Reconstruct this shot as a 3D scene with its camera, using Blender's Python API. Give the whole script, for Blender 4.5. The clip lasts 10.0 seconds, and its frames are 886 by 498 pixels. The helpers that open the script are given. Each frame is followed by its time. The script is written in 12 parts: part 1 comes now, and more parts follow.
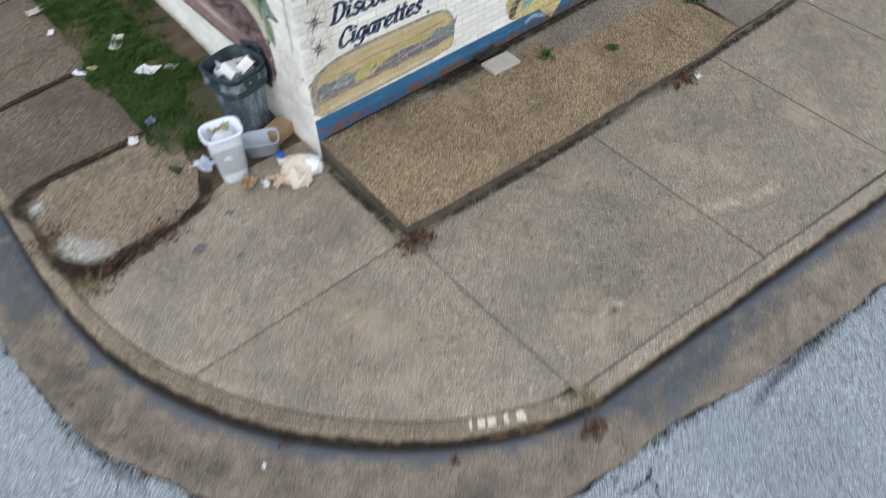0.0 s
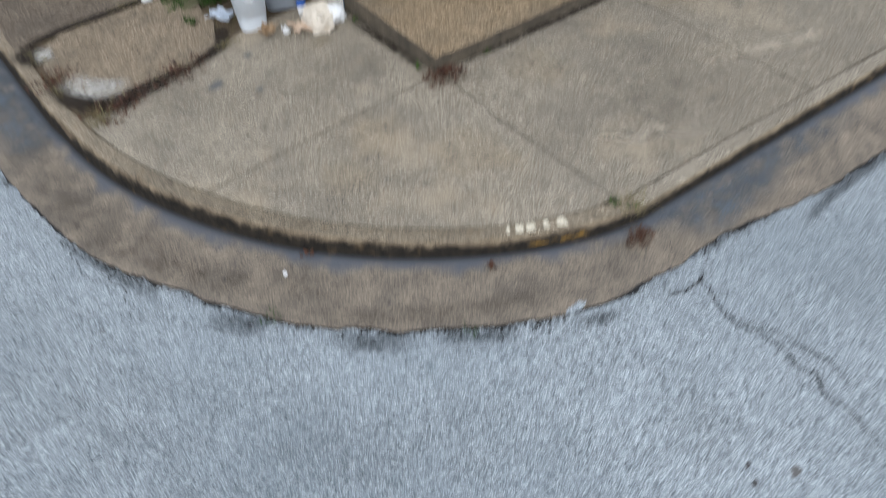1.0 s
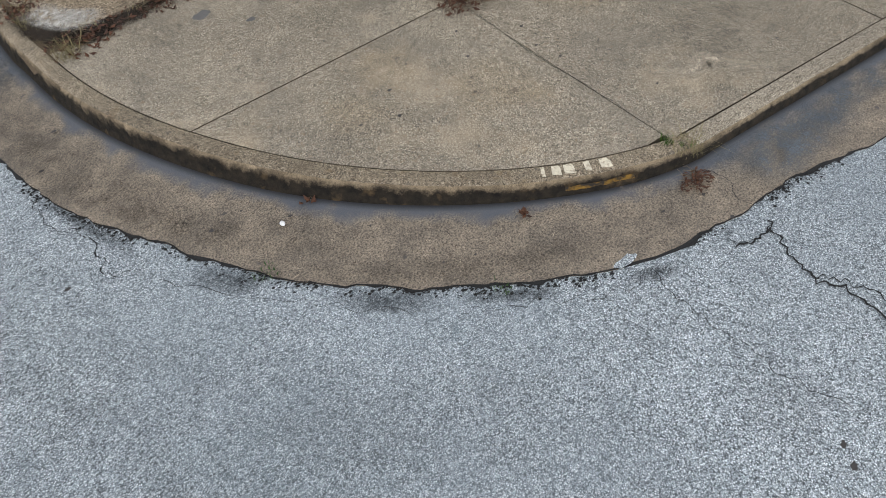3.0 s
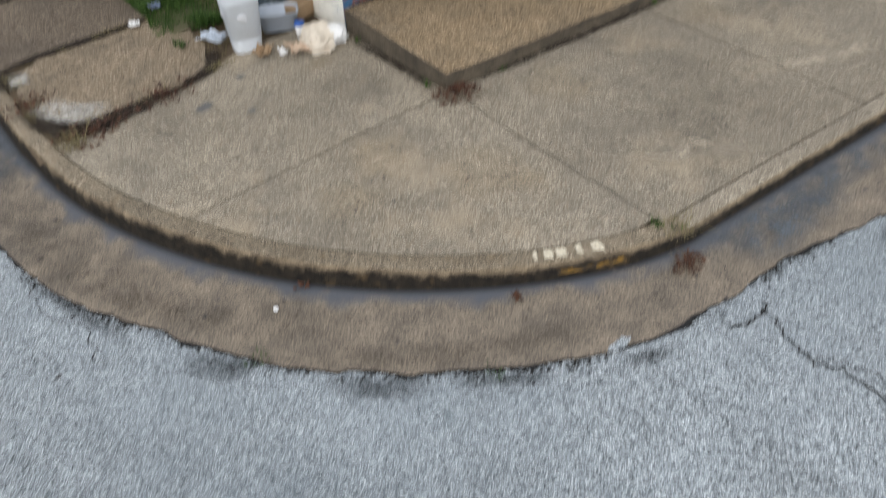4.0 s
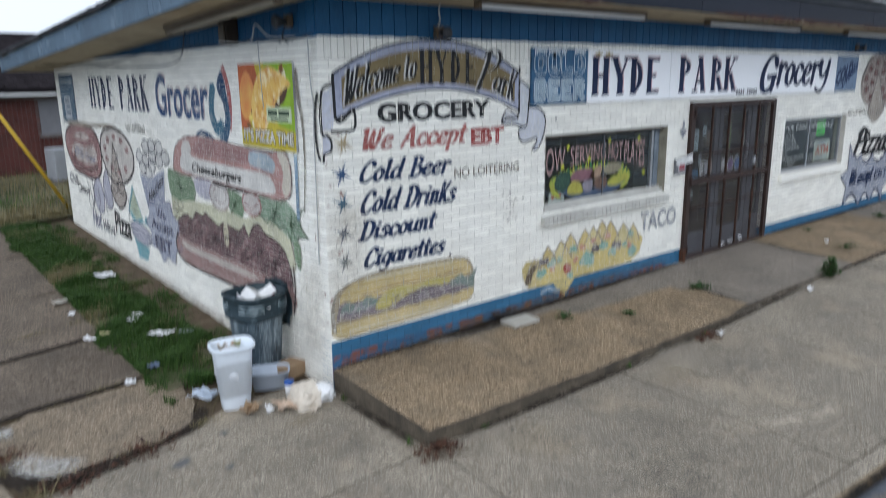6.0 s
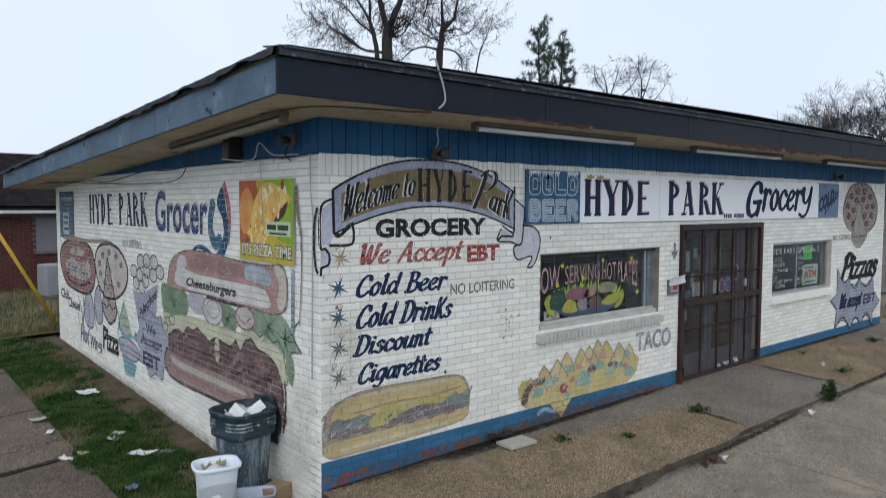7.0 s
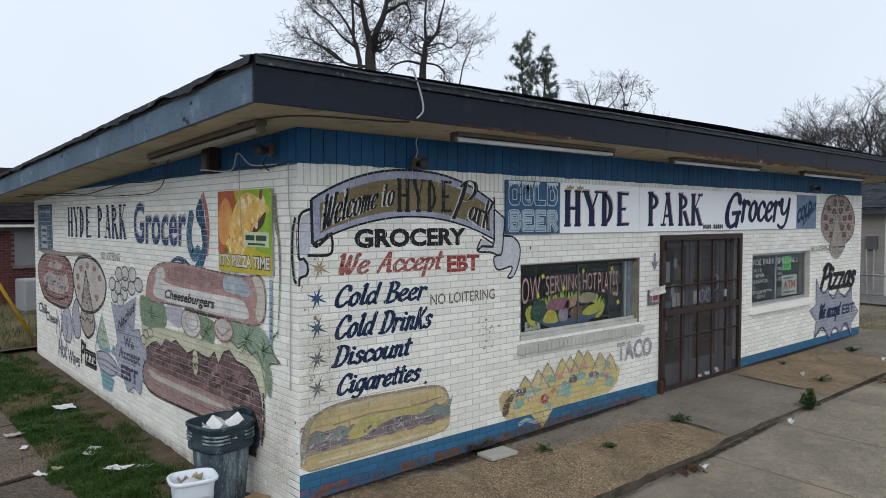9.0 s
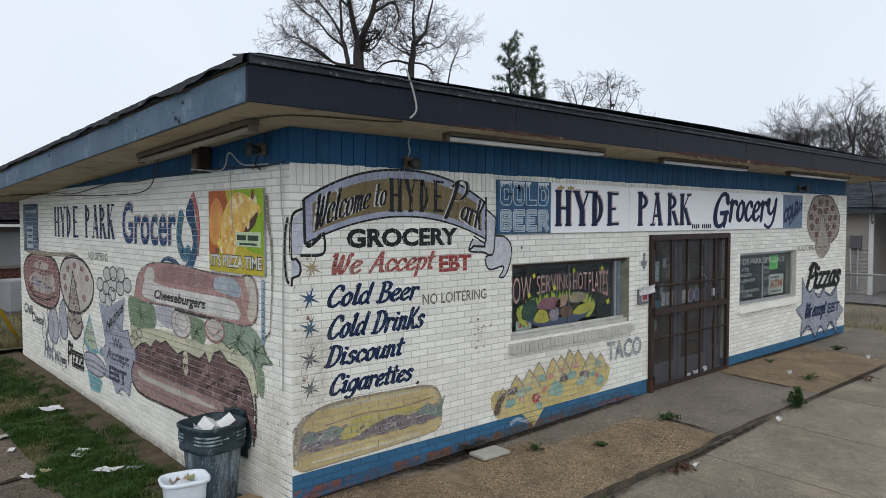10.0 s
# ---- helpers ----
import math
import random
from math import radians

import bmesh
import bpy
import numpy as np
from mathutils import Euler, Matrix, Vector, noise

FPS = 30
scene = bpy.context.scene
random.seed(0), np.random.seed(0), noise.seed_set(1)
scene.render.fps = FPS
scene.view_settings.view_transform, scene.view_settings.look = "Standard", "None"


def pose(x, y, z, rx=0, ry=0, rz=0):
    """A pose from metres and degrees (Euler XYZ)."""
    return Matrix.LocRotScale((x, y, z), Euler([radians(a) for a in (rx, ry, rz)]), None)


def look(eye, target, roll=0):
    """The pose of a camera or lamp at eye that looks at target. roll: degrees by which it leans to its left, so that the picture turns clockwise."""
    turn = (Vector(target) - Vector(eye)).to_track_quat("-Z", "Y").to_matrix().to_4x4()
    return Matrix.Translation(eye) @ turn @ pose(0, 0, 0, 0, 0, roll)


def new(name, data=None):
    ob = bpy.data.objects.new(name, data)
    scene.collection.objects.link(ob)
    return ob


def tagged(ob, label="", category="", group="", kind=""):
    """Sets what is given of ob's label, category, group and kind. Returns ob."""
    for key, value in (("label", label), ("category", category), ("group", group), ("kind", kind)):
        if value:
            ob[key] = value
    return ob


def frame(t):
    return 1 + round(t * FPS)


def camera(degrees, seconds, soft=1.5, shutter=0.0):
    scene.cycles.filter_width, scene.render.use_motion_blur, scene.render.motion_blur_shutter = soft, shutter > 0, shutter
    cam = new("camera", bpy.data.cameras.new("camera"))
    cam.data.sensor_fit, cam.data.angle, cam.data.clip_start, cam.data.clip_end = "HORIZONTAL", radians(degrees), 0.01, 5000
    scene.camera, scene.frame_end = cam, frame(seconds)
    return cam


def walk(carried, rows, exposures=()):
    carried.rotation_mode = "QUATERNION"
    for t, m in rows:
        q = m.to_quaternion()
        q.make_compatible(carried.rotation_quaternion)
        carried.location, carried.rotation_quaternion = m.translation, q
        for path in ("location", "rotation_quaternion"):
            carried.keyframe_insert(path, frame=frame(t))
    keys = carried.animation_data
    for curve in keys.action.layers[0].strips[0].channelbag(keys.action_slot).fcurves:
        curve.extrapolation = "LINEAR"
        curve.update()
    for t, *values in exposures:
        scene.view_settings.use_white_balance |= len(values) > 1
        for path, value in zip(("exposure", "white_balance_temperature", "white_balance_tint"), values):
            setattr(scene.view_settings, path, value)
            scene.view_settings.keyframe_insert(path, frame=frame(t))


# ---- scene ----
cam = camera(63.5, 10.0, soft=0.85, shutter=0.9)
PATH = [
    (0, (-2.442, -5.171, 4.804), (-1.652, -4.144, 3.28), -2.3),
    (0.5, (-3.142, -5.69, 4.454), (-2.308, -4.639, 2.971), -1.2),
    (1, (-3.391, -5.792, 3.381), (-2.543, -4.725, 1.917), -1.0),
    (1.5, (-3.433, -5.595, 2.777), (-2.582, -4.541, 1.306), -0.6),
    (2, (-3.38, -5.476, 2.748), (-2.529, -4.426, 1.274), -0.5),
    (2.5, (-3.31, -5.413, 2.746), (-2.465, -4.363, 1.268), -0.7),
    (2.7, (-3.325, -5.397, 2.72), (-2.494, -4.375, 1.215), -0.5),
    (3.8, (-3.262, -5.449, 2.672), (-2.38, -4.326, 1.271), -1.7),
    (4, (-3.25, -5.457, 2.703), (-2.326, -4.293, 1.364), -1.5),
    (4.5, (-3.24, -5.522, 2.677), (-2.21, -4.239, 1.539), -1.3),
    (5, (-3.188, -5.604, 2.643), (-2.081, -4.214, 1.726), -1.5),
    (5.5, (-3.184, -5.57, 2.638), (-2.001, -4.113, 1.947), -1.1),
    (6, (-3.21, -5.589, 2.669), (-1.977, -4.085, 2.206), -0.6),
    (7.3, (-3.247, -5.526, 2.556), (-1.955, -4.002, 2.469), 0.1),
    (7.5, (-3.235, -5.544, 2.546), (-1.944, -4.019, 2.462), -0.0),
    (8, (-3.204, -5.58, 2.546), (-1.902, -4.064, 2.462), 0.0),
    (8.5, (-3.19, -5.582, 2.539), (-1.875, -4.078, 2.457), 0.0),
    (9, (-3.2, -5.575, 2.54), (-1.88, -4.075, 2.458), 0.0),
    (9.5, (-3.226, -5.546, 2.548), (-1.882, -4.068, 2.463), 0.1),
    (10, (-3.243, -5.541, 2.542), (-1.895, -4.065, 2.459), 0.0),
]
EXPOSURES = [(0.0, 0.40, 6000, 10), (1.2, 0.44, 6050, 9), (2.2, 0.27, 6250, 10), (4.0, 0.35, 6450, 10), (5.0, 0.48, 6100, 9), (5.5, 0.34, 5900, 9), (6.2, 0.14, 5750, 9), (7.3, -0.12, 5950, 8), (8.5, -0.12, 6000, 9), (10.0, -0.12, 6150, 9)]
walk(cam, [(t, look(eye, target, roll)) for t, eye, target, roll in PATH], EXPOSURES)

# ---- sky and light: an even overcast ----
world = bpy.data.worlds.new("overcast")
scene.world = world
world.use_nodes = True
wn, wl = world.node_tree.nodes, world.node_tree.links
wn.clear()
SUN_ELEV, SUN_ROT = 42.0, 228.0
sky = wn.new("ShaderNodeTexSky")
sky.sky_type, sky.sun_disc = "NISHITA", False
sky.sun_elevation, sky.sun_rotation = radians(SUN_ELEV), radians(SUN_ROT)
sky.air_density, sky.dust_density = 1.0, 4.0
sky_dim = wn.new("ShaderNodeMix")
sky_dim.data_type, sky_dim.blend_type = "RGBA", "MULTIPLY"
sky_dim.inputs[0].default_value = 1.0
sky_dim.inputs[7].default_value = (0.1, 0.1, 0.1, 1)
wl.new(sky.outputs[0], sky_dim.inputs[6])
tex = wn.new("ShaderNodeTexCoord")
cloud = wn.new("ShaderNodeTexNoise")
cloud.inputs["Scale"].default_value, cloud.inputs["Detail"].default_value = 1.6, 4
wl.new(tex.outputs["Generated"], cloud.inputs["Vector"])
cramp = wn.new("ShaderNodeValToRGB")
cramp.color_ramp.elements[0].position, cramp.color_ramp.elements[1].position = 0.3, 0.75
cramp.color_ramp.elements[0].color = (0.74, 0.775, 0.835, 1)
cramp.color_ramp.elements[1].color = (0.86, 0.885, 0.92, 1)
wl.new(cloud.outputs["Fac"], cramp.inputs[0])
smix = wn.new("ShaderNodeMix")
smix.data_type = "RGBA"
smix.inputs[0].default_value = 0.9
wl.new(sky_dim.outputs[2], smix.inputs[6])
wl.new(cramp.outputs[0], smix.inputs[7])
back = wn.new("ShaderNodeBackground")
back.inputs["Strength"].default_value = 1.20
wl.new(smix.outputs[2], back.inputs[0])
wl.new(back.outputs[0], wn.new("ShaderNodeOutputWorld").inputs[0])
sun = new("sun", bpy.data.lights.new("sun", "SUN"))
sun.data.energy, sun.data.angle, sun.data.color = 0.95, radians(60), (1.0, 0.97, 0.93)
sun.matrix_world = pose(0, 0, 30, 90 - SUN_ELEV, 0, 180 - SUN_ROT)


# ---- materials ----
def nodes_of(name):
    m = bpy.data.materials.new(name)
    m.use_nodes = True
    return m, m.node_tree.nodes, m.node_tree.links, m.node_tree.nodes["Principled BSDF"]


def mixc(n, l, fac, a, b, mode="MIX"):
    k = n.new("ShaderNodeMix")
    k.data_type, k.blend_type = "RGBA", mode
    for sock, v in ((k.inputs[0], fac), (k.inputs[6], a), (k.inputs[7], b)):
        if isinstance(v, (int, float)):
            sock.default_value = v
        elif isinstance(v, tuple):
            sock.default_value = (*v, 1) if len(v) == 3 else v
        else:
            l.new(v, sock)
    return k.outputs[2]


def noise_of(n, l, scale, detail=4, stretch=None, rough=0.55, lo=0.3, hi=0.7):
    g = n.new("ShaderNodeNewGeometry")
    v = g.outputs["Position"]
    if stretch:
        mp = n.new("ShaderNodeMapping")
        mp.inputs["Scale"].default_value = stretch
        l.new(v, mp.inputs["Vector"])
        v = mp.outputs[0]
    t = n.new("ShaderNodeTexNoise")
    t.inputs["Scale"].default_value, t.inputs["Detail"].default_value, t.inputs["Roughness"].default_value = scale, detail, rough
    l.new(v, t.inputs["Vector"])
    r = n.new("ShaderNodeMapRange")
    r.inputs[1].default_value, r.inputs[2].default_value = lo, hi
    l.new(t.outputs["Fac"], r.inputs[0])
    return r.outputs[0]


def bump_of(n, l, bs, height, strength=0.4, dist=0.01):
    b = n.new("ShaderNodeBump")
    b.inputs["Strength"].default_value, b.inputs["Distance"].default_value = strength, dist
    l.new(height, b.inputs["Height"])
    l.new(b.outputs[0], bs.inputs["Normal"])


def vary_of(n, island=False):
    if island:
        return n.new("ShaderNodeNewGeometry").outputs["Random Per Island"]
    return n.new("ShaderNodeObjectInfo").outputs["Random"]


def surface(name, base, dark=None, big=1.2, fine=60, rough=0.85, bump=0.35, grain=0.35, blot=0.6, metal=0.0, extra=None, vary=0.0, island=False, stretch=None, spec=0.3):
    """A weathered surface: a base colour with blotches, fine grain, relief and, if given, stains (colour, scale, low, high)."""
    m, n, l, bs = nodes_of(name)
    dark = dark or tuple(c * 0.6 for c in base)
    c = mixc(n, l, noise_of(n, l, big, 5, stretch), base, tuple(b + (d - b) * blot for b, d in zip(base, dark)))
    g = noise_of(n, l, fine, 3, None, 0.6, 0.32, 0.68)
    c = mixc(n, l, grain, c, mixc(n, l, g, (0.45, 0.45, 0.45), (1.45, 1.45, 1.45)), "MULTIPLY")
    for col, scale, lo, hi, amount in extra or ():
        k = noise_of(n, l, scale, 6, None, 0.62, lo, hi)
        q = n.new("ShaderNodeMath")
        q.operation = "MULTIPLY"
        q.inputs[1].default_value = amount
        l.new(k, q.inputs[0])
        c = mixc(n, l, q.outputs[0], c, col)
    if vary:
        r = n.new("ShaderNodeMapRange")
        r.inputs[3].default_value, r.inputs[4].default_value = 1 - vary, 1 + vary
        l.new(vary_of(n, island), r.inputs[0])
        cb = n.new("ShaderNodeCombineColor")
        for k in range(3):
            l.new(r.outputs[0], cb.inputs[k])
        c = mixc(n, l, 1.0, c, cb.outputs[0], "MULTIPLY")
    l.new(c, bs.inputs["Base Color"])
    bs.inputs["Roughness"].default_value, bs.inputs["Metallic"].default_value = rough, metal
    bs.inputs["Specular IOR Level"].default_value = spec
    if bump:
        bump_of(n, l, bs, g, bump, 0.006)
    return m


def speckled(name, tones, scale, rough=0.9, bump=0.5, big=0.5, stains=(), blot=0.25, vary=0.0, gap=0.35, fine=0.3):
    """Exposed aggregate: small stones of several tones, with larger stains."""
    m, n, l, bs = nodes_of(name)
    g = n.new("ShaderNodeNewGeometry")
    vo = n.new("ShaderNodeTexVoronoi")
    vo.inputs["Scale"].default_value = scale
    l.new(g.outputs["Position"], vo.inputs["Vector"])
    sep = n.new("ShaderNodeSeparateColor")
    l.new(vo.outputs["Color"], sep.inputs[0])
    rp = n.new("ShaderNodeValToRGB")
    els = rp.color_ramp.elements
    while len(els) < len(tones):
        els.new(0.5)
    for i, t in enumerate(tones):
        els[i].position, els[i].color = i / (len(tones) - 1), (*t, 1)
    l.new(sep.outputs[0], rp.inputs[0])
    c = rp.outputs[0]
    # the grout between the stones lies deeper and darker, and sand grains cover all
    dk = n.new("ShaderNodeMapRange")
    dk.inputs[1].default_value, dk.inputs[2].default_value, dk.inputs[4].default_value = 0.35, 0.75, gap
    l.new(vo.outputs["Distance"], dk.inputs[0])
    c = mixc(n, l, dk.outputs[0], c, mixc(n, l, 1.0, c, (0.3, 0.3, 0.3), "MULTIPLY"))
    c = mixc(n, l, fine, c, mixc(n, l, noise_of(n, l, scale * 2.3, 2, None, 0.5, 0.35, 0.65), (0.4, 0.4, 0.4), (1.6, 1.6, 1.6)), "MULTIPLY")
    c = mixc(n, l, 0.35, c, mixc(n, l, noise_of(n, l, 17, 6, None, 0.75, 0.3, 0.7), (0.45, 0.45, 0.45), (1.5, 1.5, 1.5)), "MULTIPLY")
    k = noise_of(n, l, big, 5)
    c = mixc(n, l, k, c, mixc(n, l, 1.0, c, (1 - blot,) * 3, "MULTIPLY"))
    for col, sc, lo, hi, amount in stains:
        k = noise_of(n, l, sc, 6, None, 0.62, lo, hi)
        q = n.new("ShaderNodeMath")
        q.operation = "MULTIPLY"
        q.inputs[1].default_value = amount
        l.new(k, q.inputs[0])
        c = mixc(n, l, q.outputs[0], c, col)
    if vary:
        r = n.new("ShaderNodeMapRange")
        r.inputs[3].default_value, r.inputs[4].default_value = 1 - vary, 1 + vary
        l.new(vary_of(n), r.inputs[0])
        cb = n.new("ShaderNodeCombineColor")
        for j in range(3):
            l.new(r.outputs[0], cb.inputs[j])
        c = mixc(n, l, 1.0, c, cb.outputs[0], "MULTIPLY")
    l.new(c, bs.inputs["Base Color"])
    bs.inputs["Roughness"].default_value = rough
    bs.inputs["Specular IOR Level"].default_value = 0.25
    bump_of(n, l, bs, vo.outputs["Distance"], bump, 0.006)
    return m


ASPHALT = speckled("old_asphalt", [(0.095, 0.108, 0.116), (0.365, 0.408, 0.434), (0.470, 0.522, 0.550), (0.86, 0.91, 0.94)], 138, 0.85, 1.0, 0.45,
                   [((0.19, 0.22, 0.245), 1.1, 0.52, 0.75, 0.3), ((0.42, 0.46, 0.50), 0.35, 0.5, 0.8, 0.25), ((0.26, 0.31, 0.345), 0.22, 0.46, 0.60, 0.22), ((0.08, 0.09, 0.10), 6, 0.64, 0.76, 0.55), ((0.10, 0.14, 0.15), 3.0, 0.66, 0.78, 0.5)], gap=0.9, fine=0.6)
SIDEWALK = speckled("sidewalk_concrete", [(0.105, 0.089, 0.067), (0.300, 0.256, 0.192), (0.366, 0.314, 0.238), (0.62, 0.545, 0.43)], 150, 0.9, 0.6, 0.7,
                    [((0.185, 0.166, 0.138), 1.6, 0.46, 0.72, 0.42), ((0.50, 0.40, 0.275), 1.3, 0.54, 0.72, 0.42), ((0.145, 0.122, 0.092), 6.5, 0.50, 0.74, 0.45), ((0.085, 0.077, 0.065), 3.4, 0.60, 0.78, 0.4), ((0.05, 0.046, 0.041), 13, 0.64, 0.70, 0.6), ((0.50, 0.45, 0.37), 22, 0.66, 0.71, 0.5), ((0.19, 0.118, 0.066), 34, 0.57, 0.69, 0.5), ((0.045, 0.04, 0.035), 60, 0.66, 0.71, 0.8)], 0.28, 0.10, gap=0.5, fine=0.95)
CURB = speckled("curb_concrete", [(0.08, 0.064, 0.045), (0.285, 0.230, 0.160), (0.36, 0.293, 0.208), (0.58, 0.49, 0.365)], 150, 0.9, 0.7, 1.8,
                [((0.12, 0.093, 0.062), 4, 0.50, 0.74, 0.6), ((0.06, 0.055, 0.05), 15, 0.60, 0.70, 0.6), ((0.20, 0.13, 0.06), 9, 0.58, 0.74, 0.5), ((0.04, 0.036, 0.03), 44, 0.64, 0.71, 0.7)], 0.35, 0.14, gap=0.5, fine=0.95)
AGGREGATE = speckled("exposed_aggregate", [(0.065, 0.050, 0.034), (0.265, 0.203, 0.135), (0.35, 0.272, 0.185), (0.60, 0.49, 0.36)], 100, 0.9, 0.8, 1.2,
                     [((0.10, 0.085, 0.065), 1.7, 0.48, 0.72, 0.6), ((0.38, 0.34, 0.28), 0.9, 0.6, 0.75, 0.35)], 0.3, 0.08)
STOOP_BROWN = speckled("brown_stoop_aggregate", [(0.06, 0.042, 0.025), (0.255, 0.182, 0.106), (0.33, 0.242, 0.146), (0.58, 0.45, 0.30)], 100, 0.9, 0.8, 1.2,
                       [((0.085, 0.07, 0.05), 1.7, 0.46, 0.70, 0.6), ((0.34, 0.29, 0.22), 0.9, 0.6, 0.75, 0.35)], 0.3, 0.08)
PATH_SLAB = speckled("brown_path_aggregate", [(0.040, 0.032, 0.024), (0.155, 0.122, 0.088), (0.208, 0.162, 0.115), (0.40, 0.325, 0.25)], 95, 0.9, 0.8, 1.2,
                     [((0.07, 0.06, 0.048), 1.7, 0.46, 0.70, 0.6)], 0.3, 0.12)
STOOP = speckled("stoop_concrete", [(0.085, 0.074, 0.06), (0.235, 0.20, 0.16), (0.285, 0.245, 0.195), (0.46, 0.40, 0.325)], 130, 0.9, 0.5, 1.1,
                 [((0.11, 0.10, 0.085), 1.9, 0.50, 0.76, 0.6), ((0.34, 0.29, 0.225), 1.2, 0.56, 0.75, 0.4), ((0.06, 0.055, 0.05), 14, 0.63, 0.70, 0.6)], 0.3, 0.05)
# brown slab sides; their shade is put into the colour, darker than the tops
STOOP_EDGE = surface("shaded_slab_edge", (0.125, 0.102, 0.072), (0.04, 0.034, 0.026), 5, 60, 0.95, 0.7, 0.5, 0.8)
EARTH = surface("bare_earth", (0.145, 0.106, 0.068), (0.06, 0.043, 0.026), 6, 80, 0.95, 0.8, 0.6, 0.8)
LAWN = surface("winter_lawn_soil", (0.085, 0.085, 0.042), (0.055, 0.048, 0.028), 0.8, 40, 0.95, 0.8, 0.6, 0.7, extra=[((0.24, 0.21, 0.12), 0.6, 0.45, 0.7, 0.7)])
BRICK_WHITE = surface("white_painted_brick", (0.91, 0.89, 0.81), (0.83, 0.80, 0.71), 1.4, 70, 0.7, 0.8, 0.14, 0.6, vary=0.08,
                      extra=[((0.50, 0.45, 0.37), 5.5, 0.62, 0.82, 0.4), ((0.64, 0.61, 0.54), 0.9, 0.56, 0.78, 0.4), ((0.26, 0.20, 0.15), 24, 0.68, 0.74, 0.6)])
BRICK_WHITE_REST = surface("white_painted_brickwork", (0.91, 0.89, 0.81), (0.83, 0.80, 0.71), 1.4, 70, 0.7, 0.8, 0.14, 0.6, vary=0.08, island=True,
                           extra=[((0.50, 0.45, 0.37), 5.5, 0.62, 0.82, 0.4), ((0.64, 0.61, 0.54), 0.9, 0.56, 0.78, 0.4), ((0.26, 0.20, 0.15), 24, 0.68, 0.74, 0.6)])
MORTAR_WHITE = surface("white_painted_mortar", (0.63, 0.61, 0.54), (0.44, 0.41, 0.35), 5, 60, 0.85, 0.3, 0.2, 0.6)
BRICK_BLUE = surface("blue_painted_brick", (0.042, 0.148, 0.265), (0.028, 0.10, 0.19), 3, 60, 0.7, 0.3, 0.2, 0.6, vary=0.1, island=True,
                     extra=[((0.14, 0.27, 0.38), 6, 0.56, 0.78, 0.5)])
BRICK_WORN = surface("worn_blue_brick", (0.04, 0.125, 0.24), (0.025, 0.08, 0.15), 3, 60, 0.85, 0.5, 0.3, 0.6, vary=0.1, island=True,
                     extra=[((0.20, 0.075, 0.055), 7, 0.46, 0.58, 0.95), ((0.05, 0.045, 0.04), 9, 0.58, 0.72, 0.8)])
BRICK_CHIPPED = surface("chipped_white_brick", (0.82, 0.80, 0.73), (0.68, 0.64, 0.55), 4, 60, 0.8, 0.6, 0.25, 0.7, vary=0.08, island=True,
                        extra=[((0.20, 0.075, 0.05), 13, 0.60, 0.63, 0.9), ((0.05, 0.04, 0.035), 19, 0.66, 0.70, 0.8)])
MORTAR_BLUE = surface("blue_painted_mortar", (0.05, 0.13, 0.22), (0.03, 0.07, 0.12), 5, 60, 0.85, 0.3, 0.2, 0.6)
BLUE_WOOD = surface("blue_painted_board", (0.012, 0.082, 0.180), (0.007, 0.048, 0.115), 2.5, 50, 0.6, 0.25, 0.2, 0.7, vary=0.12, stretch=(1, 1, 0.25),
                    extra=[((0.03, 0.12, 0.22), 4, 0.6, 0.85, 0.5), ((0.008, 0.02, 0.035), 7, 0.62, 0.72, 0.5)])
CREAM = surface("cream_soffit_paint", (0.46, 0.375, 0.24), (0.26, 0.20, 0.12), 1.6, 40, 0.8, 0.2, 0.15, 0.6, extra=[((0.08, 0.05, 0.028), 3.5, 0.56, 0.72, 0.7), ((0.05, 0.035, 0.025), 12, 0.62, 0.70, 0.6)])
FASCIA_DARK = surface("dark_navy_fascia", (0.013, 0.016, 0.026), (0.007, 0.009, 0.015), 1.5, 45, 0.55, 0.25, 0.25, 0.7, vary=0.12, stretch=(0.3, 1, 1), spec=0.17,
                      extra=[((0.035, 0.04, 0.055), 3, 0.60, 0.8, 0.5), ((0.004, 0.004, 0.005), 5, 0.66, 0.72, 0.8)])
FASCIA_PALE = surface("faded_blue_fascia", (0.105, 0.150, 0.195), (0.06, 0.088, 0.12), 1.8, 45, 0.75, 0.3, 0.25, 0.7, vary=0.15, spec=0.2,
                      extra=[((0.25, 0.31, 0.35), 2.6, 0.56, 0.74, 0.6), ((0.010, 0.012, 0.016), 7, 0.635, 0.665, 0.95), ((0.02, 0.024, 0.03), 2.2, 0.66, 0.72, 0.7)])
ROOFING = surface("black_roofing_felt", (0.035, 0.037, 0.041), (0.014, 0.014, 0.016), 3, 90, 0.85, 0.7, 0.45, 0.7, extra=[((0.19, 0.20, 0.21), 4, 0.6, 0.75, 0.6)])
SHINGLE = surface("dark_shingle", (0.07, 0.075, 0.085), (0.03, 0.032, 0.036), 5, 70, 0.95, 0.6, 0.4, 0.7, vary=0.25, island=True, spec=0.0)
SIGN_WHITE = surface("white_sign_panel", (0.90, 0.90, 0.90), (0.83, 0.83, 0.83), 0.9, 30, 0.45, 0.05, 0.05, 0.5, spec=0.5)
ALU = surface("dull_aluminium", (0.50, 0.51, 0.52), (0.30, 0.30, 0.31), 3, 60, 0.45, 0.1, 0.15, 0.5, metal=0.8)
BROWN_STEEL = surface("rusty_brown_steel", (0.042, 0.024, 0.019), (0.020, 0.012, 0.010), 5, 70, 0.55, 0.3, 0.3, 0.6, extra=[((0.14, 0.055, 0.025), 6, 0.6, 0.72, 0.6)])
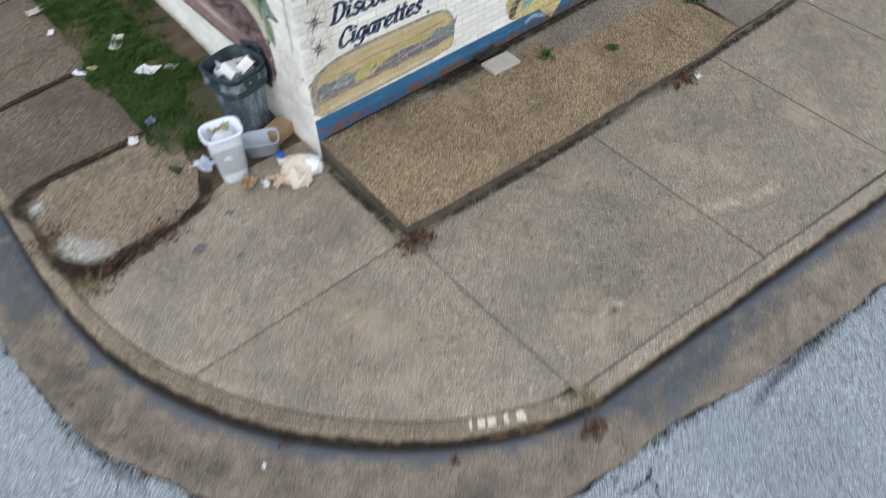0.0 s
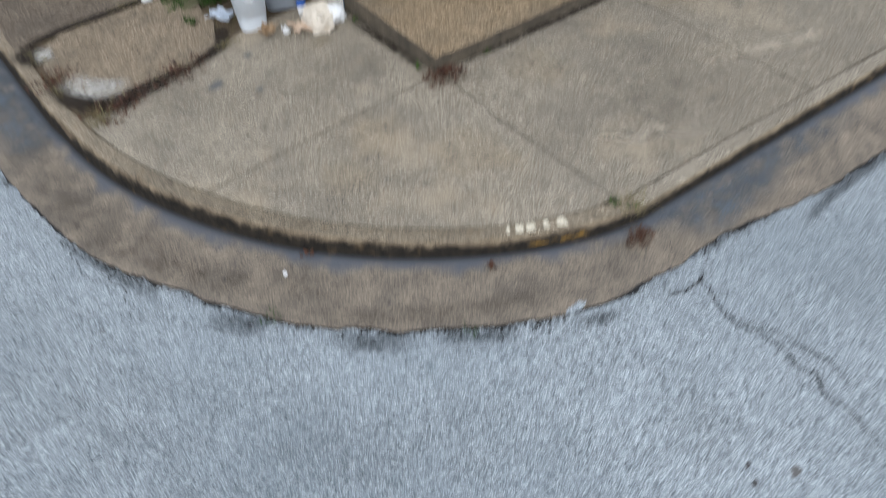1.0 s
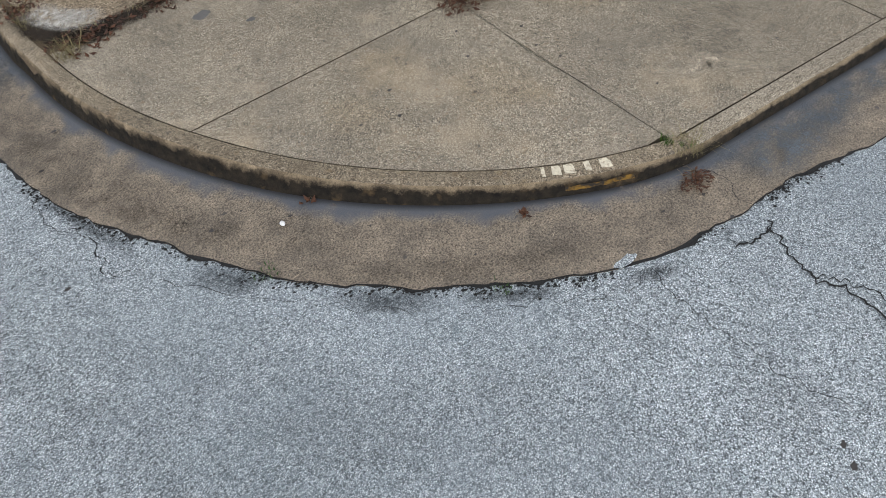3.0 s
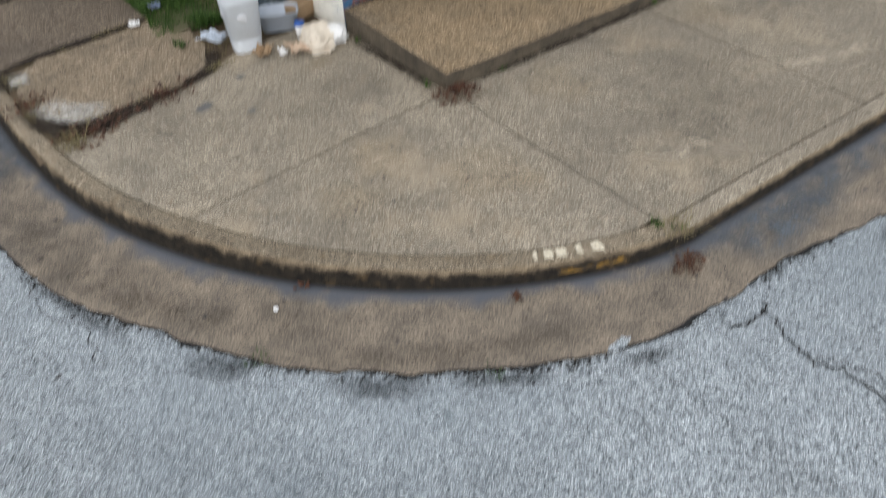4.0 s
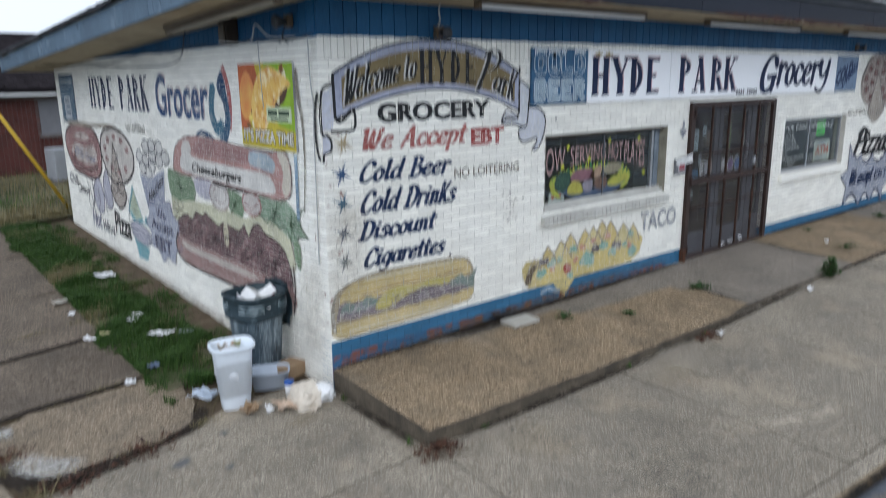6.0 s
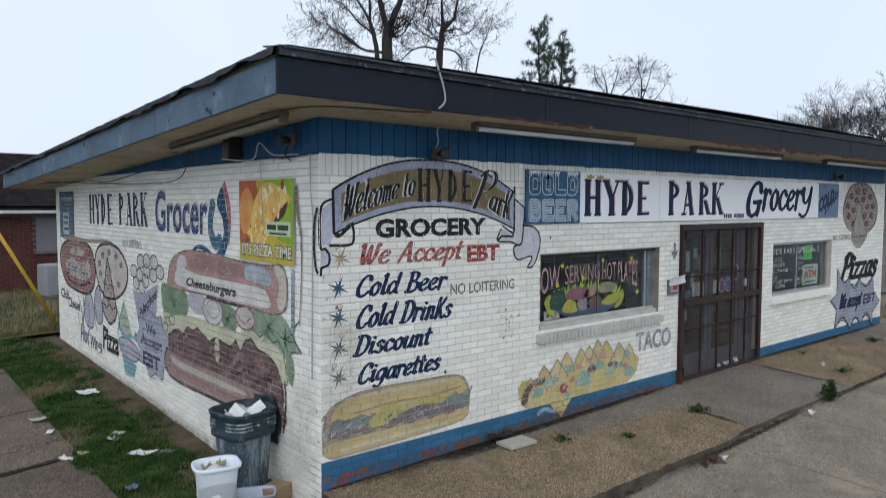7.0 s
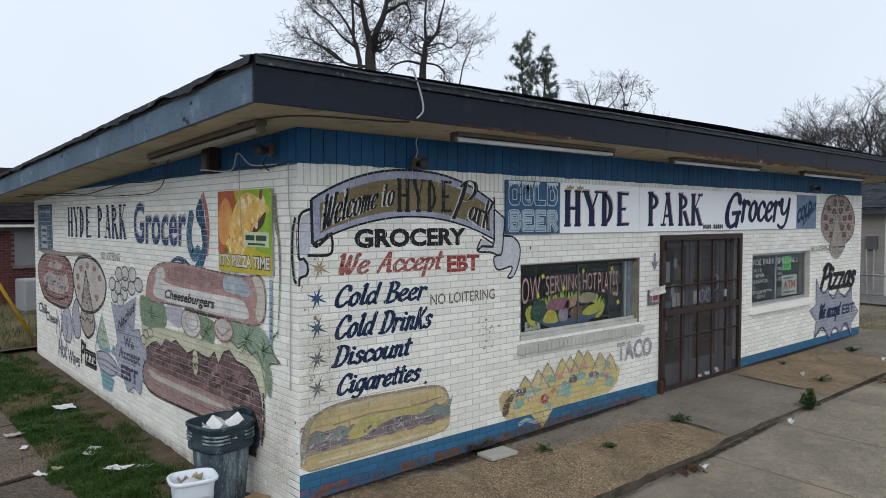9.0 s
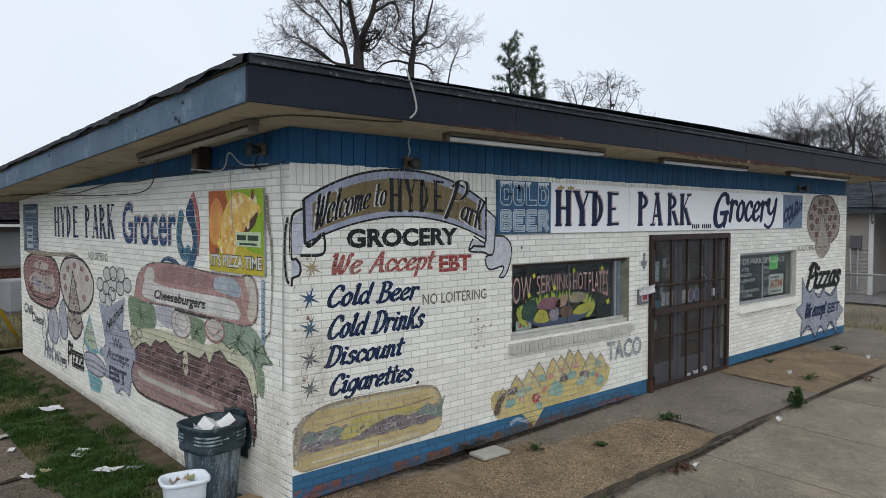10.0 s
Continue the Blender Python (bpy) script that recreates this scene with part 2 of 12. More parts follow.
DARK_IN = surface("dark_interior", (0.34, 0.29, 0.22), (0.10, 0.085, 0.065), 1, 20, 0.9, 0, 0.2, 0.6)
BLACK_WIRE = surface("black_cable", (0.02, 0.02, 0.02), None, 3, 60, 0.6, 0.0, 0.1, 0.4)
PALE_WIRE = surface("grey_cable", (0.45, 0.45, 0.43), None, 3, 60, 0.6, 0.0, 0.1, 0.4)
# the pale extra flecks are painted highlights of the crinkled metal
FLASHING = surface("crinkled_grey_flashing", (0.045, 0.05, 0.06), (0.012, 0.014, 0.018), 9, 30, 0.45, 1.0, 0.3, 0.9, stretch=(0.35, 1, 1), extra=[((0.30, 0.32, 0.35), 13, 0.60, 0.70, 0.6)])
ALU_DARK = surface("dark_aluminium", (0.16, 0.165, 0.175), (0.09, 0.09, 0.095), 3, 60, 0.5, 0.1, 0.15, 0.5, metal=0.6)
CRACK = surface("dark_crack_fill", (0.022, 0.022, 0.022), None, 5, 90, 0.95, 0.6, 0.4, 0.5)


def glass_of(name, tint=(0.9, 0.95, 0.95), rough=0.02):
    m, n, l, bs = nodes_of(name)
    n.remove(bs)
    tr, gl, mx, lw = n.new("ShaderNodeBsdfTransparent"), n.new("ShaderNodeBsdfGlossy"), n.new("ShaderNodeMixShader"), n.new("ShaderNodeLayerWeight")
    tr.inputs[0].default_value = (*tint, 1)
    gl.inputs["Roughness"].default_value = rough
    p, q = n.new("ShaderNodeMath"), n.new("ShaderNodeMath")
    p.operation, q.operation = "POWER", "MULTIPLY_ADD"
    p.inputs[1].default_value, q.inputs[1].default_value, q.inputs[2].default_value = 4.0, 0.55, 0.03
    l.new(lw.outputs["Facing"], p.inputs[0]), l.new(p.outputs[0], q.inputs[0])
    l.new(q.outputs[0], mx.inputs[0]), l.new(tr.outputs[0], mx.inputs[1]), l.new(gl.outputs[0], mx.inputs[2])
    l.new(mx.outputs[0], n["Material Output"].inputs[0])
    return m


def stain_of(name, col, amount, scale=7.0, rough=0.9):
    """A thin stain that fades to nothing at its ragged rim."""
    m, n, l, bs = nodes_of(name)
    uv, sep = n.new("ShaderNodeUVMap"), n.new("ShaderNodeSeparateXYZ")
    l.new(uv.outputs[0], sep.inputs[0])
    fade = []
    for k in range(2):
        sq, inv = n.new("ShaderNodeMath"), n.new("ShaderNodeMath")
        sq.operation, inv.operation = "MULTIPLY", "SUBTRACT"
        l.new(sep.outputs[k], sq.inputs[0]), l.new(sep.outputs[k], sq.inputs[1])
        inv.inputs[0].default_value = 1.0
        l.new(sq.outputs[0], inv.inputs[1])
        fade.append(inv.outputs[0])
    f = n.new("ShaderNodeMath")
    f.operation = "MULTIPLY"
    l.new(fade[0], f.inputs[0]), l.new(fade[1], f.inputs[1])
    for src in (noise_of(n, l, scale, 6, None, 0.7, 0.30, 0.68), noise_of(n, l, scale * 12, 4, None, 0.7, 0.32, 0.66)):
        g = n.new("ShaderNodeMath")
        g.operation = "MULTIPLY"
        l.new(f.outputs[0], g.inputs[0]), l.new(src, g.inputs[1])
        f = g
    a = n.new("ShaderNodeMath")
    a.operation, a.use_clamp = "MULTIPLY", True
    a.inputs[1].default_value = amount
    l.new(f.outputs[0], a.inputs[0])
    l.new(mixc(n, l, noise_of(n, l, 110, 3), col, tuple(c * 0.55 for c in col)), bs.inputs["Base Color"])
    l.new(a.outputs[0], bs.inputs["Alpha"])
    bs.inputs["Roughness"].default_value = rough
    bs.inputs["Specular IOR Level"].default_value = 0.2
    return m


STAIN_DARK = stain_of("dark_ground_stain", (0.10, 0.096, 0.09), 0.26, 5)
STAIN_PALE = stain_of("pale_ground_bloom", (0.56, 0.48, 0.37), 2.0, 6)
STAIN_BLOOM = stain_of("tan_ground_bloom", (0.55, 0.44, 0.30), 0.8, 8)
STAIN_DIRT = stain_of("brown_dirt_line", (0.038, 0.028, 0.02), 3.0, 12)
STAIN_SPLASH = stain_of("brown_wall_splash", (0.20, 0.145, 0.09), 1.5, 7)
STAIN_OLD = stain_of("tan_wall_grime", (0.44, 0.36, 0.25), 0.7, 4)
STAIN_GREY = stain_of("grey_weathering", (0.13, 0.122, 0.11), 0.30, 4)
STAIN_ROAD = stain_of("dark_worn_asphalt", (0.12, 0.13, 0.14), 0.30, 4)
STAIN_PAN = stain_of("brown_gutter_grime", (0.060, 0.050, 0.040), 0.6, 5)
STAIN_TAR = stain_of("tar_stain", (0.045, 0.05, 0.055), 1.5, 30)
STAIN_LIME = stain_of("white_lime_bloom", (0.70, 0.67, 0.61), 2.2, 16)
STAIN_MOSS = stain_of("dark_mossy_dirt", (0.030, 0.022, 0.016), 5.0, 9)
STAIN_SILT = stain_of("wet_silt", (0.13, 0.15, 0.17), 2.0, 6)
GLASS = glass_of("window_glass")
PAINTS = {}


def paint(col, wear=0.3, rough=0.65):
    """Sign or wall paint of one colour, thin and worn in patches down to the pale wall under it."""
    key = (col, wear)
    if key not in PAINTS:
        PAINTS[key] = surface("paint_%02d" % len(PAINTS), col, tuple(c * 0.58 for c in col), 3.2, 26, rough, 0.15, 0.26, 0.8,
                              extra=[((0.62, 0.59, 0.51), 9, 0.66 - 0.22 * wear, 0.84, min(1.0, 0.25 + wear)), ((0.66, 0.63, 0.56), 34, 0.66 - 0.14 * wear, 0.74 - 0.10 * wear, min(0.9, 0.2 + wear))] if wear else None)
    return PAINTS[key]


# ---- mesh helpers ----
def part(name, bm, material, parent=None, label="", smooth=False):
    me = bpy.data.meshes.new(name)
    if bm is not None:
        bm.normal_update()
        bm.to_mesh(me)
        bm.free()
    for m in material if isinstance(material, (list, tuple)) else [material]:
        me.materials.append(m)
    if smooth:
        me.polygons.foreach_set("use_smooth", [True] * len(me.polygons))
    ob = new(name, me)
    ob.parent = parent
    if label:
        ob["label"] = label
    return ob


def pydata(name, verts, faces, material, parent=None, label="", smooth=False):
    me = bpy.data.meshes.new(name)
    me.from_pydata(verts, [], faces)
    for m in material if isinstance(material, (list, tuple)) else [material]:
        me.materials.append(m)
    if smooth:
        me.polygons.foreach_set("use_smooth", [True] * len(me.polygons))
    ob = new(name, me)
    ob.parent = parent
    if label:
        ob["label"] = label
    return ob


def thing(name, label, category, at=(0, 0, 0), group="", kind="", rz=0.0):
    ob = new(name)
    ob.empty_display_size = 0.1
    ob.matrix_world = pose(*at, 0, 0, rz)
    return tagged(ob, label, category, group, kind)


def box(bm, a, b, bevel=0.0, mi=0):
    r = bmesh.ops.create_cube(bm, size=1.0)
    for v in r["verts"]:
        v.co = Vector([(a[k] + b[k]) / 2 + v.co[k] * (b[k] - a[k]) for k in range(3)])
    fs = {f for v in r["verts"] for f in v.link_faces}
    for f in fs:
        f.material_index = mi
    if bevel:
        es = list({e for v in r["verts"] for e in v.link_edges})
        bmesh.ops.bevel(bm, geom=es, offset=bevel, segments=2, affect="EDGES", profile=0.6)
    return bm


def boxes(*pairs, bevel=0.0):
    bm = bmesh.new()
    for a, b in pairs:
        box(bm, a, b, bevel)
    return bm


def tube(bm, pts, r, n=6, r_end=None, closed=False):
    """A round rod along a row of points."""
    pts = [Vector(p) for p in pts]
    rings = []
    for i, p in enumerate(pts):
        d = (pts[min(i + 1, len(pts) - 1)] - pts[max(i - 1, 0)]).normalized()
        side_v = d.cross(Vector((0, 0, 1)) if abs(d.z) < 0.9 else Vector((1, 0, 0))).normalized()
        up_v = side_v.cross(d)
        rr = r if r_end is None else r + (r_end - r) * i / (len(pts) - 1)
        rings.append([bm.verts.new(p + rr * (math.cos(2 * math.pi * k / n) * side_v + math.sin(2 * math.pi * k / n) * up_v)) for k in range(n)])
    for a, b in zip(rings, rings[1:]):
        for k in range(n):
            bm.faces.new((a[k], a[(k + 1) % n], b[(k + 1) % n], b[k]))
    if n > 2:
        bm.faces.new(rings[0][::-1]), bm.faces.new(rings[-1])
    return bm


def rod(*runs, r=0.01, n=6):
    bm = bmesh.new()
    for pts in runs:
        tube(bm, pts, r, n)
    return bm


def lathe(bm, profile, n=24, centre=(0, 0, 0), squash=1.0):
    """A turned shape: rows of (radius, height)."""
    rings = []
    for r, z in profile:
        rings.append([bm.verts.new((centre[0] + r * math.cos(2 * math.pi * k / n), centre[1] + squash * r * math.sin(2 * math.pi * k / n), centre[2] + z)) for k in range(n)])
    for a, b in zip(rings, rings[1:]):
        for k in range(n):
            bm.faces.new((a[k], a[(k + 1) % n], b[(k + 1) % n], b[k]))
    return bm


def smooth_line(pts, per=6):
    """A Catmull-Rom line through points."""
    out = []
    p = [Vector(q) for q in pts]
    p = [2 * p[0] - p[1]] + p + [2 * p[-1] - p[-2]]
    for i in range(1, len(p) - 2):
        for k in range(per):
            t = k / per
            out.append(0.5 * (2 * p[i] + (p[i + 1] - p[i - 1]) * t + (2 * p[i - 1] - 5 * p[i] + 4 * p[i + 1] - p[i + 2]) * t * t
                              + (3 * p[i] - p[i - 1] - 3 * p[i + 1] + p[i + 2]) * t ** 3))
    out.append(p[-2])
    return out


def crumple(bm, amount, scale=6.0, seed=0.0):
    for v in bm.verts:
        v.co += amount * noise.noise_vector(v.co * scale + Vector((seed, seed * 1.7, 3.1)))
    return bm


# ---- ground, street, curb, walks ----
def rise(x):
    return 0.028 * min(x, 8) + 0.008 * max(min(x, 20) - 8, 0) if x > 0 else 0.0


def walk_z(x, y):
    """Height of the sidewalk and of the path beside the shop."""
    z = -0.21 + (0.078 * max(x, -3.2) if x < 0 else rise(x))
    if y < -1.5:
        z += (0.03 + 0.015 * min(1, max(0, 1 - x / 2))) * (max(y, -5) + 1.5)
    if y > 3:
        z += 0.028 * min(y - 3, 9)
    return z


def street_z(x, y):
    z = -0.53 + (0.05 * max(x, -4) if x < 0 else rise(x)) - 0.014 * max(min(y, 6), -6)
    return z + 0.012 * noise.noise(Vector((x * 0.6, y * 0.6, 0)))


def slab_z(x, y):
    return 0.012 * min(max(x, 0), 9) + 0.045 * max(y, -1.62)


def lawn_z(x, y):
    """Ground beside and behind the shop."""
    z = -0.26 + 0.10 * min(max(x, -3), 0) * 0.5 + 0.034 * min(max(y - 2.5, 0), 14) + 0.02 * max(min(y - 18, 20), 0)
    z += 0.02 * max(min(x, 10), 0) if y > 5 else 0
    return z + 0.03 * noise.noise(Vector((x * 0.9, y * 0.9, 3))) + 0.012 * noise.noise(Vector((x * 4, y * 4, 1)))


def steps(*runs):
    out = []
    for a, b, d in runs:
        n = max(1, round((b - a) / d))
        out += [a + (b - a) * k / n for k in range(n)]
    return out + [runs[-1][1]]


def sheet(name, xs, ys, zf, material, parent=None, label=""):
    verts = [(x, y, zf(x, y)) for y in ys for x in xs]
    n = len(xs)
    faces = [(j * n + i, j * n + i + 1, (j + 1) * n + i + 1, (j + 1) * n + i) for j in range(len(ys) - 1) for i in range(n - 1)]
    return pydata(name, verts, faces, material, parent, label, True)


ground = sheet("ground", steps((-900, -60, 120), (-60, -8, 4), (-8, 10, 0.3), (10, 60, 2.5), (60, 900, 120)),
               steps((-900, -60, 120), (-60, -9, 4), (-9, 4, 0.3), (4, 60, 3), (60, 900, 120)), street_z, ASPHALT)
tagged(ground, "worn pale grey asphalt street with cracks", "road", kind="structure")


def bezier(a, b, c, d, t):
    return (1 - t) ** 3 * a + 3 * (1 - t) ** 2 * t * b + 3 * (1 - t) * t * t * c + t ** 3 * d


# the curb's lip: straight along the front, round the corner, straight up the side street
def lip_y(x):
    return -3.72 - 0.078 * min(x, 4) - 0.02 * max(0, x - 4)


CURB_LINE = [Vector((x, lip_y(x))) for x in steps((0.25, 3, 0.2), (3, 40, 1.0))][::-1]
_b = [Vector((0.16, -3.732)), Vector((-0.977, -3.49)), Vector((-2.674, -2.061)), Vector((-2.805, 0.26))]
CURB_LINE += [bezier(*_b, k / 36) for k in range(37)]
CURB_LINE += [Vector((-2.84 - 0.01 * min(1, y - 0.5), y)) for y in steps((0.6, 4, 0.3), (4, 40, 1.5))]
CURB_IN = []
for _i, _p in enumerate(CURB_LINE):
    _d = (CURB_LINE[min(_i + 1, len(CURB_LINE) - 1)] - CURB_LINE[max(_i - 1, 0)]).normalized()
    CURB_IN.append(Vector((_d.y, -_d.x)))
CURB_LEN = [0.0]
for _a, _c in zip(CURB_LINE, CURB_LINE[1:]):
    CURB_LEN.append(CURB_LEN[-1] + (_c - _a).length)


# finer stations for the ragged outer edge
_fine_line, _fine_in, _fine_len = [], [], []
for _i in range(len(CURB_LINE) - 1):
    _n = max(1, round((CURB_LINE[_i + 1] - CURB_LINE[_i]).length / 0.05)) if abs(CURB_LINE[_i].x) < 8 and CURB_LINE[_i].y < 4 else 1
    for _k in range(_n):
        _t = _k / _n
        _fine_line.append(CURB_LINE[_i].lerp(CURB_LINE[_i + 1], _t))
        _fine_in.append(CURB_IN[_i].lerp(CURB_IN[_i + 1], _t).normalized())
        _fine_len.append(CURB_LEN[_i] + (CURB_LEN[_i + 1] - CURB_LEN[_i]) * _t)
CURB_LINE, CURB_IN, CURB_LEN = _fine_line, _fine_in, _fine_len


def sweep(name, i0, i1, profile, material, parent, label="", uv=False, dirty_from=0):
    """A strip along the curb's line; the profile gives, for a station, rows of (inward offset, height, across)."""
    rows = []
    for i in range(i0, i1 + 1):
        p, nrm = CURB_LINE[i], CURB_IN[i]
        rows.append([(p.x + nrm.x * d, p.y + nrm.y * d, z, v) for d, z, v in profile(i, p, nrm)])
    m = len(rows[0])
    verts = [q[:3] for r in rows for q in r]
    faces = [(i * m + j, (i + 1) * m + j, (i + 1) * m + j + 1, i * m + j + 1) for i in range(len(rows) - 1) for j in range(m - 1)]
    faces += [tuple(range(m)), tuple(range((len(rows) - 1) * m, len(rows) * m))[::-1]]
    ob = pydata(name, verts, faces, material, parent, label)
    if dirty_from:
        ob.data.polygons.foreach_set("material_index", [int(j >= dirty_from) for _ in range(len(rows) - 1) for j in range(m - 1)] + [0, 0])
    if uv:
        lay = ob.data.uv_layers.new(name="UVMap")
        for lp in ob.data.loops:
            i, j = divmod(lp.vertex_index, m)
            lay.data[lp.index].uv = (CURB_LEN[i0 + i], rows[i][j][3])
    return ob


def curb_profile(i, p, nrm):
    zi = walk_z(p.x + nrm.x * 0.14, p.y + nrm.y * 0.14)
    zs = street_z(p.x, p.y) + pan_up(p.x)
    w = 0.006 * noise.noise(Vector((p.x * 3, p.y * 3, 2))) + 0.007 * noise.noise(Vector((p.x * 11, p.y * 11, 5)))
    return [(0.150, zs, 0), (0.148, zi - 0.008, 0.1), (0.140, zi, 0.2), (0.050, zi - 0.003 + 0.4 * w, 0.3), (0.020, zi - 0.012 + 0.7 * w, 0.4), (0.002 + w, zi - 0.034 + w, 0.5),
            (-0.012 + w, zs + 0.04, 0.7), (-0.022, zs + 0.012, 0.85), (-0.035, zs - 0.12, 1)]


def pan_up(x):
    """Height of the gutter's foot over the street."""
    a, c = min(1, max(0, (x + 0.4) / 0.9)), min(1, max(0, (-x - 1.8) / 0.8))
    return 0.050 + 0.045 * a * a * (3 - 2 * a) + 0.025 * c * c * (3 - 2 * c)


CURB_PALE = speckled("pale_curb_concrete", [(0.11, 0.092, 0.068), (0.37, 0.312, 0.235), (0.45, 0.385, 0.295), (0.68, 0.60, 0.48)], 150, 0.9, 0.7, 1.8,
                     [((0.17, 0.14, 0.10), 4, 0.52, 0.76, 0.5), ((0.06, 0.055, 0.05), 15, 0.60, 0.70, 0.6), ((0.05, 0.045, 0.038), 44, 0.64, 0.71, 0.7)], 0.3, 0.10, gap=0.5, fine=0.95)


def curb_face_material():
    """Rough tan concrete, grown over black with algae up to a ragged line."""
    m, n, l, bs = nodes_of("mossy_curb_face")
    uv, sep = n.new("ShaderNodeUVMap"), n.new("ShaderNodeSeparateXYZ")
    l.new(uv.outputs[0], sep.inputs[0])
    tan = mixc(n, l, noise_of(n, l, 5, 5), (0.30, 0.235, 0.155), (0.13, 0.10, 0.066))
    tan = mixc(n, l, 0.55, tan, mixc(n, l, noise_of(n, l, 170, 3), (0.1, 0.1, 0.1), (1.9, 1.9, 1.9)), "MULTIPLY")
    algae = mixc(n, l, noise_of(n, l, 16, 6), (0.036, 0.029, 0.021), (0.012, 0.011, 0.010))
    algae = mixc(n, l, noise_of(n, l, 6, 5, None, 0.6, 0.60, 0.76), algae, (0.115, 0.078, 0.040))
    line = n.new("ShaderNodeMath")
    line.operation = "MULTIPLY_ADD"
    line.inputs[1].default_value = 0.22
    l.new(noise_of(n, l, 9, 7, None, 0.75), line.inputs[0]), l.new(sep.outputs[1], line.inputs[2])
    k = n.new("ShaderNodeMapRange")
    k.inputs[1].default_value, k.inputs[2].default_value = 0.53, 0.68
    l.new(line.outputs[0], k.inputs[0])
    l.new(mixc(n, l, k.outputs[0], tan, algae), bs.inputs["Base Color"])
    bs.inputs["Roughness"].default_value = 0.95
    bs.inputs["Specular IOR Level"].default_value = 0.15
    bump_of(n, l, bs, noise_of(n, l, 90, 4), 0.7, 0.006)
    return m


CURB_FACE = curb_face_material()
curb = thing("curb", "worn tan concrete curb round the street corner", "curb", kind="structure")
_cuts = [0]
for _i in range(1, len(CURB_LINE)):
    if CURB_LEN[_i] - CURB_LEN[_cuts[-1]] > 2.25 or _i == len(CURB_LINE) - 1 or (CURB_LINE[_i] - Vector((0.16, -3.732))).length < 0.01:
        _cuts.append(_i)
for _a, _c in zip(_cuts, _cuts[1:]):
    sweep("curb_stone", _a, _c, curb_profile, [CURB_PALE if CURB_LINE[_c].x > 0.1 else CURB, CURB_FACE], curb, uv=True, dirty_from=4)


def gutter_edge(s):
    return 0.60 + 0.05 * math.exp(-((s - 42.1) / 1.0) ** 2) - 0.15 * math.exp(-((s - 39.6) / 0.7) ** 2) + 0.05 * noise.noise(Vector((s * 0.9, 0, 5))) + 0.035 * noise.noise(Vector((s * 4, 0, 1))) + 0.02 * noise.noise(Vector((s * 13, 0, 7)))


def gutter_material():
    m, n, l, bs = nodes_of("gutter_concrete")
    uv = n.new("ShaderNodeUVMap")
    sep = n.new("ShaderNodeSeparateXYZ")
    l.new(uv.outputs[0], sep.inputs[0])
    base = mixc(n, l, noise_of(n, l, 3.2, 6, None, 0.65), (0.205, 0.168, 0.126), (0.108, 0.090, 0.070))
    base = mixc(n, l, 0.75, base, mixc(n, l, noise_of(n, l, 95, 3), (0.05, 0.05, 0.05), (2.1, 2.1, 2.1)), "MULTIPLY")
    base = mixc(n, l, noise_of(n, l, 55, 4, None, 0.6, 0.60, 0.68), base, (0.06, 0.042, 0.028))
    base = mixc(n, l, noise_of(n, l, 70, 3, None, 0.6, 0.64, 0.70), base, (0.34, 0.28, 0.20))
    base = mixc(n, l, 0.5, base, mixc(n, l, noise_of(n, l, 8, 5, None, 0.7), (0.55, 0.55, 0.55), (1.5, 1.45, 1.4)), "MULTIPLY")
    # wet silt left by running water, in a ragged ribbon
    w = n.new("ShaderNodeMath")
    w.operation = "MULTIPLY_ADD"
    w.inputs[1].default_value, w.inputs[2].default_value = 0.13, -0.10
    l.new(noise_of(n, l, 4.5, 6), w.inputs[0])
    d = n.new("ShaderNodeMath")
    d.operation = "ADD"
    l.new(sep.outputs[1], d.inputs[0]), l.new(w.outputs[0], d.inputs[1])
    r = n.new("ShaderNodeValToRGB")
    e = r.color_ramp.elements
    e[0].position, e[0].color = 0.03, (0.92, 0.92, 0.92, 1)
    e[1].position, e[1].color = 0.13, (0, 0, 0, 1)
    l.new(d.outputs[0], r.inputs[0])
    c = mixc(n, l, r.outputs[0], base, (0.072, 0.080, 0.096))
    # the curb's contact shadow, painted near-black into the pan along its foot
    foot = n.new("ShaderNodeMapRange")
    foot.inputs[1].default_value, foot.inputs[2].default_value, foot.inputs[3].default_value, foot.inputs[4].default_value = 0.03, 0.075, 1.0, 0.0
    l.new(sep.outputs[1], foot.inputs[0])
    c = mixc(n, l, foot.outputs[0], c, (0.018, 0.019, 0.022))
    c = mixc(n, l, noise_of(n, l, 9, 4, None, 0.5, 0.7, 0.73), c, (0.07, 0.06, 0.055))
    l.new(c, bs.inputs["Base Color"])
    bs.inputs["Roughness"].default_value = 0.8
    bump_of(n, l, bs, noise_of(n, l, 140, 3), 0.4, 0.005)
    return m


GUTTER = gutter_material()


def gutter_profile(i, p, nrm):
    w = gutter_edge(CURB_LEN[i])
    q = [(0.04, 0.068, 0.0), (-0.02, 0.066, 0.02), (-0.09, 0.058, 0.09), (-0.20, 0.044, 0.20), (-0.34, 0.027, 0.34), (-w, 0.012, w), (-w - 0.004, -0.04, w)]
    k = pan_up(p.x) / 0.065
    return [(d, street_z(p.x + nrm.x * d, p.y + nrm.y * d) + (h * k if h > 0.02 else h), v) for d, h, v in q]


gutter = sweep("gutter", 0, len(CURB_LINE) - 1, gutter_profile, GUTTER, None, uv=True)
tagged(gutter, "brown concrete gutter pan with a dark silt line and painted shade at its foot", "gutter", kind="structure")


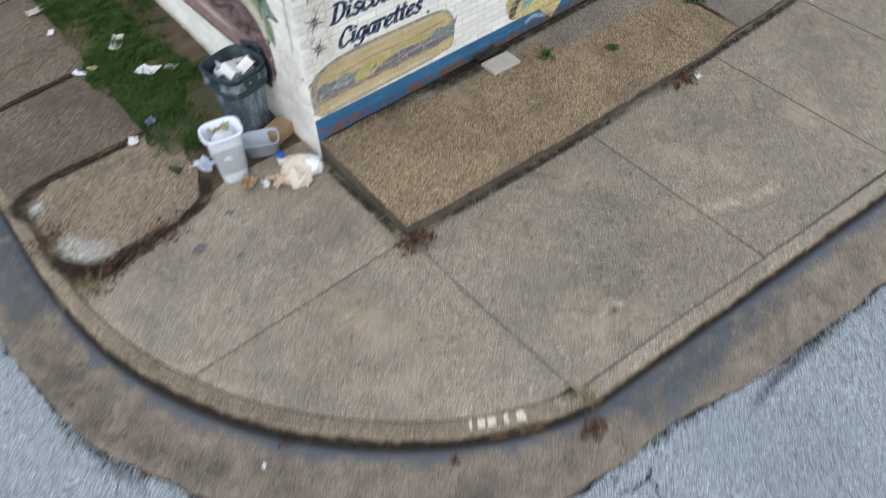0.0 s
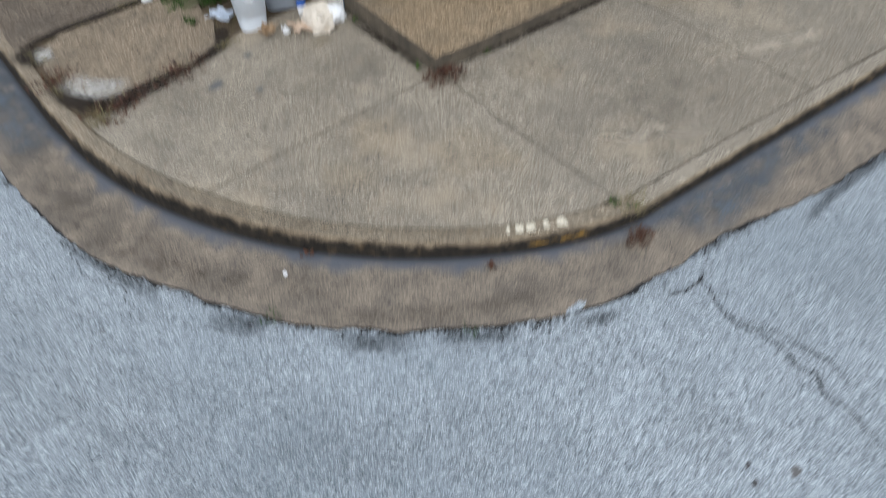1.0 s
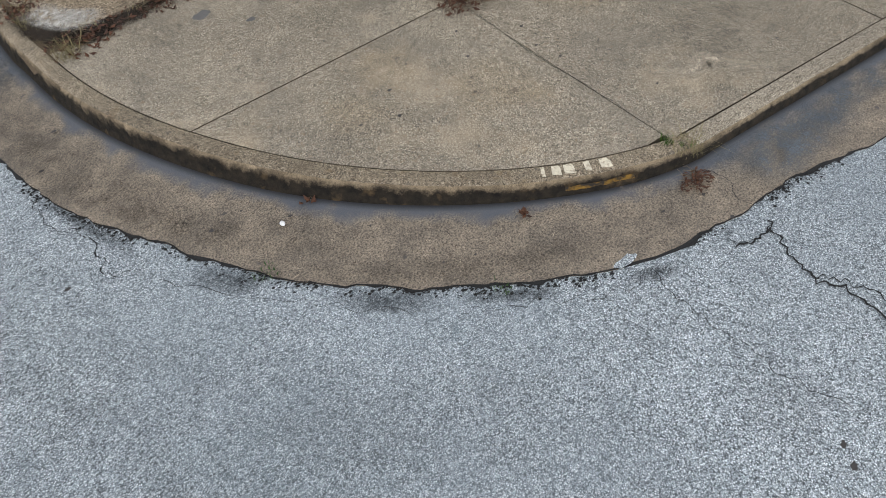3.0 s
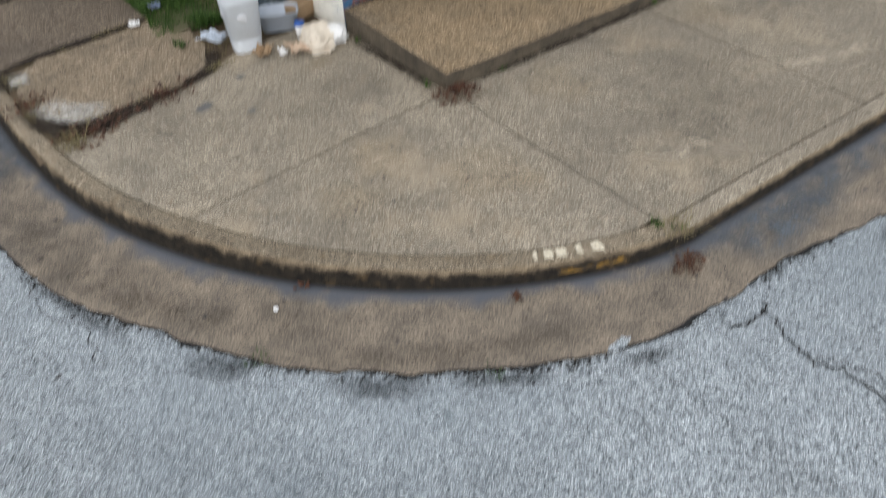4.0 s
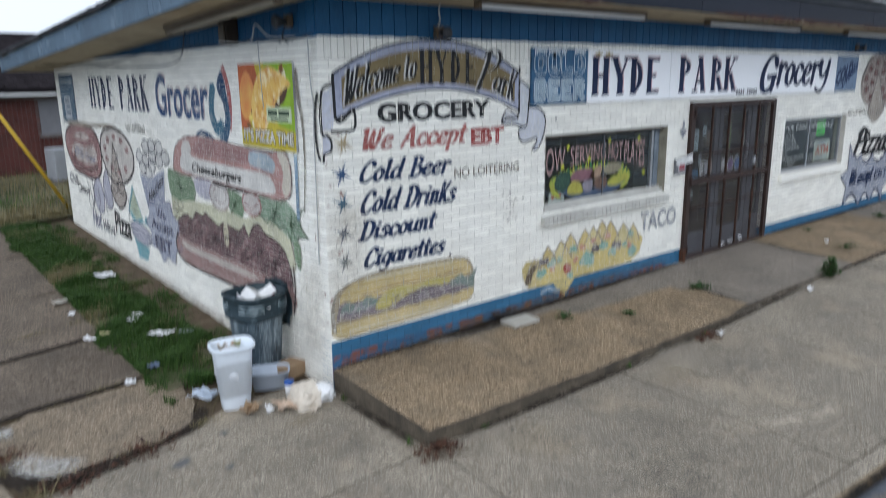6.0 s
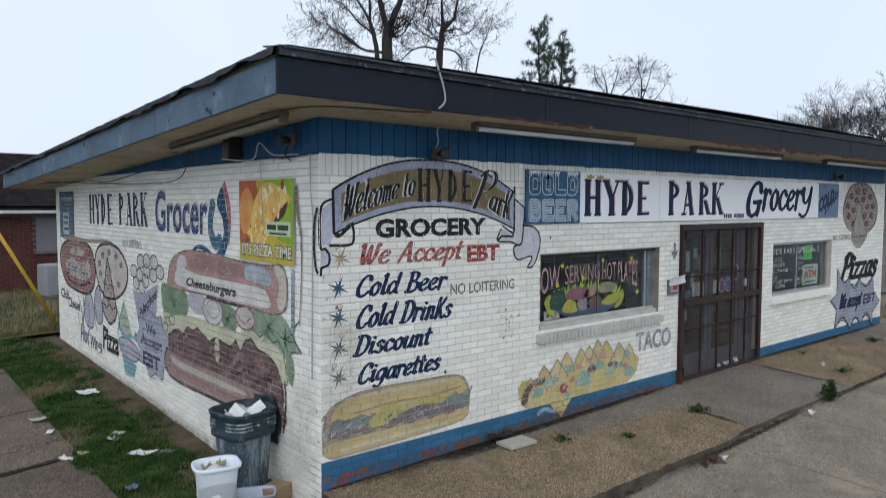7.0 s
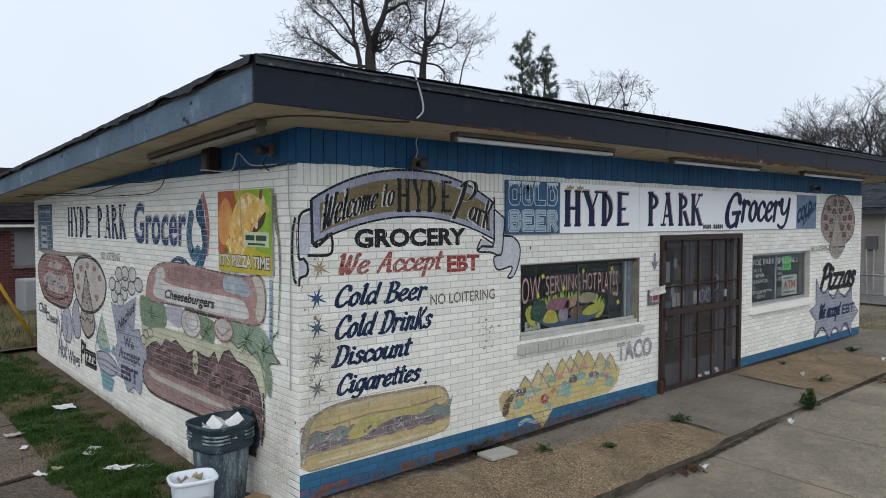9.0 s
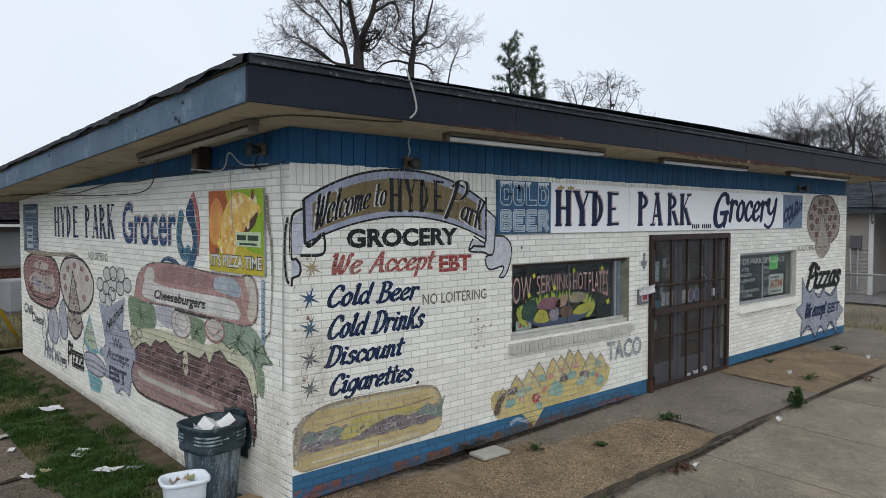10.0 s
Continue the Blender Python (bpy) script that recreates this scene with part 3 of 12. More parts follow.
def seam_profile(i, p, nrm):
    s = CURB_LEN[i]
    w = gutter_edge(s)
    k = max(0.002, 0.005 + 0.045 * noise.noise(Vector((s * 1.9, 4, 5))) + 0.04 * noise.noise(Vector((s * 11, 1, 2))) + 0.02 * noise.noise(Vector((s * 31, 1, 9))))
    z = street_z(p.x - nrm.x * w, p.y - nrm.y * w)
    return [(-w + 0.006 * noise.noise(Vector((s * 25, 3, 3))), z + 0.0165, 0), (-w - k * 0.4, z + 0.008, 0.5), (-w - k, z + 0.005, 1)]


seam = sweep("street_seam", 0, len(CURB_LINE) - 1, seam_profile, CRACK, None)
tagged(seam, "dark ragged crevice between gutter and asphalt", "crevice", kind="structure")


def panel(name, outline, zf, material, parent, thick=0.2, label="", grid=0.45, lip=0.012):
    """A cast slab with a rounded lip: an outline in plan, laid on a height function."""
    bm = bmesh.new()
    vs = [bm.verts.new((x, y, 0)) for x, y in outline]
    bm.faces.new(vs)
    bmesh.ops.recalc_face_normals(bm, faces=bm.faces)
    if bm.faces[:][0].normal.z < 0:
        bmesh.ops.reverse_faces(bm, faces=bm.faces)
    bmesh.ops.inset_region(bm, faces=bm.faces[:], thickness=lip, use_even_offset=True)
    xs, ys = [p[0] for p in outline], [p[1] for p in outline]
    for axis, lo, hi in ((0, min(xs), max(xs)), (1, min(ys), max(ys))):
        k = math.ceil(lo / grid) * grid
        while k < hi:
            no = [0, 0, 0]
            no[axis] = 1
            co = [0, 0, 0]
            co[axis] = k + 0.0007
            bmesh.ops.bisect_plane(bm, geom=bm.verts[:] + bm.edges[:] + bm.faces[:], plane_co=co, plane_no=no)
            k += grid
    rim = {v for e in bm.edges if e.is_boundary for v in e.verts}
    for v in bm.verts:
        v.co.z = zf(v.co.x, v.co.y) - (0.010 if v in rim else 0)
    n_top = len(bm.faces)
    ex = bmesh.ops.extrude_edge_only(bm, edges=[e for e in bm.edges if e.is_boundary])
    bm.faces.ensure_lookup_table()
    # side faces take the darker colour with painted-in shade
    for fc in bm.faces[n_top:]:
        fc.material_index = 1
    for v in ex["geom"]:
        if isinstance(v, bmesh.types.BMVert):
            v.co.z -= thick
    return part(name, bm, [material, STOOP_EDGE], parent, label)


def inner(k):
    """The curb's inner joint beside station k."""
    p, q = CURB_LINE[k], CURB_IN[k]
    return (p.x + q.x * 0.157, p.y + q.y * 0.157)


G = 0.006
sidewalk = thing("sidewalk", "stained tan concrete sidewalk in cast panels", "sidewalk", kind="structure")
_xs = [0.0, 2.30, 4.31, 6.0, 7.75, 9.5, 11.3, 13.1, 14.9, 18, 22, 28, 34, 40]
for _a, _c in zip(_xs, _xs[1:]):
    _d, _g = (0.07, 0.001) if _a == 0 else (0.0, G)
    panel("panel", [(_a + _g, -1.40), (_c - G, -1.40), (_c - G, lip_y(_c) + 0.157), (_a + _d + _g, lip_y(_a) + 0.157)], walk_z, SIDEWALK, sidewalk)
_arc = [inner(k) for k in range(len(CURB_LINE)) if -2.9 < CURB_LINE[k].x < 0.2 and CURB_LINE[k].y < 0.3][::3]
_arc = [p for p in _arc if p[0] < 0.04]


def arc_at(y):
    for p, q in zip(_arc, _arc[1:]):
        if p[1] <= y <= q[1]:
            t = (y - p[1]) / (q[1] - p[1])
            return (p[0] + (q[0] - p[0]) * t, y)


panel("panel", [(-0.002, -1.47), (0.064, _arc[0][1] - 0.01)] + [p for p in _arc if p[1] < -1.405] + [arc_at(-1.396)], walk_z, SIDEWALK, sidewalk)
panel("panel", [(-G, -1.458)] + [arc_at(-1.384)] + [p for p in _arc if -1.375 < p[1] < 0.05] + [(-2.64, 0.20), (-2.26, 0.155), (-1.93, 0.18), (-1.41, 0.24), (-1.2, 0.33), (-0.9, 0.44), (-G, 0.36)], walk_z, SIDEWALK, sidewalk)

path = thing("side_path", "brown exposed-aggregate path slabs beside the shop, chipped", "path", kind="structure")


def loop_line(pts, per):
    """A closed outline with points between its corners."""
    return [(a[0] + (c[0] - a[0]) * k / per, a[1] + (c[1] - a[1]) * k / per) for a, c in zip(pts, pts[1:] + pts[:1]) for k in range(per)]


def rough_quad(x0, x1, y0, y1, seed, jag=0.05):
    """A slab outline with broken edges."""
    out = []
    for a, c in (((x0, y0), (x1, y0)), ((x1, y0), (x1, y1)), ((x1, y1), (x0, y1)), ((x0, y1), (x0, y0))):
        n = 9
        for k in range(n):
            t = k / n
            j = jag * noise.noise(Vector((seed + 5.3 * t, a[0] * 3, a[1] * 3)))
            x, y = a[0] + (c[0] - a[0]) * t, a[1] + (c[1] - a[1]) * t
            out.append((x + (j if a[0] == c[0] else 0), y + (j if a[1] == c[1] else 0)))
    return out


_py = [0.36, 1.74, 3.32, 5.5, 7.9, 10.5, 12.8, 15, 18, 22, 27, 33]
for _k, (_a, _c) in enumerate(zip(_py, _py[1:])):
    _out = rough_quad(-2.74, -1.22, _a + 0.02, _c - 0.02, _k * 3.1, 0.04)
    if _k == 0:
        # the nearest slab, broken off at its corners
        _out = [(p[0] + 0.045 * noise.noise(Vector((p[0] * 9, p[1] * 9, 1))), p[1] + 0.045 * noise.noise(Vector((p[0] * 9, p[1] * 9, 4)))) for p in
                loop_line([(-2.60, 0.78), (-2.44, 0.46), (-2.18, 0.29), (-1.55, 0.27), (-1.20, 0.38), (-1.08, 0.74), (-1.04, 1.24), (-1.24, 1.66), (-1.80, 1.69), (-2.30, 1.75), (-2.50, 1.62), (-2.64, 1.22)], 6)]
    panel("path_slab", _out, lambda x, y: walk_z(x, y) + 0.012, AGGREGATE if _k == 0 else PATH_SLAB, path, 0.12)
bed = sheet("soil_bed", steps((-2.82, 0.0, 0.12)), steps((0.05, 12, 0.12), (12, 40, 1)), lambda x, y: min(lawn_z(x, y), walk_z(x, y) - 0.02) + 0.012 * noise.noise(Vector((x * 5, y * 5, 0))), EARTH)
tagged(bed, "bare brown earth and moss between slabs and wall", "soil", kind="structure")
verge = sheet("grass_verge", steps((-1.20, 0.0, 0.1)), steps((1.15, 12, 0.15), (12, 40, 1)),
              lambda x, y: walk_z(-1.2, y) + 0.035 + 0.045 * (x + 1.2) * (-0.2 - x) / 0.3 + 0.03 * noise.noise(Vector((x * 3, y * 2, 3))) - 0.02, LAWN)
tagged(verge, "green and tan winter grass verge along the wall", "grass", kind="structure")
lawn = sheet("back_lawn", steps((-14, -2.9, 1.2), (-2.7, 0, 0.4), (0.3, 14, 1.5), (14, 90, 8)), steps((10.2, 14, 0.5), (14, 30, 1.5), (30, 90, 8)), lambda x, y: lawn_z(x, y) + 0.05, LAWN)
tagged(lawn, "patchy winter lawn behind the shop", "grass", kind="structure")

def stoop_y(x):
    """The stoop's front edge, which bows out from the corner."""
    rows = ((-1, -1.45), (0, -1.46), (1.0, -1.52), (2.4, -1.56), (3.3, -1.58), (4.3, -1.60), (4.75, -1.545), (5.8, -1.54), (7.1, -1.59), (8.3, -1.61), (40, -1.60))
    for (a, p), (c, q) in zip(rows, rows[1:]):
        if x <= c:
            return p + (q - p) * (x - a) / (c - a)


stoop = thing("stoop", "raised concrete walk along the shop front with a rough edge", "stoop", kind="structure")
for _a, _c, _m in ((0.0, 4.88, STOOP_BROWN), (4.88, 7.74, STOOP), (7.74, 11.2, STOOP_BROWN), (11.2, 14.4, STOOP)):
    _n = round((_c - _a) / 0.09)
    _edge = [(_a + G + (_c - _a - 2 * G) * k / _n, stoop_y(_a + (_c - _a) * k / _n) + 0.02 * noise.noise(Vector((_a + (_c - _a) * k / _n * 1.3, 2, 0))) + 0.022 * noise.noise(Vector((_a + (_c - _a) * k / _n * 6, 5, 0)))) for k in range(_n + 1)]
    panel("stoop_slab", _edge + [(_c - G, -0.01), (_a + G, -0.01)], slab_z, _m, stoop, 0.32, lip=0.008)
strip = panel("stoop_strip", [(1.25, -0.18), (2.5, -0.28), (2.85, -0.52), (3.4, -0.60), (4.2, -0.66), (4.6, -0.72), (4.87, -0.80), (4.87, -0.03), (1.0, -0.03)], lambda x, y: slab_z(x, y) + 0.005, STOOP, stoop, 0.02)
YARD = surface("dry_yard", (0.30, 0.25, 0.17), (0.16, 0.135, 0.09), 0.9, 30, 0.95, 0.8, 0.5, 0.8, extra=[((0.07, 0.06, 0.045), 0.5, 0.5, 0.65, 0.7)])
right_ground = sheet("side_yard", steps((13.62, 60, 1.2)), steps((-1.6, 12, 0.6)), lambda x, y: walk_z(x, -2) + 0.03 + 0.02 * noise.noise(Vector((x, y, 0))), YARD)
tagged(right_ground, "dry tan yard grass beside the neighbouring house", "grass", kind="structure")


# ---- the shop ----
L, D, TOP = 13.6, 9.95, 3.05           # length, depth, top of the brickwork
OVER, SOFFIT = 0.78, 3.39              # overhang and height of the eaves at the front
BAND, COURSE = 0.25, 0.0683            # top of the blue band, height of a course
WIN1, WIN2, DOOR = (2.90, 5.30, 1.13, 2.02), (8.63, 10.98, 1.07, 1.96), (5.83, 8.13, 0.08, 2.29)
OPENINGS = [WIN1, WIN2, DOOR]


def eave_z(y):
    """Underside of the roof, which falls to the back."""
    return SOFFIT - 0.0462 * max(0.0, y + OVER)


BW = 0.2135


def brick_rows(length, z_from, z_to, openings, soldier_from):
    """Bricks (start, end, bottom, top, row) of a wall in running bond."""
    out = []
    k0 = math.floor((z_from - BAND) / COURSE)
    k = k0
    while BAND + k * COURSE < soldier_from - 0.01:
        z0, z1 = BAND + k * COURSE, BAND + (k + 1) * COURSE
        u = -0.5 * BW * (k % 2)
        while u < length:
            spans = [(max(u, 0), min(u + BW, length))]
            for o in openings:
                if o[2] < (z0 + z1) / 2 < o[3]:
                    spans = [s for a, c in spans for s in ((a, min(c, o[0])), (max(a, o[1]), c)) if s[1] - s[0] > 0.02]
            out += [(a, c, z0, z1, k) for a, c in spans if c - a > 0.02]
            u += BW
        k += 1
    if soldier_from < z_to - 0.01:
        u = 0.0
        while u < length - 0.02:
            out.append((u, min(u + COURSE, length), soldier_from, z_to, 99))
            u += COURSE
    return out


SOLDIER = 2.845
J = 0.0048                     # half a joint
FRONT_ROWS = brick_rows(L, -0.16, TOP, OPENINGS, SOLDIER)
SIDE_ROWS = brick_rows(D, -0.34, TOP, [], TOP)

shop = thing("corner_shop", "low white-painted brick corner grocery with blue trim and murals", "building")


def wall_mesh(z0, z1):
    """The front wall between two heights as one closed mesh, with its openings left out."""
    zs = sorted({z0, z1, *[z for o in OPENINGS for z in o[2:] if z0 < z < z1]})
    xs = sorted({0.006, L, *[x for o in OPENINGS for x in o[:2]]})
    solid = {(i, k) for i in range(len(xs) - 1) for k in range(len(zs) - 1)
             if not any(o[0] < (xs[i] + xs[i + 1]) / 2 < o[1] and o[2] < (zs[k] + zs[k + 1]) / 2 < o[3] for o in OPENINGS)}
    bm = bmesh.new()
    made = {}

    def vert(x, y, z):
        if (x, y, z) not in made:
            made[x, y, z] = bm.verts.new((x, y, z))
        return made[x, y, z]

    for i, k in solid:
        a, b, c, d = xs[i], xs[i + 1], zs[k], zs[k + 1]
        for y in (0.006, 0.2):
            q = [vert(a, y, c), vert(b, y, c), vert(b, y, d), vert(a, y, d)]
            bm.faces.new(q if y < 0.1 else q[::-1])
        for di, dk, p, q in ((-1, 0, (a, c), (a, d)), (1, 0, (b, d), (b, c)), (0, -1, (b, c), (a, c)), (0, 1, (a, d), (b, d))):
            if (i + di, k + dk) not in solid:
                bm.faces.new((vert(p[0], 0.006, p[1]), vert(q[0], 0.006, q[1]), vert(q[0], 0.2, q[1]), vert(p[0], 0.2, p[1])))
    return bm


wall_front = part("front_wall", wall_mesh(BAND, TOP), MORTAR_WHITE, shop, "white-painted brick front wall")
part("front_band", wall_mesh(-0.3, BAND), MORTAR_BLUE, shop, "blue-painted brick plinth")
wall_side = part("side_wall", boxes(((0.006, 0.2, -0.4), (0.2, D - 0.2, TOP))), MORTAR_WHITE, shop, "white-painted brick side wall with murals")
part("back_wall", boxes(((0.006, D - 0.2, -0.4), (L, D - 0.006, 2.9))), MORTAR_WHITE, shop)
part("end_wall", boxes(((L - 0.2, 0.2, -0.4), (L - 0.006, D - 0.2, TOP))), MORTAR_WHITE, shop)
part("inner_floor", boxes(((0.2, 0.2, 0.02), (L - 0.2, D - 0.2, 0.08))), DARK_IN, shop)
part("partition", boxes(((0.2, 3.2, 0.08), (L - 0.2, 3.3, 3.0))), DARK_IN, shop)
part("inner_ceiling", boxes(((0.2, 0.2, 2.75), (L - 0.2, D - 0.2, 2.85))), DARK_IN, shop)

# roof: deck with its soffit, fascia boards, ragged felt
bm = bmesh.new()
X0, X1, Y0, Y1 = -OVER, L + 0.85, -OVER, D + 0.4
for z, flip in ((0.0, 1), (0.30, 0)):
    vs = [bm.verts.new((x, y, eave_z(y) + z)) for x, y in ((X0 + 0.02, Y0 + 0.02), (X1 - 0.02, Y0 + 0.02), (X1 - 0.02, Y1), (X0 + 0.02, Y1))]
    bm.faces.new(vs[::-1] if flip else vs)
bm.verts.ensure_lookup_table()
for k in range(4):
    bm.faces.new((bm.verts[k], bm.verts[(k + 1) % 4], bm.verts[4 + (k + 1) % 4], bm.verts[4 + k]))
part("soffit", bm, CREAM, shop, "stained cream plywood soffit")


def slanted(x0, x1, y0, y1, lo, hi):
    """A board that follows the roof's fall: heights over the eaves line."""
    b = bmesh.new()
    vs = [b.verts.new((x, y, eave_z(y) + h)) for h in (lo, hi) for x, y in ((x0, y0), (x1, y0), (x1, y1), (x0, y1))]
    for f in ((3, 2, 1, 0), (4, 5, 6, 7), (0, 1, 5, 4), (1, 2, 6, 5), (2, 3, 7, 6), (3, 0, 4, 7)):
        b.faces.new([vs[k] for k in f])
    bmesh.ops.bevel(b, geom=b.edges[:], offset=0.004, segments=1, affect="EDGES")
    return b


_fx = [X0 - 0.025, 2.05, 4.6, 7.0, 9.5, 12.0, X1]
for _a, _c in zip(_fx, _fx[1:]):
    part("fascia_board", slanted(_a + 0.002, _c - 0.002, Y0 - 0.03, Y0, -0.004 + 0.012 * noise.noise(Vector((_a, 0, 0))), 0.255), FASCIA_DARK, shop, "dark navy fascia board")
    part("drip_edge", slanted(_a + 0.002, _c - 0.002, Y0 - 0.055, Y0, 0.262, 0.335), FLASHING, shop, "crinkled grey flashing strip")
_fy = [Y0, 1.75, 4.3, 6.9, Y1]
for _a, _c in zip(_fy, _fy[1:]):
    part("fascia_board", slanted(X0 - 0.03, X0, _a + 0.002, _c - 0.002, -0.005, 0.25), FASCIA_PALE, shop, "faded blue-grey fascia board")
part("fascia_board", slanted(X1, X1 + 0.03, Y0, Y1, -0.005, 0.255), FASCIA_DARK, shop)
# paint and ply peeling from the front fascia's lower edge
PEEL = surface("rotten_brown_ply", (0.075, 0.034, 0.022), (0.02, 0.012, 0.010), 7, 70, 0.9, 0.6, 0.4, 0.8, extra=[((0.42, 0.36, 0.25), 6, 0.60, 0.70, 0.8)])
for _a, _c, _s in ((4.9, 8.6, 0.05), (8.9, 12.2, 0.035), (12.3, X1, 0.05), (1.2, 3.0, 0.018)):
    _v, _x = [], _a
    while _x < _c:
        _e = min(1.0, 3 * (_x - _a), 3 * (_c - _x))
        _h = _e * _s * (0.4 + 1.1 * abs(noise.noise(Vector((_x * 2.1, 6, 0)))) + 0.7 * noise.noise(Vector((_x * 13, 1, 0))))
        _o = 0.02 * noise.noise(Vector((_x * 4, 3, 3)))
        _v += [(_x, Y0 - 0.036, SOFFIT + 0.006 + 0.5 * max(0, _h)), (_x, Y0 - 0.038 + _o, SOFFIT - 0.004 - max(0.0, _h)), (_x, Y0 - 0.030 + _o, SOFFIT - 0.004 - max(0.0, _h)), (_x, Y0 - 0.002, SOFFIT - 0.006)]
        _x += 0.04
    pydata("peeling_edge", _v, [(4 * k + j, 4 * k + j + 1, 4 * k + 5 + j, 4 * k + 4 + j) for k in range(len(_v) // 4 - 1) for j in range(3)], PEEL, shop, "rotten brown ply peeling from the fascia")
# felt on top, hanging over the side in ragged laps
verts, faces = [], []
_ys = steps((Y0 - 0.06, Y1, 0.09))
for _i, y in enumerate(_ys):
    hang = 0.075 + 0.05 * noise.noise(Vector((y * 1.7, 0, 0))) + 0.03 * noise.noise(Vector((y * 7, 2, 0)))
    out = 0.05 + 0.035 * noise.noise(Vector((y * 5, 5, 0)))
    z = eave_z(y) + 0.34
    verts += [(X0 - 0.03 - out, y, z - hang), (X0 - 0.04 - out * 0.5, y, z - 0.02), (X0 + 0.05, y, z + 0.012 * noise.noise(Vector((y * 3, 1, 1)))), (6.0, y, z + 0.06), (X1 + 0.05, y, z), (X1 + 0.06, y, z - 0.07)]
for i in range(len(_ys) - 1):
    faces += [(i * 6 + j, i * 6 + j + 1, i * 6 + 7 + j, i * 6 + 6 + j) for j in range(5)]
pydata("roof_felt", verts, faces, ROOFING, shop, "black roofing felt with torn, curling edge")
verts, faces = [], []
_ys = steps((Y0, Y1, 0.05))
for _i, y in enumerate(_ys):
    h = max(0.004, 0.03 + 0.05 * noise.noise(Vector((y * 2.3, 3, 0))) + 0.03 * noise.noise(Vector((y * 11, 2, 0))))
    z = eave_z(y) + 0.262 + 0.02 * noise.noise(Vector((y * 1.1, 8, 0)))
    o = X0 - 0.045 - 0.03 * abs(noise.noise(Vector((y * 6, 4, 0))))
    verts += [(o, y, z), (o + 0.012, y, z + h)]
faces = [(2 * i, 2 * i + 1, 2 * i + 3, 2 * i + 2) for i in range(len(_ys) - 1)]
pydata("torn_lap", verts, faces, FLASHING, shop, "pale torn underlay below the felt")
bm = bmesh.new()
for k, x in enumerate(steps((X0, X1, 0.27))):
    h = 0.335 + 0.012 * random.random()
    w = 0.25 + 0.03 * random.random()
    vs = [bm.verts.new(p) for p in ((x, Y0 - 0.075 - 0.02 * random.random(), SOFFIT + h - 0.03), (x + w, Y0 - 0.075 - 0.02 * random.random(), SOFFIT + h - 0.03),
                                    (x + w, Y0 + 0.25, SOFFIT + h + 0.015), (x, Y0 + 0.25, SOFFIT + h + 0.02))]
    bm.faces.new(vs)
ex = bmesh.ops.extrude_face_region(bm, geom=bm.faces[:])
for v in ex["geom"]:
    if isinstance(v, bmesh.types.BMVert):
        v.co.z += 0.012
# metallic highlights on the crinkles are painted in as pale patches
part("eave_cap", bm, surface("crinkled_roof_edge", (0.075, 0.08, 0.09), (0.02, 0.022, 0.026), 8, 40, 0.5, 0.9, 0.35, 0.9, stretch=(0.4, 1, 1), extra=[((0.36, 0.38, 0.41), 10, 0.58, 0.70, 0.7)]), shop, "crinkled grey capping along the eaves")

# blue boards between the brickwork and the soffit
part("frieze_backing", boxes(((0.02, 0.02, TOP), (L, 0.18, SOFFIT - 0.005))), MORTAR_BLUE, shop)
board_w = 0.136
for k in range(int(L / board_w)):
    x = 0.003 + k * board_w
    part("frieze_board", boxes(((x, -0.006, TOP + 0.012 * random.random() - 0.012), (x + board_w - 0.006, 0.02, eave_z(0.0) - 0.004)), bevel=0.003), BLUE_WOOD, shop)
for k in range(56):
    y = 0.022 + k * board_w
    hi = eave_z(y + board_w) - 0.002
    if hi > TOP + 0.02:
        part("frieze_board", boxes(((-0.006, y, TOP - 0.006), (0.02, y + board_w - 0.006, hi)), bevel=0.003), BLUE_WOOD, shop)
part("frieze_trim", boxes(((-0.03, 0.0, TOP - 0.022), (0.004, 7.5, TOP + 0.012))), BLUE_WOOD, shop, "bent blue ledge strip")


# ---- windows ----
# grimy olive, darkened further so the recess's shade is part of the colour
REVEAL = surface("grimy_shaded_olive_reveal", (0.33, 0.31, 0.24), (0.20, 0.185, 0.14), 6, 60, 0.85, 0.4, 0.3, 0.8)
SILL_GREY = surface("grimy_sill_paint", (0.56, 0.55, 0.50), (0.36, 0.34, 0.30), 5, 60, 0.8, 0.3, 0.25, 0.7, extra=[((0.22, 0.13, 0.10), 14, 0.62, 0.70, 0.6)])


JAMB_BLUE = surface("peeling_blue_grey_wood", (0.20, 0.235, 0.27), (0.10, 0.12, 0.14), 6, 60, 0.8, 0.3, 0.25, 0.8, extra=[((0.46, 0.45, 0.42), 9, 0.58, 0.70, 0.6)])


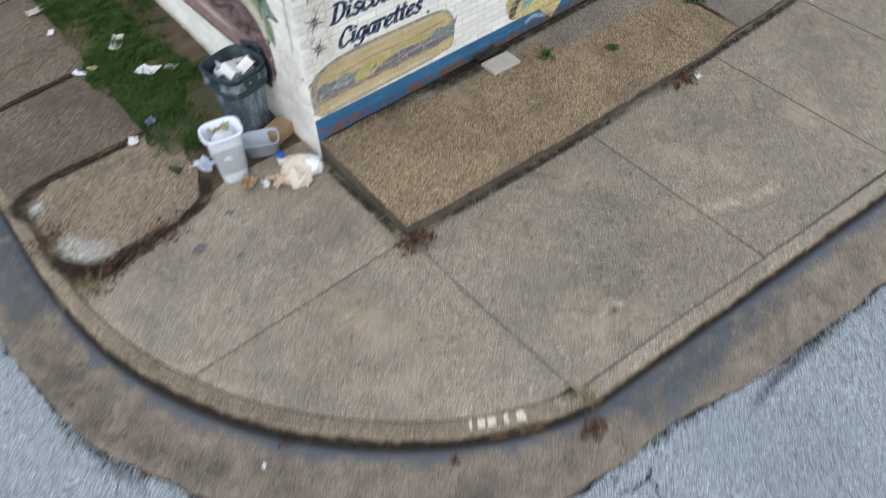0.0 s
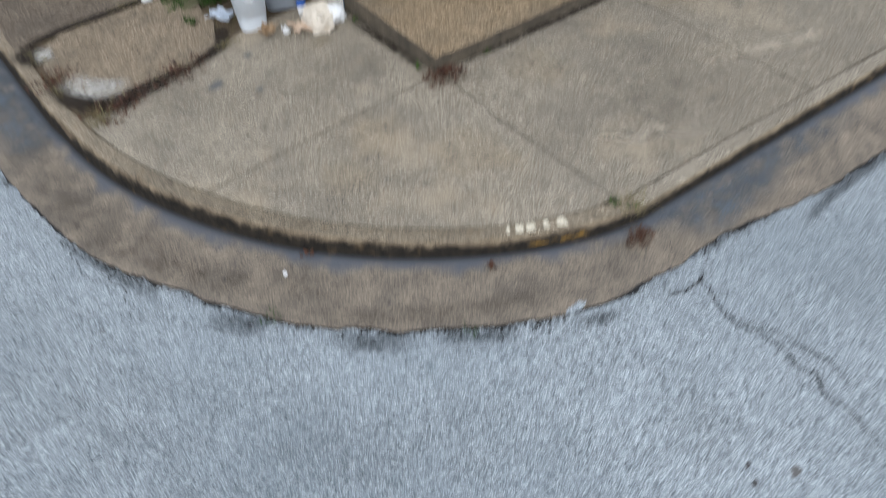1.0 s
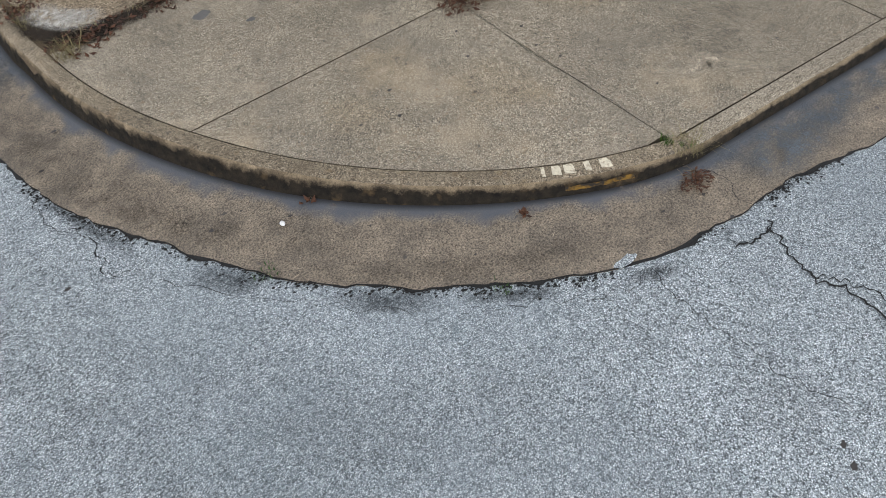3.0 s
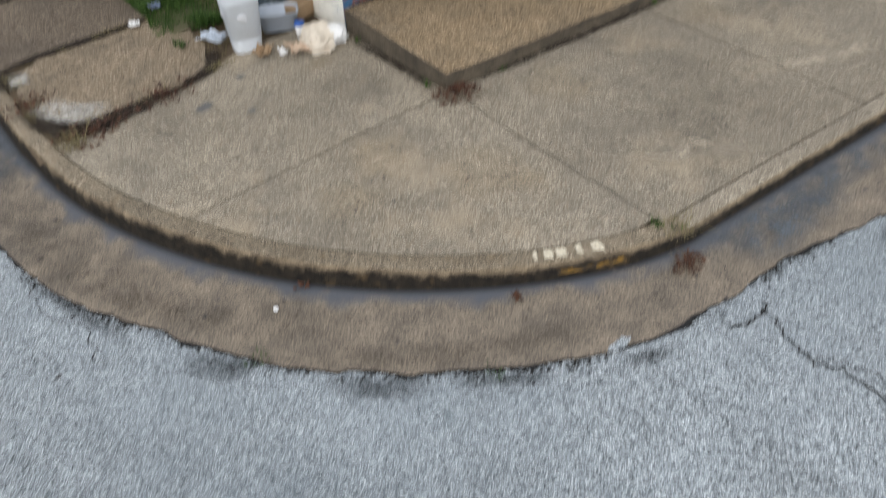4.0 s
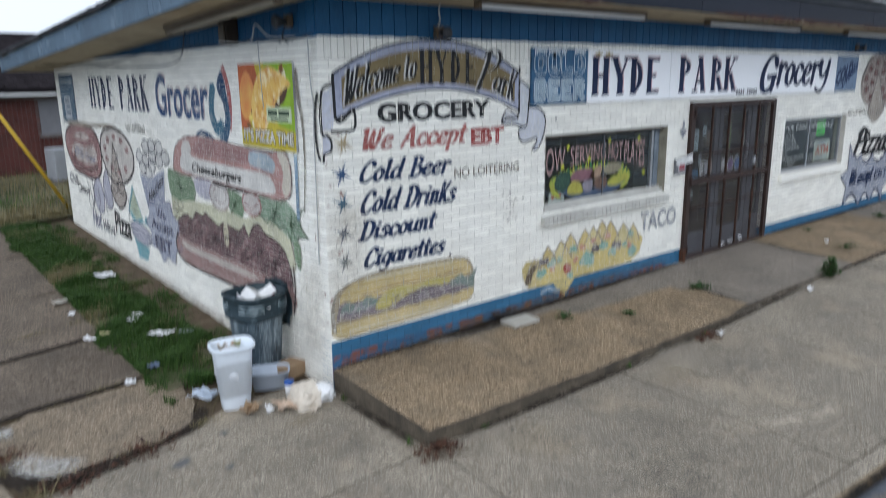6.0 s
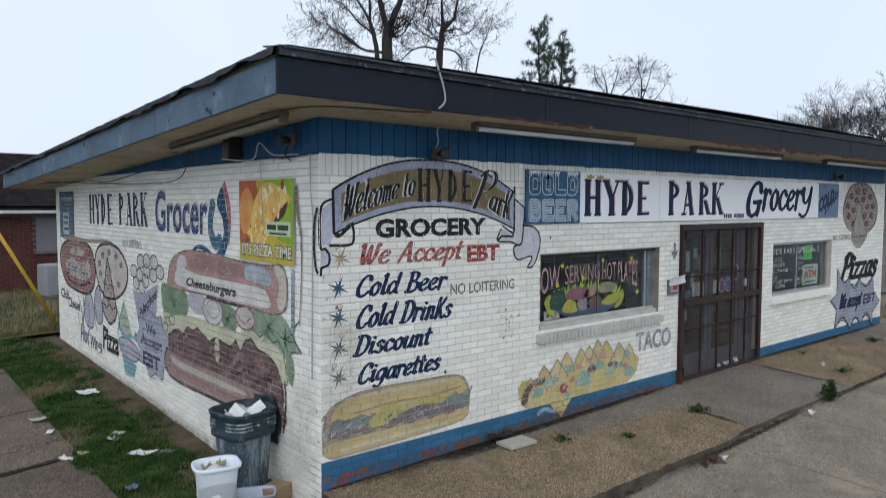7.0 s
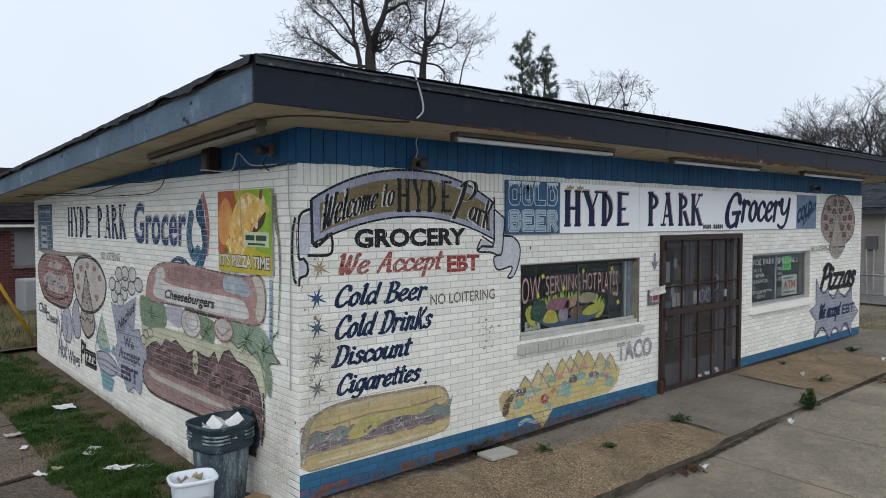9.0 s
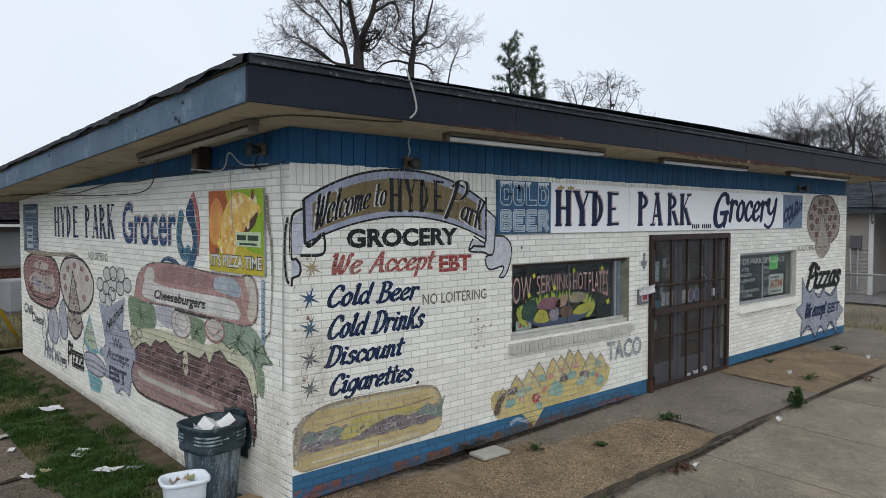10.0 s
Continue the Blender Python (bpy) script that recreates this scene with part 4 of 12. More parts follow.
def shop_window(name, o, label, mullions, brick_sill):
    x0, x1, z0, z1 = o
    w = new(name)
    w.parent = shop
    w["label"] = label
    y = 0.14 if brick_sill else 0.10
    f = 0.045
    x1_out = x1
    x1 = x1 - 0.13 if brick_sill else x1
    fr = boxes(((x0, y - 0.02, z0), (x1, y + 0.03, z0 + f)), ((x0, y - 0.02, z1 - f), (x1, y + 0.03, z1)), ((x0, y - 0.02, z0 + f), (x0 + f, y + 0.03, z1 - f)), ((x1 - f, y - 0.02, z0 + f), (x1, y + 0.03, z1 - f)), bevel=0.004)
    part("window_frame", fr, ALU, w, "dull aluminium frame")
    for k, m in enumerate(mullions):
        part("mullion", boxes(((m - (0.006 if brick_sill else 0.014), y - 0.012, z0 + f), (m + 0.014, y + 0.025, z1 - f)), bevel=0.004), ALU_DARK if brick_sill else ALU, w)
    edges = [x0 + f] + list(mullions) + [x1 - f]
    for a, c in zip(edges, edges[1:]):
        g = part("pane", boxes(((a + 0.005, y + 0.004, z0 + f), (c - 0.005, y + 0.009, z1 - f))), GLASS, w)
        g.visible_shadow = False
    x1 = x1_out
    part("reveal", boxes(((x0 - 0.002, 0.004, z0 - 0.0), (x0 + 0.006, 0.19, z1)), ((x1 - 0.006, 0.004, z0), (x1 + 0.002, 0.19, z1)), ((x0, 0.004, z1 - 0.006), (x1, 0.19, z1 + 0.002))), REVEAL if brick_sill else MORTAR_WHITE, w)
    if brick_sill:
        n = 33
        for k in range(n):
            a = x0 - 0.06 + k * (x1 - x0 + 0.10) / n
            b = bmesh.new()
            box(b, (a + 0.004, -0.062 - 0.006 * random.random(), z0 - 0.135), (a + (x1 - x0 + 0.10) / n - 0.004, 0.09, z0 - 0.012 + 0.004 * random.random()), 0.006)
            for v in b.verts:
                if v.co.z > z0 - 0.07:
                    v.co.z -= 0.22 * max(0, 0.085 - v.co.y)
            part("sill_brick", b, SILL_GREY, w)
        part("window_sill", boxes(((x0 - 0.05, -0.045, z0 - 0.125), (x1 + 0.03, 0.1, z0 - 0.045))), MORTAR_WHITE, w, "white rowlock brick sill")
        part("sill_rail", boxes(((x0, 0.03, z0 - 0.012), (x1, 0.12, z0 + 0.05)), ((x0, 0.085, z0 + 0.05), (x1, 0.118, z0 + 0.085)), bevel=0.004), SILL_GREY, w, "peeling grey lower rails")
        part("jamb", boxes(((x1 - 0.125, 0.105, z0 + 0.036), (x1 - 0.055, 0.19, z1 - 0.01)), ((x1 - 0.05, 0.12, z0 + 0.036), (x1 - 0.007, 0.19, z1 - 0.01)), bevel=0.005), JAMB_BLUE, w, "peeling blue-grey wooden jamb")
        part("head_board", boxes(((x0 + 0.007, 0.06, z1 - 0.045), (x1 - 0.008, 0.115, z1 - 0.008)), bevel=0.004), BROWN_STEEL, w, "dark head board")
    else:
        b = boxes(((x0 - 0.07, -0.065, z0 - 0.125), (x1 + 0.02, 0.1, z0 - 0.008)), bevel=0.008)
        part("window_sill", b, BRICK_WHITE, w, "white cast sill")
    return w


win1 = shop_window("window_wide", WIN1, "wide shop window with a hand-painted hot plate", [4.12], True)
win2 = shop_window("window_menu", WIN2, "sliding shop window with a hand-lettered menu", [9.72], False)

# ---- door: a barred security gate before glass doors ----
dx0, dx1, dz0, dz1 = DOOR
RUST_BAR = surface("rust_flecked_steel", (0.045, 0.026, 0.020), (0.02, 0.012, 0.01), 9, 80, 0.7, 0.4, 0.3, 0.7, extra=[((0.17, 0.075, 0.04), 26, 0.54, 0.66, 0.8)])
gate = new("security_gate")
gate.parent = shop
gate["label"] = "rusty brown steel security double gate with mesh"
part("gate_frame", boxes(((dx0 - 0.04, -0.05, dz0 - 0.06), (dx0 + 0.05, 0.0, dz1 + 0.03)), ((dx1 - 0.05, -0.05, dz0), (dx1 + 0.04, 0.0, dz1 + 0.03)), ((dx0 + 0.05, -0.05, dz1 - 0.05), (dx1 - 0.05, 0.0, dz1 + 0.03)),
                          ((dx0 + 0.05, -0.045, dz0), (dx1 - 0.05, -0.005, dz0 + 0.05)), bevel=0.004), BROWN_STEEL, gate)
for x in (6.36, 6.82, 7.24, 7.68):
    part("gate_bar", boxes(((x - 0.013, -0.04, dz0 + 0.05), (x + 0.013, -0.012, dz1 - 0.05)), bevel=0.003), RUST_BAR, gate, "rust-flecked square bar")
part("gate_rail", boxes(((dx0 + 0.05, -0.044, 1.155), (dx1 - 0.05, -0.004, 1.245)), bevel=0.004), BROWN_STEEL, gate, "broad middle rail")
for z in (0.815, 1.575):
    b = bmesh.new()
    m = 60
    for k in range(m):
        # a twisted square rod
        a, c = dx0 + 0.05 + (dx1 - dx0 - 0.10) * k / m, dx0 + 0.05 + (dx1 - dx0 - 0.10) * (k + 0.92) / m
        tube(b, [(a, -0.026, z - 0.006), (c, -0.026, z + 0.006)], 0.012, 4)
    part("gate_rail", b, RUST_BAR, gate, "twisted rusty rail")
bm = bmesh.new()
n = 60
for k in range(-n, n + 1):
    for s in (1, -1):
        # diamond mesh, clipped to the gate
        x = (dx0 + dx1) / 2 + k * (dx1 - dx0) / n * 0.9
        ax, az, bx, bz = x - s * 1.1, dz0 + 0.05, x + s * 1.1, dz1 - 0.05
        lo, hi = dx0 + 0.05, dx1 - 0.05
        ts = sorted(((lo - ax) / (bx - ax), (hi - ax) / (bx - ax)))
        t0, t1 = max(0, ts[0]), min(1, ts[1])
        if t1 - t0 > 0.01:
            p, q = (ax + (bx - ax) * t0, az + (bz - az) * t0), (ax + (bx - ax) * t1, az + (bz - az) * t1)
            tube(bm, [(p[0], -0.010 - 0.001 * s, p[1]), (q[0], -0.010 - 0.001 * s, q[1])], 0.0019, 3)
part("gate_mesh", bm, surface("dusty_mesh_steel", (0.085, 0.072, 0.070), (0.04, 0.032, 0.03), 6, 70, 0.6, 0.2, 0.3, 0.6), gate, "diamond steel mesh")
part("latch", boxes(((dx0 + 1.72, -0.075, 1.33), (dx0 + 1.78, -0.04, 1.45)), bevel=0.008), ALU, gate, "bright latch")
for z in (0.16, 1.15, 2.1):
    part("hinge", rod([(dx0 + 0.03, -0.062, z), (dx0 + 0.03, -0.062, z + 0.13)], r=0.016, n=8), BROWN_STEEL, gate)
part("bottom_kick", boxes(((dx0 - 0.06, -0.07, dz0 - 0.03), (dx0 + 0.0, 0.0, dz0 + 0.16)), bevel=0.006), surface("rust", (0.10, 0.042, 0.022), (0.04, 0.02, 0.014), 8, 90, 0.9, 0.5, 0.4, 0.8), gate, "rusted hinge plate")
ALU_DOOR = surface("grey_blue_aluminium", (0.115, 0.122, 0.135), (0.065, 0.07, 0.08), 4, 60, 0.6, 0.1, 0.2, 0.6)
SHELF_PALE = surface("grey_shelf_edge", (0.20, 0.19, 0.17), (0.12, 0.115, 0.10), 3, 40, 0.7, 0.1, 0.2, 0.6)
glass_door = new("glass_door")
glass_door.parent = shop
glass_door["label"] = "pair of aluminium glass doors behind the gate"
for a, c in ((dx0 + 0.05, 6.74), (6.76, 7.66)):
    part("door_frame", boxes(((a, 0.08, dz0), (a + 0.10, 0.12, dz1 - 0.05)), ((c - 0.10, 0.08, dz0), (c, 0.12, dz1 - 0.05)), ((a + 0.10, 0.08, dz0), (c - 0.10, 0.12, dz0 + 0.33)),
                              ((a + 0.10, 0.08, dz1 - 0.14), (c - 0.10, 0.12, dz1 - 0.05)), ((a + 0.10, 0.082, 1.16), (c - 0.10, 0.118, 1.22)), bevel=0.004), ALU_DOOR, glass_door, "dull grey-blue aluminium frame")
    g = part("door_pane", boxes(((a + 0.10, 0.095, dz0 + 0.33), (c - 0.10, 0.101, dz1 - 0.14))), GLASS, glass_door)
    g.visible_shadow = False
part("door_pull", rod(smooth_line([(7.52, 0.07, 1.42), (7.52, 0.03, 1.47), (7.52, 0.03, 1.62), (7.52, 0.07, 1.67)], 4), r=0.014, n=8), ALU, glass_door, "bright bow handle", True)
part("side_light", boxes(((7.82, 0.095, dz0 + 0.40), (dx1 - 0.05, 0.101, dz1 - 0.06))), GLASS, glass_door).visible_shadow = False
part("side_light_frame", boxes(((7.68, 0.08, dz0), (7.82, 0.13, dz1 - 0.02)), ((dx1 - 0.06, 0.08, dz0), (dx1, 0.12, dz1 - 0.02)), ((7.82, 0.08, dz0), (dx1 - 0.06, 0.12, dz0 + 0.40)), ((7.82, 0.08, 1.16), (dx1 - 0.06, 0.12, 1.21))), ALU_DOOR, glass_door)
# dim shelving inside
for _x0, _x1, _y in ((5.2, 6.7, 1.5), (6.95, 8.6, 1.9), (3.0, 5.0, 1.6), (8.7, 11.0, 1.5)):
    _sh = thing("shop_shelving", "dim brown shelving with goods inside the shop", "shelving", (_x0, _y, 0.08))
    part("side_panel", boxes(((0.0, 0.0, 0.0), (0.03, 0.4, 1.9))), DARK_IN, _sh)
    part("side_panel", boxes(((_x1 - _x0 - 0.03, 0.0, 0.0), (_x1 - _x0, 0.4, 1.9))), DARK_IN, _sh)
    part("back_panel", boxes(((0.03, 0.38, 0.0), (_x1 - _x0 - 0.03, 0.4, 1.9))), DARK_IN, _sh)
    for _k in range(5):
        part("shelf", boxes(((0.03, 0.0, 0.10 + 0.38 * _k), (_x1 - _x0 - 0.03, 0.38, 0.125 + 0.38 * _k))), SHELF_PALE, _sh)
part("threshold", boxes(((dx0, -0.02, 0.06), (dx1, 0.2, dz0 + 0.005)), bevel=0.004), ALU_DARK, glass_door)


# ---- sign writing and murals ----
from mathutils.geometry import tessellate_polygon


def ell(cx, cz, rx, rz, n=26, turn=0.0, a0=0.0, a1=360.0):
    c, s = math.cos(radians(turn)), math.sin(radians(turn))
    k = [radians(a0 + (a1 - a0) * i / n) for i in range(n if a1 - a0 == 360 else n + 1)]
    return [(cx + rx * math.cos(t) * c - rz * math.sin(t) * s, cz + rx * math.cos(t) * s + rz * math.sin(t) * c) for t in k]


def tris(poly):
    """Triangles of an outline."""
    return [[poly[i] for i in t] for t in tessellate_polygon([[Vector((x, z, 0)) for x, z in poly]])]


def curve(pts, per=6):
    return [(p.x, p.y) for p in smooth_line([(x, z, 0) for x, z in pts], per)]


def loop(pts, per=6):
    """A smooth closed outline."""
    n = len(pts)
    q = curve([pts[-1]] + list(pts) + [pts[0], pts[1]], per)
    return q[per:-per - 1] if n > 2 else q


def stroke(pts, w, taper=False):
    """A brush stroke as small quads with round joints."""
    out = []
    m = len(pts)
    for i, (a, c) in enumerate(zip(pts, pts[1:])):
        d = Vector((c[0] - a[0], c[1] - a[1]))
        if d.length < 1e-6:
            continue
        wa = w * (1 - 0.85 * i / (m - 1)) if taper else w
        wc = w * (1 - 0.85 * (i + 1) / (m - 1)) if taper else w
        nx, nz = -d.y / d.length / 2, d.x / d.length / 2
        out.append([(a[0] + nx * wa, a[1] + nz * wa), (a[0] - nx * wa, a[1] - nz * wa), (c[0] - nx * wc, c[1] - nz * wc), (c[0] + nx * wc, c[1] + nz * wc)])
        if i:
            out.append(ell(a[0], a[1], wa / 2, wa / 2, 6))
    return out


def ring(poly, w):
    return stroke(list(poly) + [poly[0], poly[1]], w)


class Words(list):
    """Polygons of lettering, with the letter that each belongs to."""
    letter = ()


def words(polys, letter):
    w = Words(polys)
    w.letter = list(letter)
    return w


def joined(*many):
    w, n = Words(), 0
    w.letter = []
    for m in many:
        w.extend(m)
        w.letter += [n + k for k in m.letter]
        n = max(w.letter) + 1
    return w


def glyphs(body, shear=0.0, bold=0.0, res=3):
    """Letters of the built-in font as triangles, scaled to a unit box."""
    cu = bpy.data.curves.new("letters", "FONT")
    cu.body, cu.shear, cu.offset, cu.resolution_u, cu.fill_mode = body, shear, bold, res, "FRONT"
    ob = new("letters", cu)
    bpy.context.view_layer.update()
    me = bpy.data.meshes.new_from_object(ob.evaluated_get(bpy.context.evaluated_depsgraph_get()))
    co = [(v.co.x, v.co.y) for v in me.vertices]
    me.calc_loop_triangles()
    out = [[co[i] for i in t.vertices] for t in me.loop_triangles]
    root = list(range(len(co)))

    def find(i):
        while root[i] != i:
            i = root[i]
        return i

    for t in me.loop_triangles:
        a = find(t.vertices[0])
        for i in t.vertices[1:]:
            root[find(i)] = a
    ids = {}
    letter = [ids.setdefault(find(t.vertices[0]), len(ids)) for t in me.loop_triangles]
    bpy.data.objects.remove(ob), bpy.data.curves.remove(cu), bpy.data.meshes.remove(me)
    x0, x1 = min(c[0] for c in co), max(c[0] for c in co)
    z0, z1 = min(c[1] for c in co), max(c[1] for c in co)
    return words([[((x - x0) / (x1 - x0), (z - z0) / (z1 - z0)) for x, z in t] for t in out], letter)


def text(body, x0, x1, z0, z1, shear=0.0, bold=0.02, rise_by=0.0, res=3):
    g = glyphs(body, shear, bold, res)
    return words([[(x0 + u * (x1 - x0), z0 + v * (z1 - z0) + rise_by * u) for u, v in t] for t in g], g.letter)


def bent(tri_list, f):
    return words([[f(u, v) for u, v in t] for t in tri_list], tri_list.letter)


THICK, THIN = 0.23, 0.10
SLAB = {
    "H": ([(0.2, 0, 0.2, 1), (0.8, 0, 0.8, 1)], [(0.2, 0.5, 0.8, 0.5)], []),
    "Y": ([(0.5, 0, 0.5, 0.45), (0.5, 0.45, 0.15, 1)], [(0.5, 0.45, 0.85, 1)], []),
    "D": ([(0.2, 0, 0.2, 1)], [], [(0.2, 0.5, 0.56, 0.45)]),
    "E": ([(0.2, 0, 0.2, 1)], [(0.2, 0.95, 0.85, 0.95), (0.2, 0.5, 0.65, 0.5), (0.2, 0.05, 0.88, 0.05)], []),
    "P": ([(0.2, 0, 0.2, 1)], [], [(0.2, 0.72, 0.58, 0.24)]),
    "A": ([(0.82, 0, 0.5, 1)], [(0.18, 0, 0.5, 1), (0.3, 0.3, 0.7, 0.3)], []),
    "R": ([(0.2, 0, 0.2, 1), (0.85, 0, 0.5, 0.45)], [], [(0.2, 0.73, 0.58, 0.23)]),
    "K": ([(0.2, 0, 0.2, 1), (0.85, 0, 0.45, 0.55)], [(0.2, 0.4, 0.8, 1)], []),
}


def slab_text(body, x0, x1, z0, z1, thick=THICK, cells=None):
    """Slab-serif capitals, as a sign writer brushes them."""
    out, letter = [], []
    for i, ch in enumerate(body):
        w = (x1 - x0) / len(body) if cells is None else cells[i][1] - cells[i][0]
        left = x0 + i * w if cells is None else cells[i][0]
        letter += [i - 1] * (len(out) - len(letter))
        if ch not in SLAB:
            continue
        heavy, light, bowls = SLAB[ch]
        f = lambda p: (left + (0.06 + 0.88 * p[0]) * w, z0 + p[1] * (z1 - z0))
        for width, rows in ((thick, heavy), (THIN, light)):
            for a, b, c, d in rows:
                if b == d:
                    out.append([f((a, b - 0.04)), f((c, b - 0.04)), f((c, b + 0.04)), f((a, b + 0.04))])
                else:
                    out.append([f((a - width / 2, b)), f((a + width / 2, b)), f((c + width / 2, d)), f((c - width / 2, d))])
                    for x, z in ((a, b), (c, d)):
                        if z in (0, 1):
                            lo = z if z == 0 else 0.94
                            out.append([f((x - 0.2, lo)), f((x + 0.2, lo)), f((x + 0.2, lo + 0.06)), f((x - 0.2, lo + 0.06))])
        for a, zc, rx, rz in bowls:
            e = ell(a, zc, rx, rz, 10, 0, -90, 90)
            inn = ell(a, zc, rx - thick * 0.9, rz - 0.09, 10, 0, -90, 90)
            for k in range(len(e) - 1):
                out.append([f(e[k]), f(e[k + 1]), f(inn[k + 1]), f(inn[k])])
    letter += [len(body) - 1] * (len(out) - len(letter))
    return words(out, letter)


# strokes of a sign writer's flat brush: letter width and lines through points; capitals are 1 high
BRUSH = {
    "a": (0.52, [[(0.42, 0.52), (0.26, 0.62), (0.09, 0.46), (0.06, 0.18), (0.17, 0.02), (0.31, 0.10), (0.42, 0.3)], [(0.44, 0.62), (0.42, 0.2), (0.45, 0.03), (0.54, 0.07)]]),
    "c": (0.44, [[(0.41, 0.46), (0.30, 0.62), (0.12, 0.52), (0.05, 0.28), (0.14, 0.05), (0.28, 0.02), (0.43, 0.14)]]),
    "d": (0.54, [[(0.42, 0.50), (0.26, 0.61), (0.09, 0.46), (0.06, 0.18), (0.17, 0.02), (0.31, 0.10), (0.42, 0.3)], [(0.46, 1.02), (0.44, 0.4), (0.43, 0.1), (0.52, 0.03)]]),
    "e": (0.46, [[(0.08, 0.29), (0.27, 0.34), (0.40, 0.48), (0.30, 0.62), (0.14, 0.53), (0.05, 0.28), (0.14, 0.05), (0.28, 0.02), (0.44, 0.14)]]),
    "g": (0.54, [[(0.42, 0.52), (0.26, 0.62), (0.09, 0.46), (0.06, 0.20), (0.17, 0.06), (0.31, 0.12), (0.42, 0.3)], [(0.45, 0.62), (0.43, 0.1), (0.36, -0.18), (0.18, -0.30), (0.02, -0.22)]]),
    "i": (0.28, [[(0.03, 0.53), (0.13, 0.60), (0.11, 0.2), (0.15, 0.03), (0.26, 0.08)], [(0.13, 0.84), (0.17, 0.80)]]),
    "k": (0.54, [[(0.10, 1.0), (0.10, 0.0)], [(0.46, 0.98), (0.32, 0.70), (0.14, 0.44)], [(0.2, 0.5), (0.33, 0.2), (0.44, 0.0), (0.56, 0.04)]]),
    "l": (0.26, [[(0.03, 0.93), (0.13, 1.0), (0.11, 0.4), (0.13, 0.04), (0.25, 0.08)]]),
    "m": (0.68, [[(0.02, 0.55), (0.1, 0.62), (0.1, 0.0)], [(0.1, 0.4), (0.22, 0.6), (0.32, 0.56), (0.32, 0.0)], [(0.32, 0.4), (0.44, 0.6), (0.54, 0.56), (0.54, 0.1), (0.6, 0.02), (0.66, 0.08)]]),
    "n": (0.50, [[(0.02, 0.55), (0.1, 0.62), (0.1, 0.0)], [(0.1, 0.4), (0.24, 0.61), (0.36, 0.55), (0.36, 0.12), (0.41, 0.02), (0.49, 0.08)]]),
    "o": (0.46, [[(0.26, 0.62), (0.09, 0.48), (0.05, 0.22), (0.18, 0.01), (0.34, 0.09), (0.41, 0.34), (0.36, 0.55), (0.24, 0.62)]]),
    "p": (0.48, [[(0.02, 0.56), (0.1, 0.62), (0.09, 0.2), (0.07, -0.32)], [(0.1, 0.45), (0.24, 0.62), (0.40, 0.5), (0.39, 0.2), (0.26, 0.02), (0.1, 0.1)]]),
    "r": (0.40, [[(0.02, 0.55), (0.1, 0.62), (0.1, 0.0)], [(0.1, 0.38), (0.2, 0.57), (0.33, 0.62), (0.39, 0.52)]]),
    "s": (0.40, [[(0.36, 0.50), (0.24, 0.63), (0.10, 0.54), (0.14, 0.38), (0.31, 0.27), (0.34, 0.10), (0.18, 0.0), (0.02, 0.10)]]),
    "t": (0.34, [[(0.15, 0.90), (0.13, 0.3), (0.16, 0.04), (0.29, 0.07)], [(0.0, 0.60), (0.32, 0.66)]]),
    "u": (0.52, [[(0.02, 0.56), (0.1, 0.62), (0.08, 0.2), (0.16, 0.02), (0.31, 0.1), (0.40, 0.35)], [(0.42, 0.62), (0.40, 0.12), (0.45, 0.02), (0.53, 0.08)]]),
    "y": (0.50, [[(0.03, 0.58), (0.1, 0.62), (0.10, 0.3), (0.2, 0.14), (0.34, 0.22), (0.42, 0.4)], [(0.46, 0.64), (0.43, 0.1), (0.34, -0.2), (0.16, -0.30), (0.0, -0.22)]]),
    "z": (0.44, [[(0.04, 0.58), (0.38, 0.60)], [(0.38, 0.60), (0.05, 0.03)], [(0.04, 0.03), (0.42, 0.05)]]),
    "A": (0.64, [[(0.02, 0.0), (0.18, 0.5), (0.36, 1.0)], [(0.36, 1.0), (0.48, 0.2), (0.52, 0.0), (0.62, 0.04)], [(0.14, 0.34), (0.48, 0.37)]]),
    "B": (0.58, [[(0.13, 1.0), (0.11, 0.0)], [(0.02, 0.96), (0.30, 1.0), (0.46, 0.84), (0.38, 0.6), (0.14, 0.53)], [(0.28, 0.54), (0.52, 0.42), (0.49, 0.13), (0.28, 0.0), (0.0, 0.02)]]),
    "C": (0.58, [[(0.54, 0.76), (0.45, 0.98), (0.26, 0.96), (0.09, 0.68), (0.05, 0.3), (0.17, 0.03), (0.36, 0.02), (0.54, 0.2)]]),
    "D": (0.62, [[(0.14, 1.0), (0.12, 0.0)], [(0.0, 0.96), (0.30, 1.0), (0.53, 0.80), (0.56, 0.42), (0.42, 0.09), (0.2, 0.0), (0.0, 0.02)]]),
    "G": (0.66, [[(0.56, 0.72), (0.47, 0.98), (0.26, 0.96), (0.09, 0.68), (0.05, 0.3), (0.17, 0.02), (0.36, 0.02), (0.50, 0.16)], [(0.30, 0.40), (0.60, 0.43)], [(0.53, 0.42), (0.50, 0.02)]]),
    "P": (0.54, [[(0.15, 1.0), (0.12, 0.5), (0.04, -0.02)], [(0.0, 0.84), (0.18, 1.02), (0.45, 0.97), (0.53, 0.74), (0.38, 0.52), (0.16, 0.50)]]),
    "W": (0.78, [[(0.0, 0.86), (0.08, 0.98), (0.11, 0.5), (0.16, 0.06), (0.24, 0.06)], [(0.22, 0.06), (0.34, 0.5), (0.38, 0.86)], [(0.38, 0.88), (0.40, 0.3), (0.46, 0.05), (0.54, 0.08), (0.66, 0.5), (0.68, 0.96), (0.76, 0.90)]]),
    " ": (0.34, []),
}


